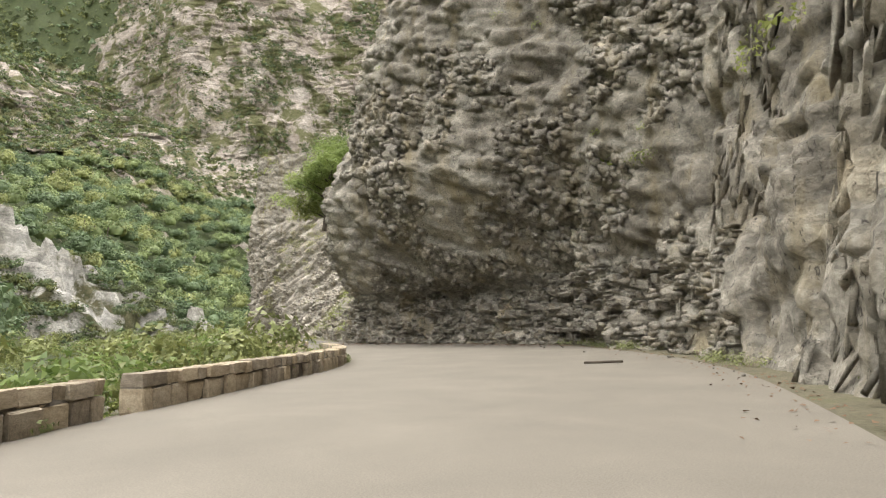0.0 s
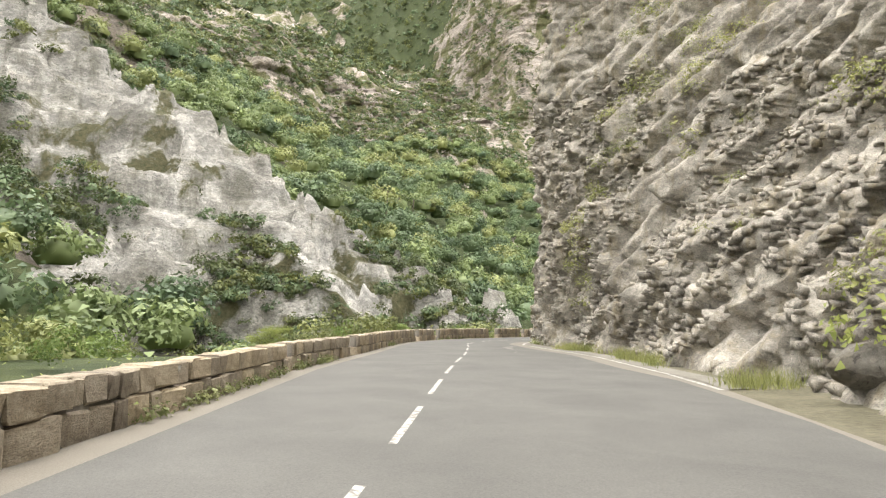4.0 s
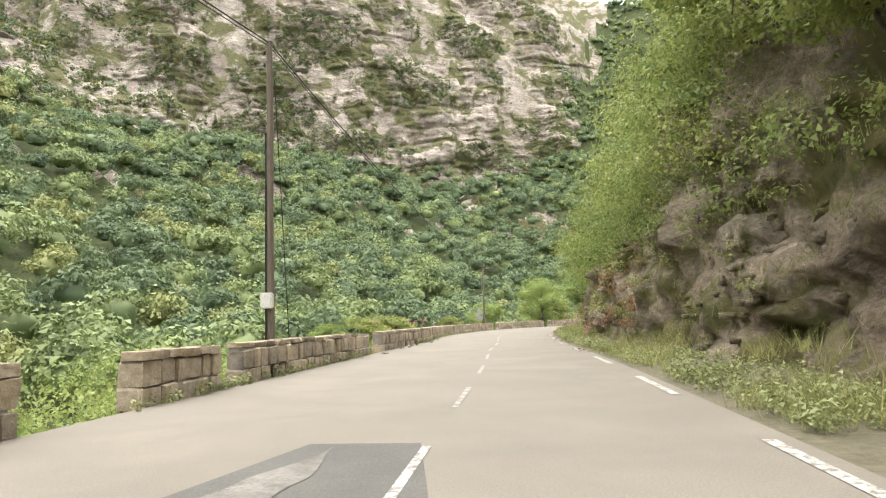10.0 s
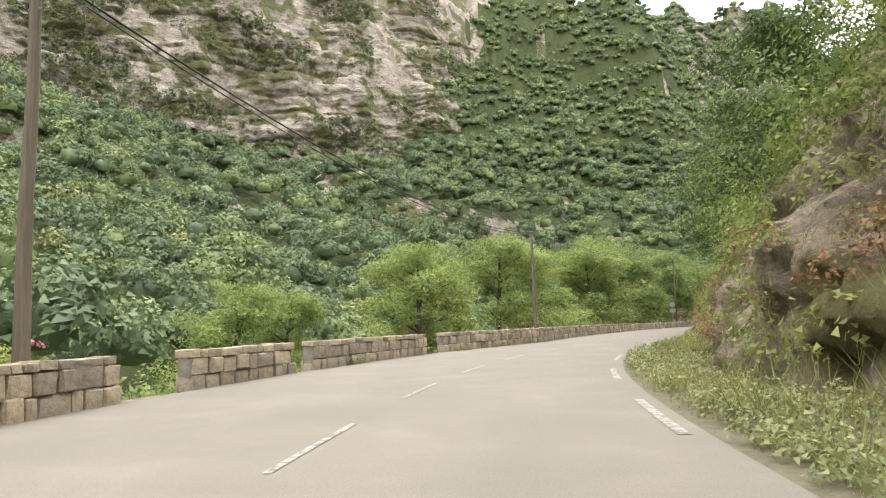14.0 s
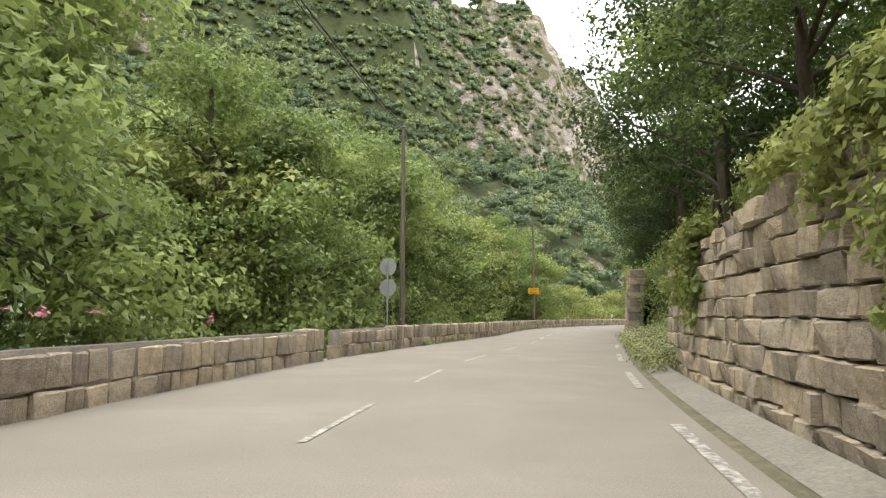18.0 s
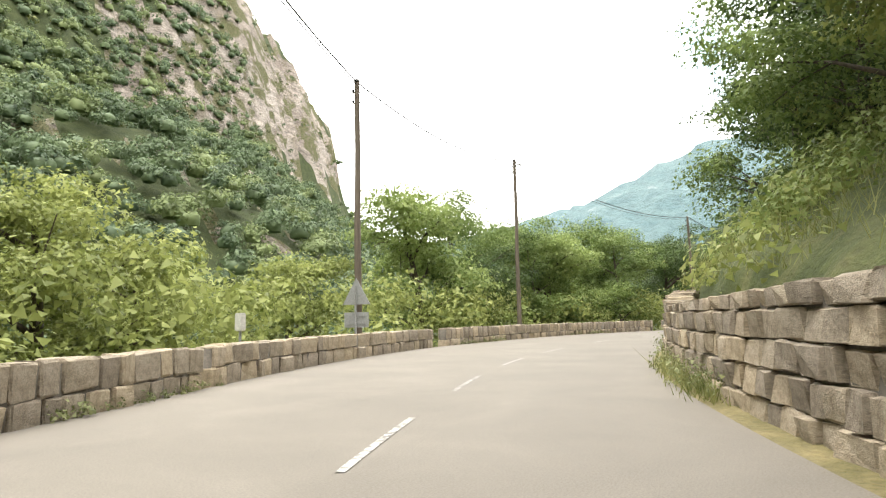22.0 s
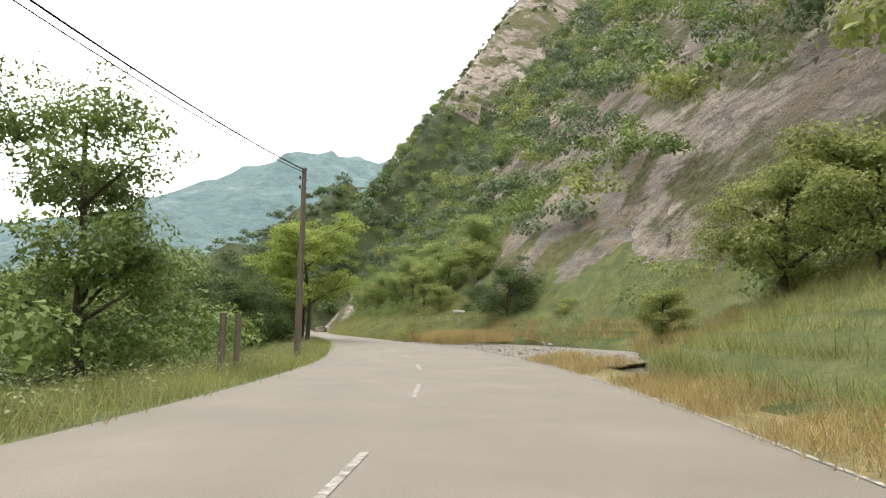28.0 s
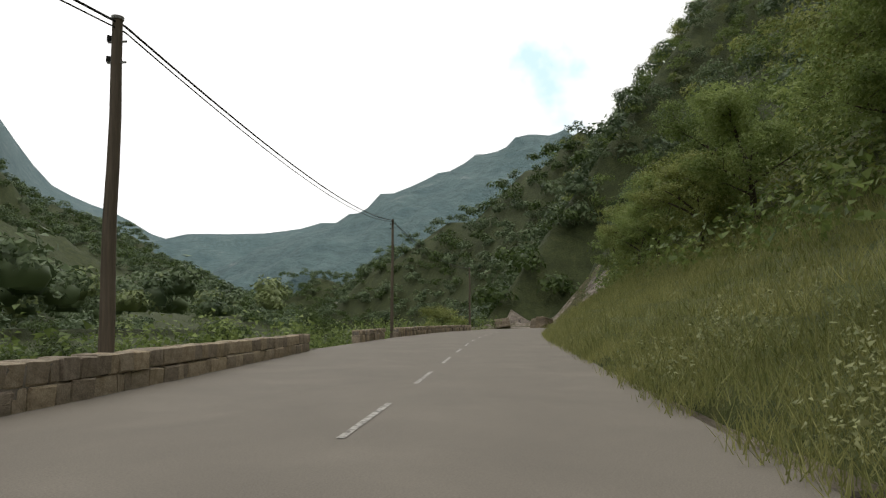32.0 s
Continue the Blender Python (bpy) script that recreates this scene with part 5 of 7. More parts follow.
# left bank: s, off, kind, scale
TREES = [(48, -13, T_ASH, 0.62, -5), (140, -11.5, T_BUSHY, 0.95, -4.2), (132, -14, T_BUSHY, 0.9, -6), (123, -12, T_ASH, 0.7, -5), (92, -12, T_BUSHY, 0.35, -1.5), (103, -9, T_ASH, 0.25, -1.0),
         (176, -17, T_BUSHY, 0.7, -5), (186, -13, T_ASH, 0.45, -2.5), (206, -18, T_BUSHY, 0.8, -3.5), (216, -13, T_BUSHY, 0.55, -2), (229, -17, T_ASH, 0.75, -2.8), (222, -25, T_BUSHY, 0.9, -4),
         (240, -22, T_ASH, 0.8, -3), (244, -12.5, T_ASH, 0.7, -1.6), (252, -16, T_BUSHY, 0.85, -2.4), (259, -12, T_ASH, 0.85, -1.6), (262, -21, T_ASH, 1.0, -3.2), (270, -13, T_ASH, 0.95, -1.8),
         (278, -16, T_BUSHY, 1.1, -2.4), (284, -12, T_ASH, 1.1, -1.6), (291, -19, T_TALL, 0.9, -3), (296, -13, T_BUSHY, 1.1, -1.8), (302, -15, T_ASH, 1.2, -2.4), (307, -10.5, T_ASH, 1.05, -1.4),
         (311, -17, T_TALL, 0.95, -3), (317, -12, T_TALL, 0.9, -1.8), (323, -16, T_ASH, 1.1, -2.5), (328, -11.5, T_BUSHY, 1.25, -1.6), (335, -13, T_TALL, 0.85, -2.2), (341, -18, T_ASH, 1.0, -3),
         (343, -11.5, T_BUSHY, 0.75, -1.4), (350, -17, T_BUSHY, 0.8, -3), (355, -13, T_BUSHY, 0.6, -2), (362, -18, T_BUSHY, 0.6, -3), (372, -22, T_BUSHY, 0.7, -3), (388, -18, T_TALL, 0.75, -3), (391, -23, T_TALL, 0.8, -4),
         (398, -16, T_TALL, 0.7, -3), (403, -12.5, T_OAK, 0.7, -2), (411, -15, T_OAK, 0.75, -3), (417, -11, T_ASH, 0.85, -2), (424, -13, T_OAK, 0.72, -2.5), (430, -10.5, T_ASH, 0.7, -1.5),
         (437, -12.5, T_OAK, 0.6, -2), (446, -13, T_TALL, 0.72, -2), (452, -10.5, T_BUSHY, 0.5, -1.2), (460, -15, T_TALL, 0.5, -2), (474, -12, T_BUSHY, 0.6, -2), (482, -11, T_OAK, 0.52, -1.8), (490, -13, T_OAK, 0.6, -2.5),
         (497, -11, T_BUSHY, 0.7, -2), (513, -8.0, T_OAK, 0.5, -1.2), (519, -10, T_OAK, 0.45, -1.8), (538, -14, T_OAK, 0.45, -4), (546, -17, T_BUSHY, 0.5, -5),
         (556, -16, T_OAK, 0.5, -4), (560, -20, T_BUSHY, 0.6, -5), (572, -17, T_OAK, 0.6, -4), (590, -12, T_BUSHY, 0.8, -3),
         (281, -10, T_ASH, 0.95, -1.6), (288, -14, T_ASH, 1.0, -2.4), (299, -10.5, T_ASH, 0.9, -1.5), (313, -11, T_ASH, 0.95, -1.6), (320, -20, T_TALL, 0.9, -3), (332, -17, T_TALL, 0.9, -3), (338, -10.5, T_ASH, 0.7, -1.5),
         (316, -9.0, T_TALL, 0.8, -1.4), (305, -9.5, T_TALL, 0.8, -1.4), (295, -11, T_TALL, 0.85, -1.6), (334, -10, T_TALL, 0.75, -1.6), (339, -13, T_TALL, 0.8, -2.2), (344, -15, T_TALL, 0.75, -2.5), (326, -10.5, T_TALL, 0.7, -1.6), (376, -15, T_ASH, 0.8, -2.5), (382, -19, T_TALL, 0.8, -3.5), (386, -13, T_ASH, 0.75, -2.2), (394, -15, T_TALL, 0.75, -3), (408, -10.5, T_ASH, 0.75, -2),
         (420, -15, T_TALL, 0.65, -2.6), (428, -15, T_TALL, 0.65, -2.6), (470, -16, T_OAK, 0.6, -3), (478, -15, T_ASH, 0.7, -2.6), (486, -14, T_OAK, 0.65, -2.6), (494, -10, T_OAK, 0.55, -2), (503, -12, T_OAK, 0.7, -2.4), (507, -15, T_TALL, 0.6, -3),
         (511, -12, T_OAK, 0.62, -2.4), (517, -13, T_OAK, 0.55, -2.6), (524, -13, T_BUSHY, 0.6, -3), (531, -12, T_OAK, 0.5, -3.4),
         # hill side
         (370, 6.2, T_TALL, 0.9, 2.6), (377, 6.6, T_OAK, 1.0, 3.0), (384, 7.4, T_TALL, 0.9, 3.4), (350, 6.5, T_TALL, 0.85, 2.6), (357, 7.2, T_TALL, 0.9, 3.0), (364, 8.0, T_OAK, 0.9, 3.8), (402, 7.0, T_ASH, 0.95, 3.2), (407, 8.5, T_BUSHY, 1.4, 3.4), (413, 7.0, T_BUSHY, 1.35, 2.8), (418, 11, T_ASH, 1.1, 5.0), (425, 8.0, T_ASH, 0.7, 3.4), (392, 9.0, T_BUSHY, 0.95, 4.6), (380, 8.5, T_BUSHY, 0.9, 4.8), (366, 8.0, T_BUSHY, 0.9, 4.4),
         (352, 6.8, T_BUSHY, 0.85, 3.4), (344, 6.4, T_BUSHY, 0.8, 3.0), (514, 15, T_ASH, 0.9, 7), (521, 9.5, T_BUSHY, 0.8, 4.0), (528, 13, T_ASH, 0.8, 6.5), (535, 9.0, T_ASH, 0.6, 4.0), (542, 12, T_ASH, 0.8, 6.0),
         (550, 8.5, T_BUSHY, 0.75, 3.6), (558, 11, T_ASH, 0.7, 5.5), (566, 8.5, T_ASH, 0.7, 3.8), (576, 10, T_ASH, 0.7, 4.6), (588, 9, T_BUSHY, 0.75, 4.2), 
         (47.5, 0.4, T_ASH, 0.8, 8.4), (49, 1.2, T_BUSHY, 0.85, 8.0), (51, 2.4, T_ASH, 0.7, 8.0), (326, 5.6, T_OAK, 1.1, 2.6), (346, 7.0, T_TALL, 1.0, 2.8), (314, 6.4, T_OAK, 0.9, 3.6), (155, 6.4, T_BUSHY, 0.85, 4.6), (160, 6.8, T_BUSHY, 0.9, 5.6), (166, 7.6, T_ASH, 0.8, 7.0), (218, 7.5, T_BUSHY, 0.6, 5), (226, 6.5, T_OAK, 0.55, 5), (236, 6.0, T_OAK, 0.65, 4.5),
         (247, 7.0, T_OAK, 0.8, 5), (256, 5.5, T_OAK, 0.75, 4.5), (266, 5.5, T_OAK, 0.85, 4), (276, 5.6, T_OAK, 0.8, 4.0), (285, 5.0, T_TALL, 0.75, 3.2), (294, 5.6, T_OAK, 1.05, 2.4), (300, 6.5, T_OAK, 1.15, 3.4),
         (309, 6.2, T_TALL, 0.8, 5.5), (319, 6.0, T_OAK, 0.8, 5.0), (333, 5.4, T_OAK, 1.05, 2.6), (339, 5.0, T_OAK, 1.1, 2.2), (348, 8.2, T_BUSHY, 0.75, 4.2), (358, 8.8, T_BUSHY, 0.7, 4.5), (371, 10, T_ASH, 0.65, 5.5),
         (384, 11, T_BUSHY, 0.75, 6), (398, 13, T_BUSHY, 0.9, 7), (410, 9.0, T_BUSHY, 0.8, 4.5), (422, 11, T_BUSHY, 0.9, 5), (430, 8.5, T_BUSHY, 0.75, 3.5), (446, 14, T_BUSHY, 0.9, 5), (455, 17, T_BUSHY, 0.8, 6), (462, 20, T_BUSHY, 0.9, 7),
         (510, 13, T_BUSHY, 0.8, 5.5), (516, 11, T_ASH, 0.65, 5), (524, 12, T_BUSHY, 0.8, 5.5), (531, 10.5, T_ASH, 0.75, 5), (538, 11, T_BUSHY, 0.85, 5.5),
         (546, 9.5, T_ASH, 0.7, 4.5), (553, 10, T_TALL, 0.6, 5), (561, 9, T_ASH, 0.65, 4.5), (570, 9, T_BUSHY, 0.75, 4.5), (580, 8, T_ASH, 0.6, 4), (595, 8, T_ASH, 0.65, 4)]
trng = random.Random(4)
TREES = [(a, b - (1.5 if 240 < a < 345 and b < 0 else 0), c, d * (1.45 if 240 < a < 345 and b < 0 else 1.75 if 345 <= a < 380 and b < 0 else 1.5 if 380 <= a < 402 and b < 0 else 1.5 if 402 <= a < 440 and b < 0 else 0.62 if 440 < a < 499 and b < 0 else 1.0), e) for a, b, c, d, e in TREES]
TREES += [(496.7, -5.6, T_PLANE, 1.05, -0.3), (506.6, -5.8, T_PLANE, 1.1, -0.4), (497, 11.7, T_OAK, 0.66, 0.6), (504, 12, T_OAK, 0.5, 1.0), (511, 9, T_BUSHY, 0.6, 2.0), (489, 14, T_BUSHY, 0.4, 1.0), (469, 10.3, T_BUSHY, 0.42, 0.2),
          (464, 12.6, T_BUSHY, 0.95, 0.8), (459, 12.0, T_BUSHY, 0.8, 1.6), (463, -11.5, T_TALL, 0.95, -1.6), (468, -14, T_ASH, 0.7, -2), (392, -11.0, T_TALL, 0.9, -1.8),
          (484, -10.5, T_OAK, 0.55, -1.0), (488, -9.6, T_OAK, 0.5, -0.8), (492, -10.2, T_OAK, 0.55, -0.9), (480, -12, T_OAK, 0.5, -1.2), (501, -9.5, T_OAK, 0.6, -1.0), (511, -8.4, T_OAK, 0.62, -0.9), (517, -9.0, T_OAK, 0.58, -1.2), (523, -10.5, T_OAK, 0.5, -1.5),
          (384, -12.5, T_TALL, 0.85, -2.0), (389, -14, T_TALL, 0.9, -2.2), (380, -14, T_OAK, 0.8, -2.2), (340, -9.6, T_ASH, 1.1, -1.5)]
for src in (T_ASH, T_BUSHY, T_TALL, T_OAK, T_PLANE):
    used = [q for q in TREES if q[2] is src]
    q = used[0]
    for k, (s, off, _, sc, z) in enumerate(used[1:]):
        plant(src, s, off, z, sc, trng.uniform(0, 6.28))
    src.matrix_basis = Matrix.LocRotScale(Vector(place(np.array([q[0]]), q[1], q[4])[0]), None, Vector((q[3],) * 3))


# ---- shrubs, ivy and grass on the banks ----
def bank_growth():
    rng = np.random.default_rng(12)
    jobs = [("cliff_overhang", 240, lambda s, v: (s > 50) & (v > 0.8), 0.35, 1.0, 70, 0.16, M_LEAF2, "yellow-green plants on the slope beside the overhang"),
            ("cliff_overhang", 110, lambda s, v: ((v > 6) & (fbm(s / 4, v / 4, k=51) > 0.45)) | ((s > 49) & (v > 1) & (fbm(s / 4, v / 4, k=51) > -0.2)), 0.3, 0.9, 44, 0.22, M_LEAF2, "green shrubs rooted in the cliff cracks"),
            ("cliff_nose", 420, lambda s, v: (s < 90) & (v > 1.5) & (fbm(s / 6, v / 4, k=52) > 0.1), 0.25, 0.8, 60, 0.15, M_GRASS, "grass and shrubs on the rock slope"),
            ("cliff_nose", 60, lambda s, v: (s > 90) & (v > 9) & (fbm(s / 5, v / 4, k=52) > 0.1), 0.3, 0.9, 44, 0.22, M_LEAF2, "yellowish plants hanging from the rock"),
            ("cliff_slab", 90, lambda s, v: (v > 5) & (fbm(s / 4, v / 4, k=53) > 0.35), 0.3, 0.8, 40, 0.2, M_SHRUB2, "small shrubs on the cliff"),
            ("bank_overgrown", 1300, lambda s, v: (v > 0.4) & (fbm(s / 6, v / 3, k=54) > np.where(s < 205, 0.0, -0.6)) & (rng.uniform(0, 1, s.shape) < np.where(s > 205, 1.0, 0.6)), 0.3, 0.9, 50, 0.2, M_LEAF2, "shrubs and creepers over the bank"),
            ("bank_overgrown", 700, lambda s, v: (v > 3.6) & (s > 151) & (fbm(s / 6, v / 3, k=54) > -0.3), 0.7, 1.6, 56, 0.28, M_ASH, "dense shrubs high on the bank"),
            ("bank_above_walls", 1000, lambda s, v: (v > np.where(s < 304, 1.6, np.where(s < 325, 3.2, 1.7))) & (v < 12), 0.5, 1.3, 50, 0.26, M_LEAF2, "shrubs and tall weeds above the wall"),
            ("bank_above_walls", 260, lambda s, v: (s > 285) & (s < 305) & (v > 0.6) & (v < 8), 0.5, 1.2, 50, 0.22, M_ASH, "leafy shrubs leaning over the verge"),
            ("bank_above_walls", 260, lambda s, v: (s > 303) & (s < 330) & (v > 3), 0.6, 1.3, 50, 0.24, M_LEAF, "leafy shrubs over the high wall"),
            ("bank_above_walls", 380, lambda s, v: (s > 388) & (v > 2.2) & (v < 11), 0.8, 1.8, 60, 0.26, M_LEAF2, "bright bushes on the bank over the wall"),
            ("bank_above_walls", 300, lambda s, v: (s > 340) & (s < 390) & (v > 2.4) & (v < 10), 0.7, 1.5, 60, 0.24, M_ASH, "leafy bushes on the bank over the wall"),
            ("bank_above_walls", 600, lambda s, v: (v > 7), 1.0, 2.4, 60, 0.4, M_LEAF, "thicket on the upper bank"),
            ("bank_grassy", 800, lambda s, v: (v > 2.6) & ((s < 484) | (s > 514)), 0.9, 2.2, 70, 0.36, M_LEAF, "thicket at the top of the grassy bank"),
            ("bank_grassy", 480, lambda s, v: (v > 3.4) & ((s < 484) | (s > 514) | (v > 22)), 0.8, 2.0, 60, 0.34, M_LEAF2, "yellow-green bushes on the bank")]
    jobs += [("bank_overgrown", 170, lambda s, v: (v > 0.8) & (v < 4.5) & (s > 168) & (fbm(s / 4, v / 2, k=56) > 0.15), 0.25, 0.6, 46, 0.16, M_RUST, "withered reddish-brown plants on the bank"),
             ("bank_overgrown", 190, lambda s, v: (v > 4.2) & (v < 11) & (s > 158) & (s < 204), 0.8, 1.7, 70, 0.24, M_LEAF2, "leafy branches hanging out over the verge"),
             ("bank_overgrown", 260, lambda s, v: (v > 3.4) & (v < 11) & (s > 160) & (s < 262), 0.8, 1.6, 70, 0.22, M_LEAF, "leafy branches hanging over the bank")]
    for q, (nm, n, keep, r0, r1, per, sz, mat, lb) in enumerate(jobs):
        p, ps, _ = pick(nm, rng, n, keep)
        if q >= len(jobs) - 2:
            p = p - (place(ps, 1.0) - place(ps, 0.0)) * rng.uniform(0.4, 2.0, (len(p), 1))
        r = rng.uniform(r0, r1, n)
        v, f = leaf_cloud(p + np.stack([0 * r, 0 * r, 0.1 * r], 1), r, int(per * (3.6 if nm == "bank_overgrown" else 2.4)), sz * (0.5 if nm == "bank_overgrown" else 0.62), rng, 0.75, 0.35)
        tagged(new("shrubs", mesh_from("shrubs", v, f, mat)), lb, "shrubs", kind="stuff")
    for s0, s1, o0, o1, z0, z1, r0, r1, n, mat, lb in ((262, 345, 8.0, 15, -1.5, 2.4, 0.7, 1.7, 420, M_ASH, "green undergrowth below the roadside trees"), (345, 427, 8.5, 15, -1.5, 2.2, 0.7, 1.7, 400, M_LEAF2, "yellow-green brambles behind the parapet"),
                                                       (492, 524, 8.0, 13, -1.2, 2.6, 0.8, 1.8, 230, M_LEAF3, "dark thicket under the plane trees"), (432, 494, 9.0, 14, -1.2, 1.4, 0.7, 1.5, 240, M_LEAF, "green thicket beyond the verge"),
                                                       (524, 600, 9.0, 15, -3.0, 0.4, 0.8, 1.8, 200, M_LEAF, "green bushes below the parapet"), (150, 262, 9.5, 30, -5.0, -0.8, 0.8, 1.9, 620, M_ASH, "green bushes below the parapet")):
        s = rng.uniform(s0, s1, n)
        k = rng.uniform(0, 1, n)
        r = rng.uniform(r0, r1, n)
        c = place(s, -(o0 + (o1 - o0) * k), rng.uniform(z0, z1, n))
        v, f = leaf_cloud(c, r, 130, 0.22, rng, 0.85, 0.4)
        tagged(new("shrubs", mesh_from("shrubs", v, f, mat)), lb, "shrubs", kind="stuff")


def weeds(p, rng, r0=0.12, r1=0.34, per=30, size=0.055):
    r = rng.uniform(r0, r1, len(p))
    return leaf_cloud(p + np.stack([0 * r, 0 * r, r * 0.5], 1), r, per, size, rng, 1.1, 0.4)


def blades(p, h, rng, width=0.008, lean=0.4):
    n = len(p)
    a = rng.uniform(0, 6.283, n)
    d = np.stack([np.cos(a), np.sin(a), 0 * a], 1)
    tip = p + np.stack([0 * h, 0 * h, h], 1) + rng.normal(size=(n, 3)) * np.array([lean, lean, 0.05]) * h[:, None]
    w = d * (width * (0.6 + h))[:, None]
    v = np.stack([p - w, p + w, tip], 1).reshape(-1, 3)
    return v, np.arange(3 * n).reshape(n, 3)


def grass():
    rng = np.random.default_rng(21)

    def tufts(n, s0, s1, o0, o1, h0, h1, z=0.0, gap=-0.3, scale=4.0, each=11, slope=0.0, leafy=False):
        s = rng.uniform(s0, s1, n)
        k = rng.uniform(0, 1, n) ** 1.3
        a, b = (f(s) if callable(f) else np.full(n, float(f)) for f in (o0, o1))
        o = a + (b - a) * k
        ok = fbm(s / scale, o / 2, octaves=2, k=61) > gap
        s, o, k = s[ok], o[ok], k[ok]
        p = place(s, o, z + slope * k)
        if leafy:
            return weeds(p, rng, h0 * 0.5, h1 * 0.55)
        p = np.repeat(p, each, 0) + rng.normal(size=(len(p) * each, 3)) * np.array([0.14, 0.14, 0.0])
        h = rng.uniform(h0, h1, len(p))
        return blades(p, h, rng)

    jobs = [(tufts(1500, -10, 66, lambda s: right(s) + 0.1, lambda s: right(s) + 1.2, 0.12, 0.5, 0.0, 0.0, leafy=True), "green weeds at the foot of the cliff", M_WEED),
            (tufts(3200, 70, 152, lambda s: right(s) + 0.25, lambda s: right(s) + 2.0, 0.12, 0.45, 0.03, -0.2), "grass and weeds at the foot of the rocks", M_GRASS),
            (tufts(5200, 150, 270, lambda s: right(s) + 0.2, lambda s: right(s) + 2.4, 0.1, 0.4, 0.02, -0.5, leafy=True), "tall green weeds along the verge", M_WEED),
            (tufts(2600, 286, 306, lambda s: right(s) + 0.2, lambda s: right(s) + 3.2, 0.2, 0.7, 0.02, -0.8, slope=0.9, leafy=True), "tall green weeds along the verge", M_WEED),
            (tufts(1500, 340, 438, lambda s: right(s) + 0.05, lambda s: right(s) + 0.7, 0.1, 0.5, 0.02, -0.1), "weeds at the foot of the retaining wall", M_GRASS),
            (tufts(4500, 427, 524, lambda s: left(s) - 0.1, lambda s: left(s) - 5, 0.12, 0.5, -0.05, -0.8, slope=-0.4), "long verge grass", M_GRASS),
            (tufts(3600, -20, 427, lambda s: left(s) + 0.12, lambda s: left(s) - 0.1, 0.06, 0.3, 0.0, 0.25, 5.0, 14, leafy=True), "weeds at the foot of the parapet", M_WEED),
            (tufts(3000, -20, 427, lambda s: left(s) - 0.6, lambda s: left(s) - 2.5, 0.5, 1.3, -0.3, -0.5, 5.0, 12, leafy=True), "tall weeds behind the parapet", M_LEAF2)]
    jobs += [(tufts(2000, 150, 270, lambda s: right(s) + 0.3, lambda s: right(s) + 2.8, 0.12, 0.5, 0.02, 0.0, 2.0, slope=0.5), "tall yellow-green verge grass", M_GRASS),
             (tufts(1600, 92, 152, lambda s: right(s) + 0.3, lambda s: right(s) + 2.4, 0.12, 0.5, 0.04, -0.5, leafy=True), "leafy weeds below the cliff", M_WEED),
             (tufts(2600, 432, 466, lambda s: right(s) + 0.05, lambda s: right(s) + 1.6, 0.05, 0.26, 0.02, -0.4, 2.5, slope=0.3), "dry grass along the road edge", M_STRAW),
             (tufts(3600, 488.5, 503, lambda s: right(s) + 1.2, lambda s: right(s) + 9, 0.3, 1.05, 0.02, -0.25, 2.0, slope=0.5), "tall straw-coloured grass beside the lay-by", M_STRAW),
             (tufts(7000, 500, 575, lambda s: right(s) + 0.05, lambda s: right(s) + 3.2, 0.1, 0.36, 0.0, -0.9, slope=1.5), "fine green grass at the road edge", M_GRASS),
             (tufts(2600, 500, 575, lambda s: right(s) + 0.3, lambda s: right(s) + 3.4, 0.2, 0.7, 0.1, -0.2, slope=1.6, leafy=True), "flowering weeds among the bank grass", M_WEED),
             (tufts(1500, 427, 524, lambda s: left(s) - 0.5, lambda s: left(s) - 5, 0.3, 0.9, -0.1, -0.1, slope=-0.4, leafy=True), "tall weeds in the verge grass", M_WEED),
             (tufts(1200, 340, 438, lambda s: right(s) + 0.1, lambda s: right(s) + 0.6, 0.15, 0.7, 0.02, 0.0, leafy=True), "leafy weeds at the foot of the retaining wall", M_WEED)]
    for (v, f), lb, mat in jobs:
        tagged(new("grass", mesh_from("grass", v, f, mat)), lb, "grass", kind="stuff")
    for nm, n, keep, h0, h1, mat, lb in (("bank_grassy", 13000, lambda s, v: (v < 4.6) & ((s < 462) | (s > 496)), 0.2, 0.6, M_GRASS, "tall green-yellow grass on the bank"),
                                         ("bank_grassy", 900, lambda s, v: (v < 2.0) & (s > 462) & (s < 499) & (fbm(s / 2.5, v / 1.5, k=63) > 0.0), 0.25, 0.7, M_STRAW, "dry straw-coloured grass behind the lay-by"),
                                         ("bank_grassy", 1500, lambda s, v: (v < 5) & (s > 458) & (s < 500) & (fbm(s / 3, v / 2, k=64) > -0.1), 0.15, 0.5, M_GRASS, "green grass behind the lay-by"),
                                         ("bank_above_walls", 2600, lambda s, v: (v > 1.4) & (v < 6) & ((s > 326) | (s < 304)), 0.25, 0.7, M_GRASS, "long grass above the wall"),
                                         ("bank_overgrown", 1600, lambda s, v: v < 7, 0.12, 0.4, M_GRASS, "dry grass on the bank")):
        p, _, _ = pick(nm, rng, n, keep)
        p = np.repeat(p, 12, 0) + rng.normal(size=(n * 12, 3)) * np.array([0.3, 0.3, 0.03])
        v, f = blades(p, rng.uniform(h0, h1, len(p)), rng)
        tagged(new("grass", mesh_from("grass", v, f, mat)), lb, "grass", kind="stuff")


bank_growth()
grass()


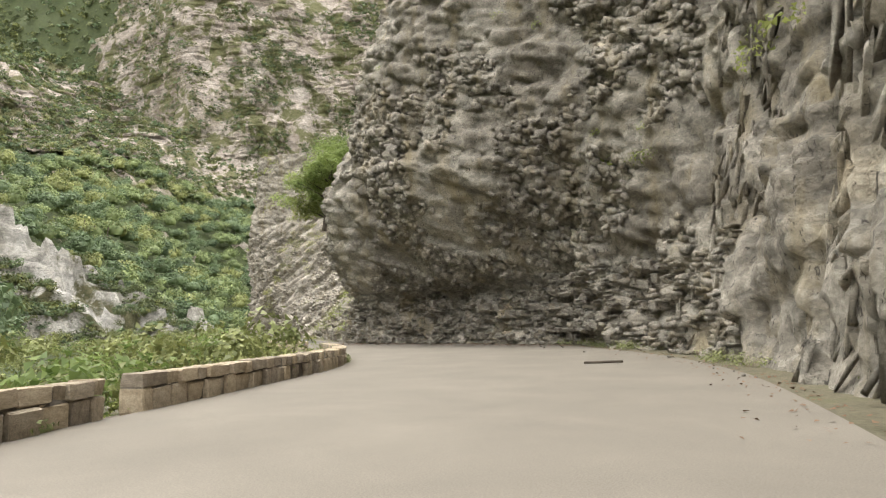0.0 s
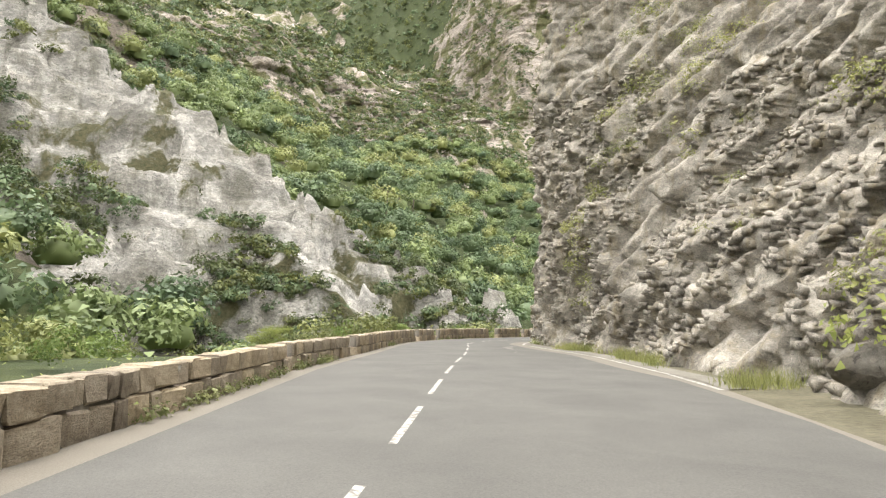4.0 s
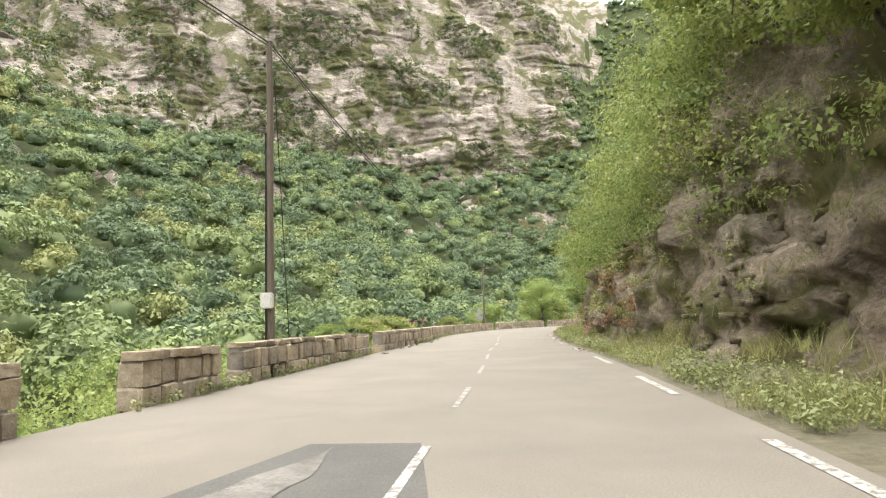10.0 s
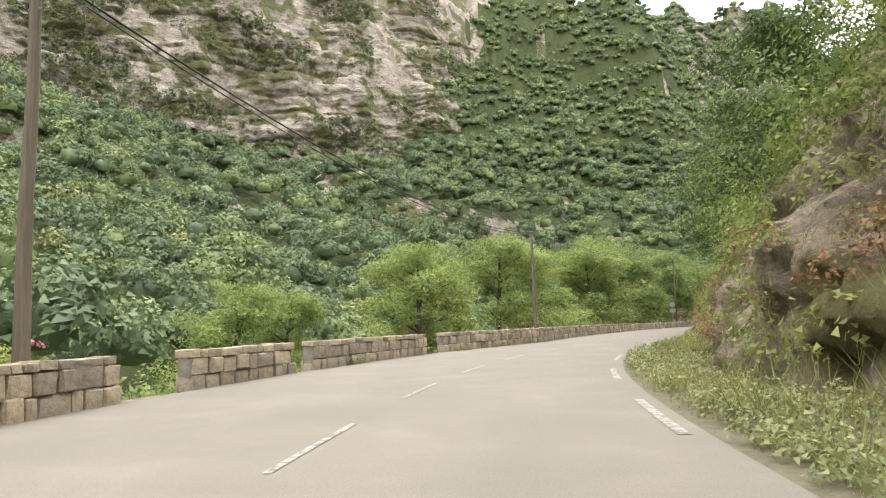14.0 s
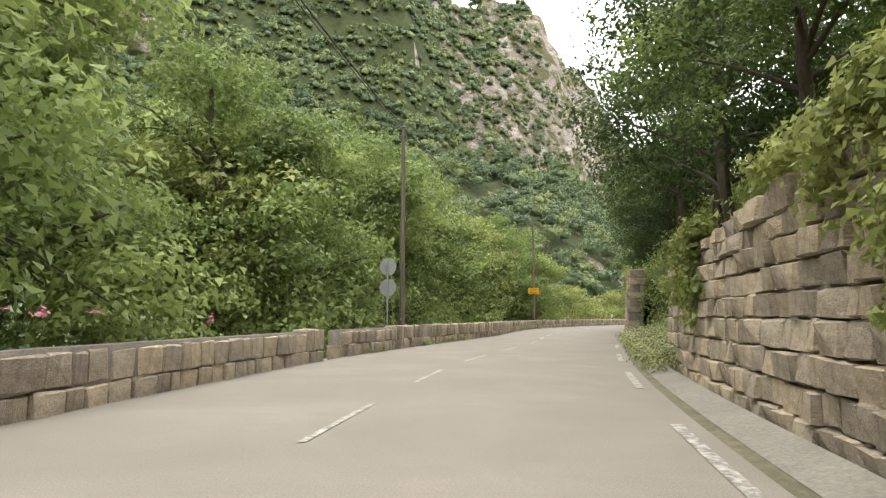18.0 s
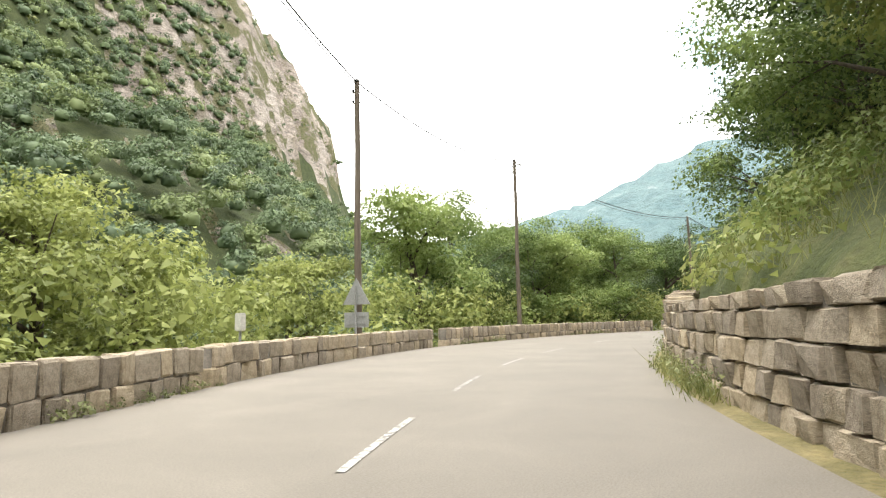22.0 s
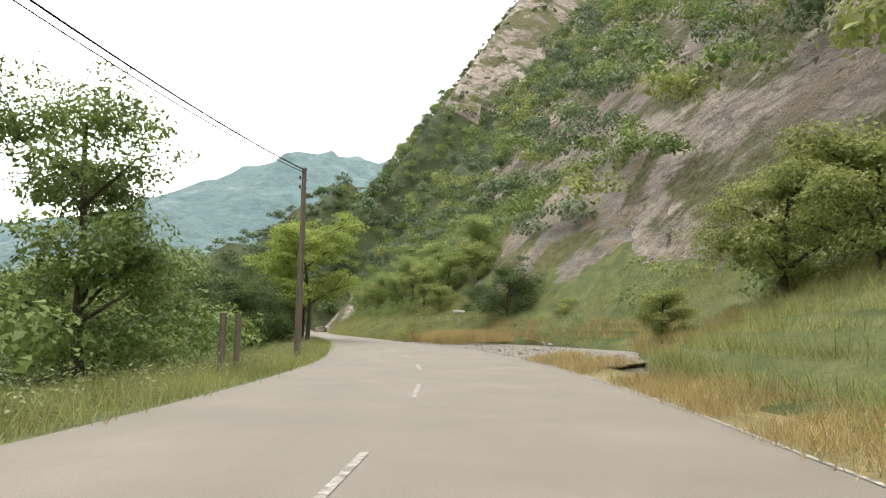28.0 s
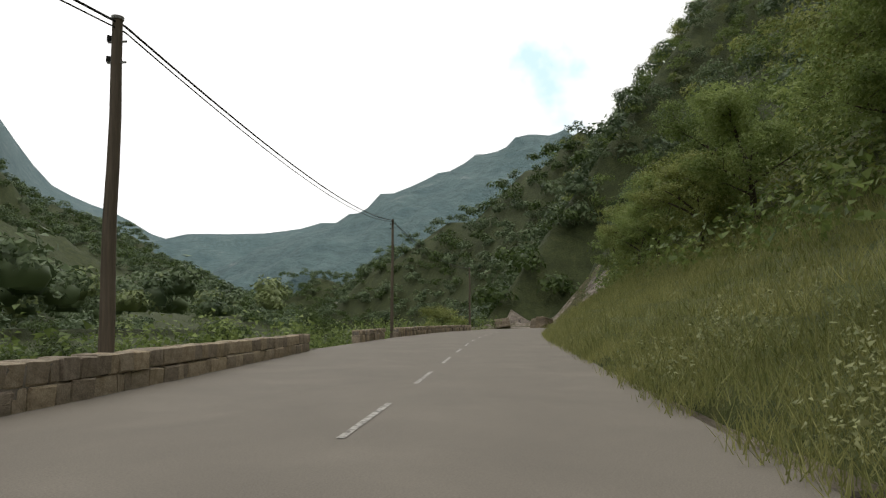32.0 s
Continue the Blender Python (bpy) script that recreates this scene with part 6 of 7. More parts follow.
def ivy():
    rng = np.random.default_rng(33)
    for a, b, off, lo, hi, n, mat, lb in ((262, 288, 0.66, 0.5, 3.1, 4200, M_LEAF2, "ivy and creepers hanging over the wall"), (326, 346, 0.3, 0.8, 2.2, 200, M_LEAF2, "creepers over the low part of the wall"),
                                          (306, 326, 0.26, 2.4, 3.6, 160, M_LEAF2, "creepers along the top of the wall")):
        s = rng.uniform(a, b, n)
        z = rng.uniform(lo, hi, n)
        z = np.minimum(z, retain_height(s) + 0.15)
        ok = fbm(s / 1.6, z / 1.2, octaves=3, k=91) > (0.35 if b == 288 else 0.25) - (0.95 if b == 288 else 0.5) * (z - lo) / (hi - lo)
        p = place(s, right(s) + off + 0.06 * z, z)[ok]
        v, f = leaf_cloud(p, rng.uniform(0.1, 0.3, len(p)), 40, 0.085, rng, 1.1, 0.2)
        tagged(new("ivy", mesh_from("ivy", v, f, mat)), lb, "ivy", kind="stuff")


ivy()


# ---- road markings ----
def dash(kind, label, s0, s1, off, width, z=0.008, mat=None):
    s = np.linspace(s0, s1, 7)
    o = off(s)
    rows = [place(s, o - width / 2, z), place(s, o + width / 2, z)]
    v = np.stack(rows, 1).reshape(-1, 3)
    ob = new(kind, mesh_from(kind, v, grid_faces(len(s), 2)[:, ::-1], mat or M_PAINT))
    return tagged(ob, label, "road marking", "road markings", "structure")


def centre(s):
    return interp(s, ((60, -1.0), (90, -0.95), (95, -1.4), (100, -1.35), (106, -1.1), (112, -1.35), (125, -1.5), (146, -1.0), (168, -1.1), (176, -0.85), (198, -1.85), (214, -2.4), (231, -3.0), (250, -2.2),
                     (275, -2.15), (288, -2.1), (300, -1.15), (329, -1.55), (352, -1.5), (366, -1.8), (375, -2.3), (393, -1.1), (410, -1.55), (452, -0.9), (480, -1.1), (500, -1.5), (530, -1.7), (543, -1.9), (600, -2.0)))


def markings():
    s = 55.0
    while s < 118:
        dash("centre_dash", "white broken centre line, worn", s, s + 2.8, centre, 0.085)
        s += 4.4
    while s < 590:
        dash("centre_dash", "faded white centre line dash", s, s + 2.6, centre, 0.085, mat=M_PAINT if s < 150 or 300 < s < 350 or s > 500 else M_FADED)
        s += 5.25 if s < 360 or s > 490 else 7.5
    dash("edge_line", "solid white edge line below the rock", 70, 93, lambda q: right(q) - 0.12, 0.12)
    dash("edge_line", "solid white edge line round the nose", 94, 103, lambda q: right(q) - 0.25, 0.13)
    s = 121.0
    while s < 300:
        dash("edge_dash", "white broken edge line", s, s + 3.0, lambda q: right(q) - 0.25, 0.13, mat=M_FADED if s > 165 else M_PAINT)
        s += 6.5
    for a, b in ((441, 470), (470, 493)):
        dash("edge_line", "thin worn edge line", a, b, lambda q: right(q) + 0.0, 0.07, mat=M_FADED)


markings()


def stain(s0, s1, off, width, seed, label, mat, z=0.009):
    """An uneven pale patch laid on the asphalt: wear, or glare painted as a strip."""
    s = np.arange(s0, s1, 0.2)
    w = width * np.clip(0.45 + 0.6 * fbm(s / 1.7, 0 * s + seed, octaves=3, k=seed), 0.02, 1.2) * np.clip(np.minimum(s - s0, s1 - s) / 1.5, 0, 1)
    c = off(s) + 0.35 * vnoise(s / 2.3, 0 * s, 0.0, seed)
    v = np.stack([place(s, c - w, z), place(s, c + w, z)], 1).reshape(-1, 3)
    tagged(new("stain", mesh_from("stain", v, grid_faces(len(s), 2)[:, ::-1], mat)), label, "stain", "worn patches", "structure")


M_WORN_GLARE = material("worn_and_glare_pale_asphalt", ((0.35, (0.11, 0.105, 0.098)), (0.7, (0.24, 0.228, 0.208))), 2.2, bump=0.3, bump_scale=30, dist=0.006)
# glare on the road painted as three pale strips; the fourth patch is wear
stain(110, 123, lambda q: -3.2 + 0 * q, 0.3, 5, "pale strip of painted glare on dark asphalt", M_WORN_GLARE)
stain(117, 142, lambda q: -2.9 + 0.03 * (q - 117), 0.4, 9, "pale strip of painted glare on dark asphalt", M_WORN_GLARE, 0.010)
stain(130, 150, lambda q: -2.0 + 0 * q, 0.5, 11, "pale strip of painted glare on dark asphalt", M_WORN_GLARE, 0.011)
stain(84, 92, lambda q: 0.9 + 0 * q, 0.4, 13, "pale worn patch on dark asphalt", M_WORN_GLARE)
M_DEBRIS = material("brown_leaf_litter", ((0.35, (0.13, 0.08, 0.05)), (0.6, (0.24, 0.15, 0.1)), (0.75, (0.3, 0.22, 0.16))), 6.0, bump=0.9, bump_scale=22, dist=0.03)


def litter():
    """Fallen leaves and bits of bark, each lying flat."""
    rng = np.random.default_rng(55)
    for s0, s1, reach, n, lb in ((28, 47, 2.2, 1500, "fallen brown leaves and grit at the road edge"), (6, 28, 0.9, 350, "fallen brown leaves at the road edge"), (165, 205, 0.6, 700, "fallen brown leaves along the verge"),
                                 (300, 345, 0.6, 600, "fallen brown leaves below the wall"), (388, 425, 0.8, 600, "fallen brown leaves below the wall")):
        s = rng.uniform(s0, s1, n)
        o = right(s) + 0.3 - np.abs(rng.normal(size=n)) * reach * 0.6
        nrm = np.array([0, 0, 1.0]) + rng.normal(size=(n, 3)) * 0.25
        v, f = kites(place(s, o, 0.02), nrm, rng.uniform(0.04, 0.11, n), rng, 0.4)
        tagged(new("leaf_litter", mesh_from("leaf_litter", v, f, M_DEBRIS)), lb, "leaf litter", kind="stuff")


litter()

# ---- poles, wires and signs ----
def box_mesh(name, size, mat, bevel=0.01, seg=2):
    bm = bmesh.new()
    bmesh.ops.create_cube(bm, size=1.0, matrix=Matrix.Diagonal((*size, 1)))
    if bevel:
        bmesh.ops.bevel(bm, geom=bm.edges[:], offset=bevel, segments=seg, affect="EDGES")
    me = bpy.data.meshes.new(name)
    bm.to_mesh(me)
    bm.free()
    me.materials.append(mat)
    return me


def disc_mesh(name, radius, depth, mat, sides=40):
    bm = bmesh.new()
    bmesh.ops.create_cone(bm, segments=sides, radius1=radius, radius2=radius, depth=depth, cap_ends=True)
    if sides == 3:
        tip = max(bm.verts, key=lambda w: w.co.y if abs(w.co.x) < 0.01 else w.co.x if abs(w.co.y) < 0.01 else -9).co
        bmesh.ops.rotate(bm, verts=bm.verts[:], matrix=Matrix.Rotation(math.pi - math.atan2(tip.y, tip.x), 3, "Z"))
    me = bpy.data.meshes.new(name)
    bm.to_mesh(me)
    bm.free()
    me.materials.append(mat)
    return me


def rod(name, a, b, r, mat, parent, sides=8):
    v, f = tube([a, ((a[0] + b[0]) / 2, (a[1] + b[1]) / 2, (a[2] + b[2]) / 2), b], r, r, sides)
    return piece(name, mesh_from(name, v, f, mat, True), parent)


def plain(name, col, rough=0.5, metal=0.0):
    return material(name, ((0.3, tuple(c * 0.85 for c in col)), (0.7, col)), 3.0, rough=rough, bump=0.08, bump_scale=25, dist=0.003)


M_METAL = plain("galvanised_steel", (0.3, 0.31, 0.31), 0.45)
M_PANEL = plain("white_plastic_box", (0.62, 0.62, 0.58), 0.5)
M_YELLOW = plain("yellow_sign_paint", (0.75, 0.42, 0.02), 0.5)
M_BLACK = plain("black_cable", (0.015, 0.015, 0.015), 0.6)
M_PINK = leaf_material("pink_valerian_flowers", (0.4, 0.12, 0.17), (0.62, 0.28, 0.32), 0.4)


def pole(s, off, h, label, lean=0.0, arm=False):
    p = place(np.array([s]), off, -0.5)[0]
    _, d = spine(np.array([s]))
    ob = thing("utility_pole", label, "utility pole", "utility poles along the road", at=tuple(p))
    ob.rotation_euler = (0, lean, math.atan2(d[0, 1], d[0, 0]))
    pts = [(0.012 * math.sin(k * 1.3), 0.009 * math.cos(k * 1.7), k * (h + 0.5) / 8) for k in range(9)]
    piece("pole", mesh_from("pole", *tube(pts, 0.13, 0.08, 12), M_WOOD, True), ob)
    piece("cap", disc_mesh("cap", 0.1, 0.05, M_METAL, 12), ob).location = (pts[-1][0], pts[-1][1], h + 0.5)
    for k in range(2):
        z = h + 0.1 - 0.35 * k
        rod("bracket", (0, -0.16, z), (0, 0.16, z), 0.02, M_METAL, ob)
        piece("insulator", disc_mesh("insulator", 0.035, 0.1, M_BLACK, 10), ob).location = (0, 0.15, z + 0.06)
    if arm:
        rod("crossarm", (0, 0, h + 0.2), (0, -0.75, h + 0.18), 0.03, M_METAL, ob)
        rod("crossarm_brace", (0, 0, h - 0.1), (0, -0.45, h + 0.16), 0.018, M_METAL, ob)
    return ob, (Vector(p) + Vector((0, 0, h + 0.45)))


POLES = [(160.7, -6.8, 9.2, 0.0), (213.6, -7.9, 7.2, 0.0), (247, -7.0, 7.2, 0.0), (299.5, -6.7, 9.5, 0.0), (331.2, -6.2, 9.8, 0.0), (360.4, -7.1, 9.0, 0.0), (375.0, -8.0, 9.9, 0.0),
         (395.8, -6.6, 8.9, -0.03), (434, -7.5, 7.0, 0.0), (465.5, -5.15, 7.0, 0.0), (494.1, -6.3, 5.6, 0.0), (530.4, -6.5, 6.1, -0.03), (566.9, -8.9, 8.4, 0.0), (588, -8.0, 6.5, 0.0)]
TOPS = []
for k, (s, off, h, lean) in enumerate(POLES):
    ob, top = pole(s, off, h, "weathered grey wooden utility pole behind the wall" if k != 0 else "tall wooden utility pole with a pale junction box", lean, k in (1, 6))
    TOPS.append(top)
    if k == 0:
        b = piece("junction_box", box_mesh("junction_box", (0.2, 0.32, 0.42), M_PANEL, 0.03), ob, "pale plastic junction box")
        b.location = (-0.22, 0, 2.35)
        rod("stay_wire", (0.1, -0.1, 8.6), (0.9, -0.25, 0.6), 0.012, M_BLACK, ob)
        rod("conduit", (-0.15, 0.06, 0.4), (-0.15, 0.06, 7.0), 0.022, M_BLACK, ob)
    if k == 4:
        sg = piece("sign_panel", box_mesh("sign_panel", (0.03, 1.05, 0.56), M_YELLOW, 0.012), ob, "yellow rectangular notice with dark writing")
        sg.location = (-0.2, -0.05, 3.9)
        sg.rotation_euler = (0, 0, -0.15)
        for q, (w, z) in enumerate(((0.78, 0.14), (0.6, 0.0), (0.7, -0.14))):
            bar = piece("line_of_writing", box_mesh("line_of_writing", (0.004, w, 0.035), M_BLACK, 0), sg)
            bar.location = (-0.019, 0.02 * q, z)


def wire(a, b, sag, r, dz=0.0):
    pts = [a.lerp(b, u) - Vector((0, 0, dz + sag * 4 * u * (1 - u))) for u in np.linspace(0, 1, 22)]
    me = mesh_from("wire", *tube([tuple(p) for p in pts], r, r, 5), M_BLACK, True)
    tagged(new("overhead_wire", me), "black sagging telephone wire between wooden poles", "wire", "overhead wires")


FAR_BACK = Vector(tuple(place(np.array([118.0]), -26, 17.0)[0]))
chain = [FAR_BACK] + TOPS
for k, (a, b) in enumerate(zip(chain, chain[1:])):
    wire(a, b, 0.7 + 0.2 * (k % 3), 0.022)
    wire(a, b, 0.78 + 0.2 * (k % 3), 0.014, 0.1)


def road_sign(s, off, label, shapes, h, turn=0.0):
    """A post with plates that show their grey backs; shapes: (kind, size, height)."""
    p = place(np.array([s]), off, -0.2)[0]
    _, d = spine(np.array([s]))
    ob = thing("road_sign", label, "road sign", at=tuple(p))
    ob.rotation_euler = (0, 0, math.atan2(d[0, 1], d[0, 0]) + turn)
    rod("post", (0, 0, 0), (0, 0, h + 0.2), 0.035, M_METAL, ob)
    for kind, size, z in shapes:
        if kind == "round":
            q = piece("plate", disc_mesh("plate", size / 2, 0.025, M_METAL), ob)
            q.rotation_euler = (0, math.pi / 2, 0)
        elif kind == "triangle":
            q = piece("plate", disc_mesh("plate", size * 0.58, 0.025, M_METAL, 3), ob)
            q.rotation_euler = (0, math.pi / 2, 0)
        else:
            q = piece("plate", box_mesh("plate", (0.025, size, size * 0.55), M_METAL, 0.008), ob)
        q.location = (0.06, 0, z + 0.2)
        for w in (-0.12, 0.12):
            if kind != "triangle" or w < 0:
                piece("rail", box_mesh("rail", (0.03, size * (0.8 if kind != "triangle" else 0.5), 0.035), M_METAL, 0.004), q).location = (-0.02, 0, w) if kind == "panel" else (0, 0, 0)
    return ob


road_sign(296.2, -6.3, "two round traffic signs seen from the back", (("round", 0.66, 3.0), ("round", 0.66, 2.2)), 3.3)
road_sign(212.3, -8.0, "triangular road sign with a panel, back view", (("triangle", 0.85, 2.05), ("panel", 0.7, 1.4)), 2.3)
road_sign(360.0, -6.95, "triangular road sign with a panel, back view", (("triangle", 0.95, 1.9), ("panel", 0.85, 1.15)), 2.2)
ds = thing("direction_sign", "small white arrow-shaped direction board on a post", "road sign", at=tuple(place(np.array([496.9]), 7.2, -0.2)[0]))
_, dd = spine(np.array([496.9]))
ds.rotation_euler = (0, 0, math.atan2(dd[0, 1], dd[0, 0]))
rod("post", (0, 0, 0), (0, 0, 3.0), 0.035, M_METAL, ds)
arrow = piece("board", mesh_from("board", np.array([(x, y, z) for x in (-0.06, -0.035) for y, z in ((0.55, -0.14), (-0.45, -0.14), (-0.65, 0.0), (-0.45, 0.14), (0.55, 0.14))]),
                                 np.array([(0, 1, 2), (0, 2, 4), (2, 3, 4), (5, 7, 6), (5, 9, 7), (7, 9, 8)] + [q for k in range(5) for q in ((k, k + 5, (k + 1) % 5), ((k + 1) % 5, k + 5, (k + 1) % 5 + 5))]), M_PANEL), ds)
arrow.location = (0, 0, 2.85)
for w, z in ((0.7, 0.045), (0.5, -0.055)):
    piece("line_of_writing", box_mesh("line_of_writing", (0.004, w, 0.035), M_BLACK, 0), arrow).location = (-0.064, 0.08, z)
nb = thing("notice_box", "small white metal notice box on a post", "notice box", at=tuple(place(np.array([354.6]), -6.9, -0.2)[0]))
rod("post", (0, 0, 0), (0, 0, 1.5), 0.03, M_METAL, nb)
piece("panel", box_mesh("panel", (0.12, 0.3, 0.4), M_PANEL, 0.02), nb).location = (0, 0, 1.35)

# three old poles on the wooded slope
for k, (x, y, lean) in enumerate(((-94.7, 62.4, 0.1), (-95.0, 67.5, -0.04), (-95.2, 71.4, 0.12))):
    z = float(ground_height(np.array([x]), np.array([y]))[0])
    q = thing("mast", "thin pale wooden mast among the trees", "mast", "masts on the slope", at=(x, y, z - 1))
    rod("shaft", (0, 0, 0), (0, 0, 11.0), 0.14, M_WOOD, q)
    rod("crossbar", (-0.6, 0, 10.4), (0.6, 0, 10.4), 0.05, M_WOOD, q)
    q.rotation_euler = (0, lean, 0)

# ---- loose stones, rubble and small things ----
ROCKS = [stone_mesh(90 + k) for k in range(6)]
for me in ROCKS:
    me.materials.clear()
    me.materials.append(M_GRAVEL)
rrng = random.Random(31)


def loose(s, off, size, z=0.0, label="loose grey stone lying on the road edge", name="loose_stone"):
    p = place(np.array([s]), off, z)[0]
    ob = new(name, ROCKS[rrng.randrange(6)])
    ob.matrix_basis = Matrix.LocRotScale(Vector(p) + Vector((0, 0, size * 0.3)), Euler([rrng.uniform(-0.6, 0.6) for _ in range(2)] + [rrng.uniform(0, 6)]),
                                         Vector([size * rrng.uniform(0.7, 1.3), size * rrng.uniform(0.6, 1.1), size * rrng.uniform(0.45, 0.8)]))
    return tagged(ob, label, "stone", "loose stones")


for k in range(26):
    s = rrng.uniform(12, 60)
    loose(s, float(right(np.array([s]))[0]) - rrng.uniform(0.1, 1.8) ** 1.3, rrng.uniform(0.03, 0.11))
for k in range(22):
    s = rrng.uniform(165, 186)
    loose(s, float(left(np.array([s]))[0]) + rrng.uniform(0.1, 0.6), rrng.uniform(0.04, 0.12))
for k in range(6):
    s = rrng.uniform(176, 184)
    loose(s, rrng.uniform(-1.2, 1.0), rrng.uniform(0.02, 0.04))
for k in range(40):
    s = rrng.uniform(466, 492)
    loose(s, float(right(np.array([s]))[0]) + rrng.uniform(0.6, 6.0), rrng.uniform(0.05, 0.16), 0.02, "grey stone on the gravel lay-by")
for k in range(22):
    loose(rrng.gauss(488, 3.2), float(right(np.array([488.0]))[0]) + rrng.gauss(8.6, 0.5), rrng.uniform(0.12, 0.32), rrng.uniform(0, 0.12), "rubble stone of the heap behind the lay-by", "rubble_stone")
for k in range(8):
    loose(rrng.uniform(68, 132), rrng.uniform(-30, -20), rrng.uniform(2.0, 5.0), -6, "white boulder by the stream", "boulder").data = STONES[k]


def pebbles():
    """Loose chippings over the lay-by."""
    rng = np.random.default_rng(91)
    n = 6000
    sp = rng.uniform(463, 495, n)
    op = right(sp) + rng.uniform(0, 1, n) ** 1.2 * interp(sp, ((463, 1.6), (470, 8.6), (488, 10.8), (495, 3.0)))
    c = place(sp, op, 0.035)
    cube = np.array([(1, 0, 0), (-1, 0, 0), (0, 1, 0), (0, -1, 0), (0, 0, 1), (0, 0, -1)], float)
    tri = np.array([(0, 2, 4), (2, 1, 4), (1, 3, 4), (3, 0, 4), (2, 0, 5), (1, 2, 5), (3, 1, 5), (0, 3, 5)])
    size = rng.uniform(0.012, 0.03, n) * rng.choice((1, 1, 1, 1, 2.0), n)
    v = c[:, None] + cube[None] * size[:, None, None] * rng.uniform(0.6, 1.3, (n, 6, 1)) * np.array([1, 1, 0.6]) + rng.normal(size=(n, 6, 3)) * size[:, None, None] * 0.2
    f = (np.arange(n)[:, None, None] * 6 + tri[None]).reshape(-1, 3)
    tagged(new("gravel_stones", mesh_from("gravel_stones", v.reshape(-1, 3), f, M_CHIP)), "loose grey chippings on the lay-by", "gravel", kind="stuff")


M_CHIP = material("grey_stone_chippings", ((0.3, (0.2, 0.19, 0.172)), (0.7, (0.36, 0.34, 0.31))), 3.0, bump=0.3, bump_scale=20, dist=0.01, island=0.5)
pebbles()
st = thing("branch", "fallen dark branch lying on the asphalt", "branch", at=tuple(place(np.array([17.0]), 3.0, 0.03)[0]))
rod("stick", (-0.5, 0, 0), (0.5, 0.15, 0.02), 0.035, M_BARK, st)
for s in (449.5, 451.2):
    pt = thing("fence_post", "short weathered wooden post in the verge grass", "post", at=tuple(place(np.array([s + 10]), -6.35, -0.4)[0]))
    rod("shaft", (0, 0, 0), (0, 0, 1.9), 0.09, M_WOOD, pt)


def flowers():
    rng = np.random.default_rng(77)
    s = np.concatenate([rng.uniform(172, 215, 60), rng.uniform(262, 285, 20), rng.uniform(228, 255, 30)])
    side = rng.uniform(0, 1, len(s)) < 0.7
    o = np.where(side, right(s) + rng.uniform(0.8, 2.6, len(s)), left(s) - rng.uniform(0.5, 0.8, len(s)))
    z = np.where(side, rng.uniform(0.4, 1.6, len(s)), rng.uniform(0.9, 1.3, len(s)))
    v, f = leaf_cloud(place(s, o, z), rng.uniform(0.06, 0.14, len(s)), 20, 0.06, rng)
    tagged(new("flowers", mesh_from("flowers", v, f, M_PINK)), "pink valerian flower heads among the weeds", "flowers", kind="stuff")


flowers()

# rocks at the next bend, and the village far down the valley
ROCK_END = place(np.array([606.0]), 2.0, 0.0)[0]
for k, (dx, dy, sc, h) in enumerate(((0, 9, 2.2, 1.5), (4, 11, 2.6, 1.4), (-4, 13, 2, 1.2))):
    ob = new("rock_outcrop", STONES[k + 3])
    ob.matrix_basis = Matrix.LocRotScale(Vector(ROCK_END) + Vector((dx, dy, h * 0.3)), Euler((0.2 * k, 0.15, k * 1.1)), Vector((sc, sc * 0.7, h)))
    ob.data = ob.data.copy()
    ob.data.materials.clear()
    ob.data.materials.append(M_BANK)
    tagged(ob, "brown rock outcrop at the next bend", "rock", "rocks at the bend")
M_ROOF = plain("clay_roof_tiles", (0.4, 0.2, 0.13), 0.8)
M_WALLS = plain("cream_house_render", (0.75, 0.72, 0.64), 0.8)
vrng = random.Random(8)
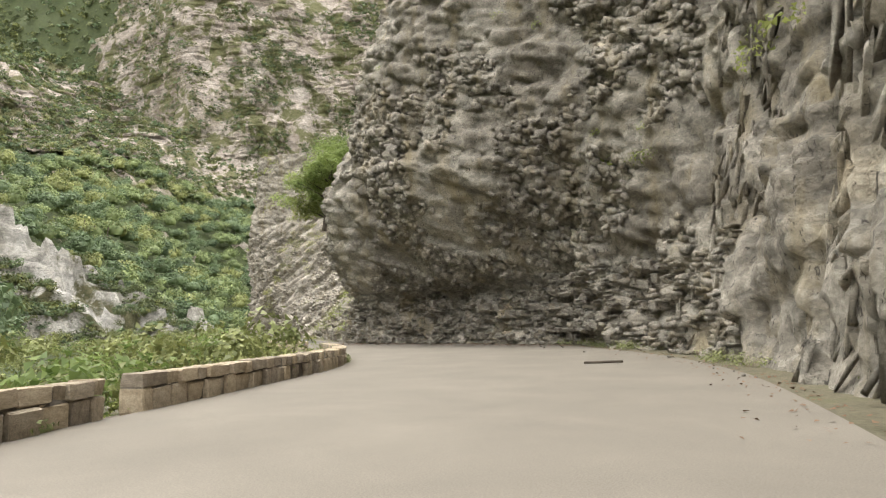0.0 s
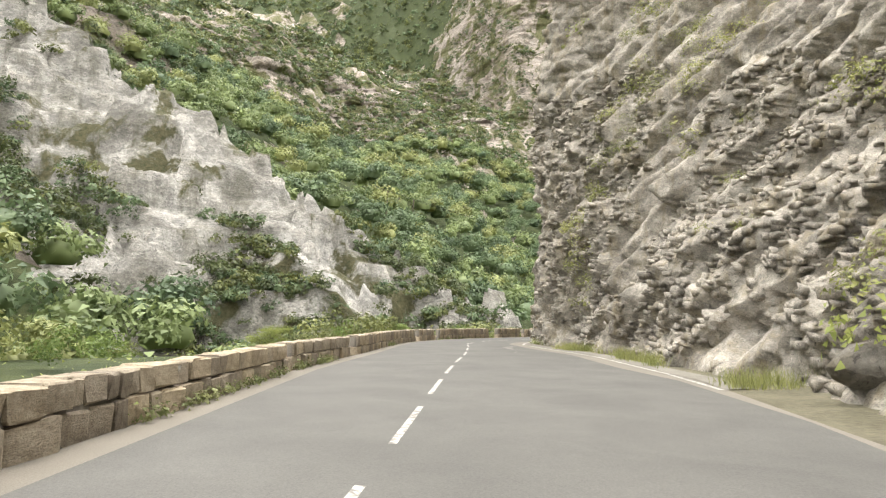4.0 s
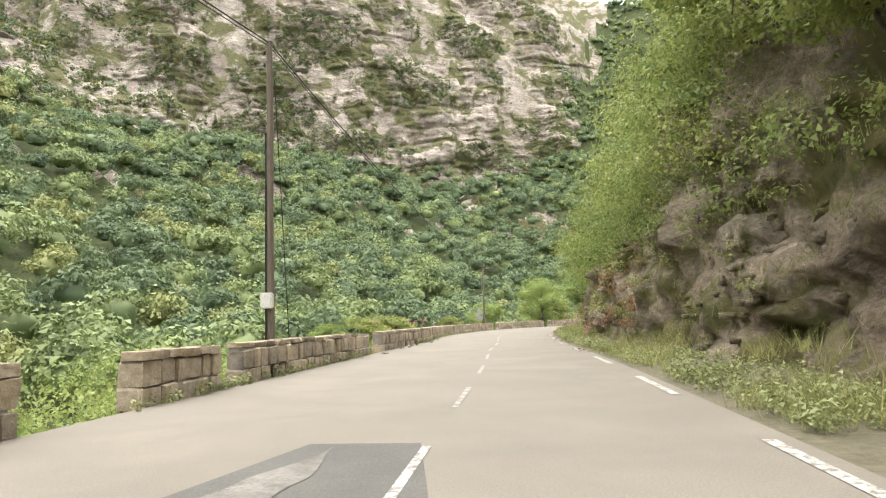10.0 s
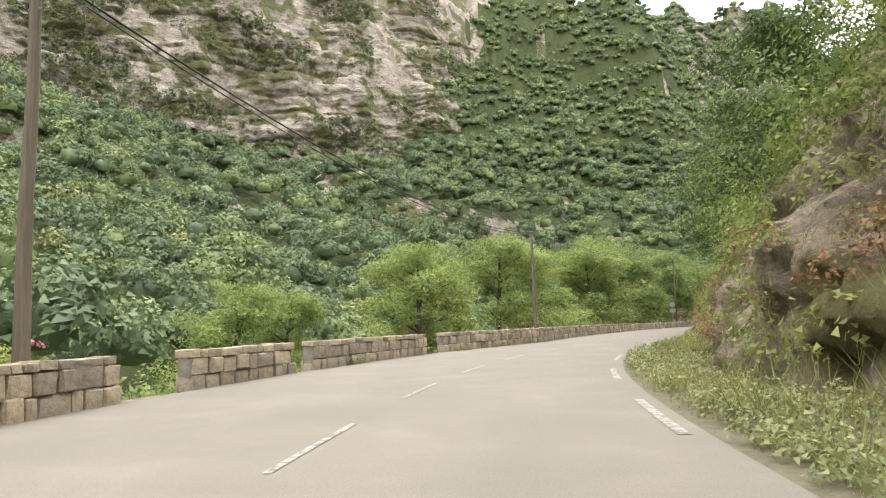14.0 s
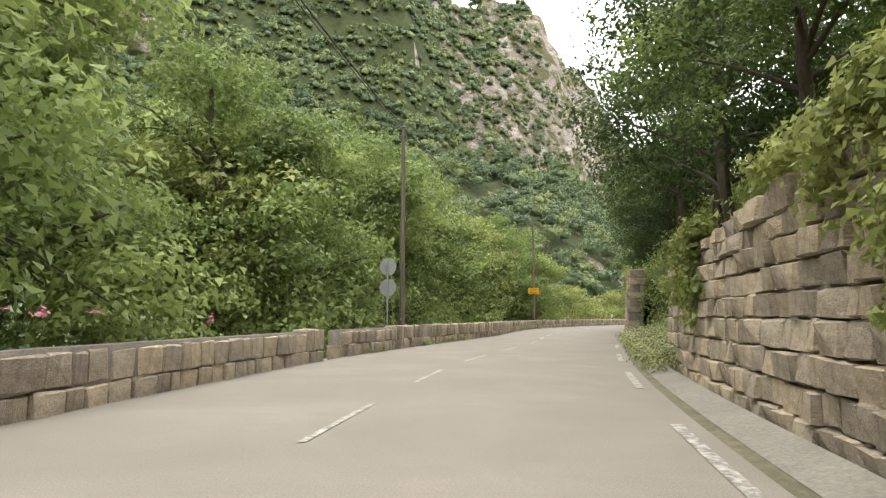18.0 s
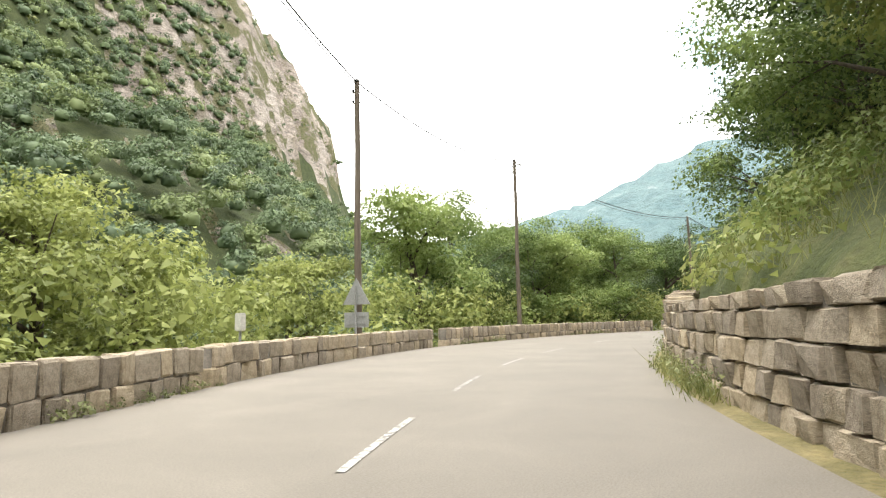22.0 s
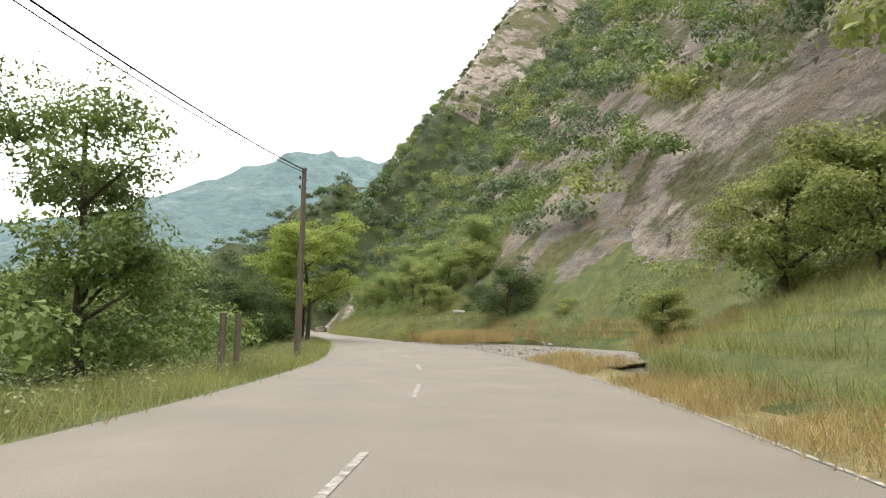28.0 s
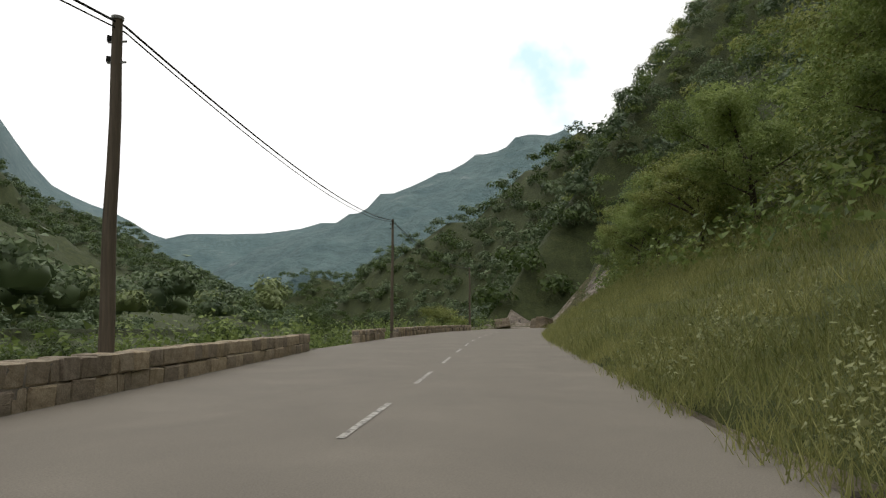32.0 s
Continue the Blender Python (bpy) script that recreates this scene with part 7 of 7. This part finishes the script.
for k in range(60):
    a = radians(vrng.uniform(-53, -44))
    dist = vrng.uniform(620, 1000)
    x, y = 226 - math.sin(a) * dist, 259 + math.cos(a) * dist
    z = float(ground_height(np.array([x]), np.array([y]))[0])
    if z > 22:
        continue
    hs = thing("house", "distant cream house with a tiled roof", "house", "houses of the far village", at=(x, y, z - 1))
    w, dp, h = vrng.uniform(8, 14), vrng.uniform(7, 10), vrng.uniform(6, 9)
    piece("wall", box_mesh("wall", (w, dp, h), M_WALLS, 0), hs).location = (0, 0, h / 2)
    rf = np.array([(-w / 2 - 0.4, -dp / 2 - 0.4, h), (w / 2 + 0.4, -dp / 2 - 0.4, h), (w / 2 + 0.4, dp / 2 + 0.4, h), (-w / 2 - 0.4, dp / 2 + 0.4, h), (-w / 2 - 0.4, 0, h + 2.2), (w / 2 + 0.4, 0, h + 2.2)])
    piece("roof", mesh_from("roof", rf, np.array([[0, 1, 5, 4], [2, 3, 4, 5]]), M_ROOF), hs)
    for q in range(3):
        piece("window", box_mesh("window", (1.0, 0.1, 1.4), M_BLACK, 0), hs).location = (-w / 3 + q * w / 3, -dp / 2 - 0.02, h * 0.6)


# ---- masonry, block by block ----
for k, (a, b) in enumerate(PARAPETS):
    stone_wall("parapet_wall", "low parapet of rough grey-brown stone blocks", a, b, left, lambda s: interp(s, ((-30, 0.6), (45, 0.5), (75, 0.65), (110, 0.78), (125, 0.86), (160, 0.84), (200, 0.8), (240, 0.88), (330, 0.74), (400, 0.72), (540, 0.6), (600, 0.5))), 0.42, -1, 0.39, k, 0.46)
for a, b in ((262, 275), (275, 288)):
    stone_wall("retaining_wall", "retaining wall of rough stone blocks under ivy", a, b, lambda s: right(s) + 0.7, retain_height, 0.7, 1, 0.28, 50, 0.4, batter=0.06)
for a, b in ((304, 318), (318, 340), (340, 362), (362, 390), (390, 414), (414, 438)):
    stone_wall("retaining_wall", "coursed stone retaining wall with dark joints", a, b, lambda s: right(s) + 0.28, retain_height, 0.7, 1, 0.34, 60, 0.5, batter=0.06)
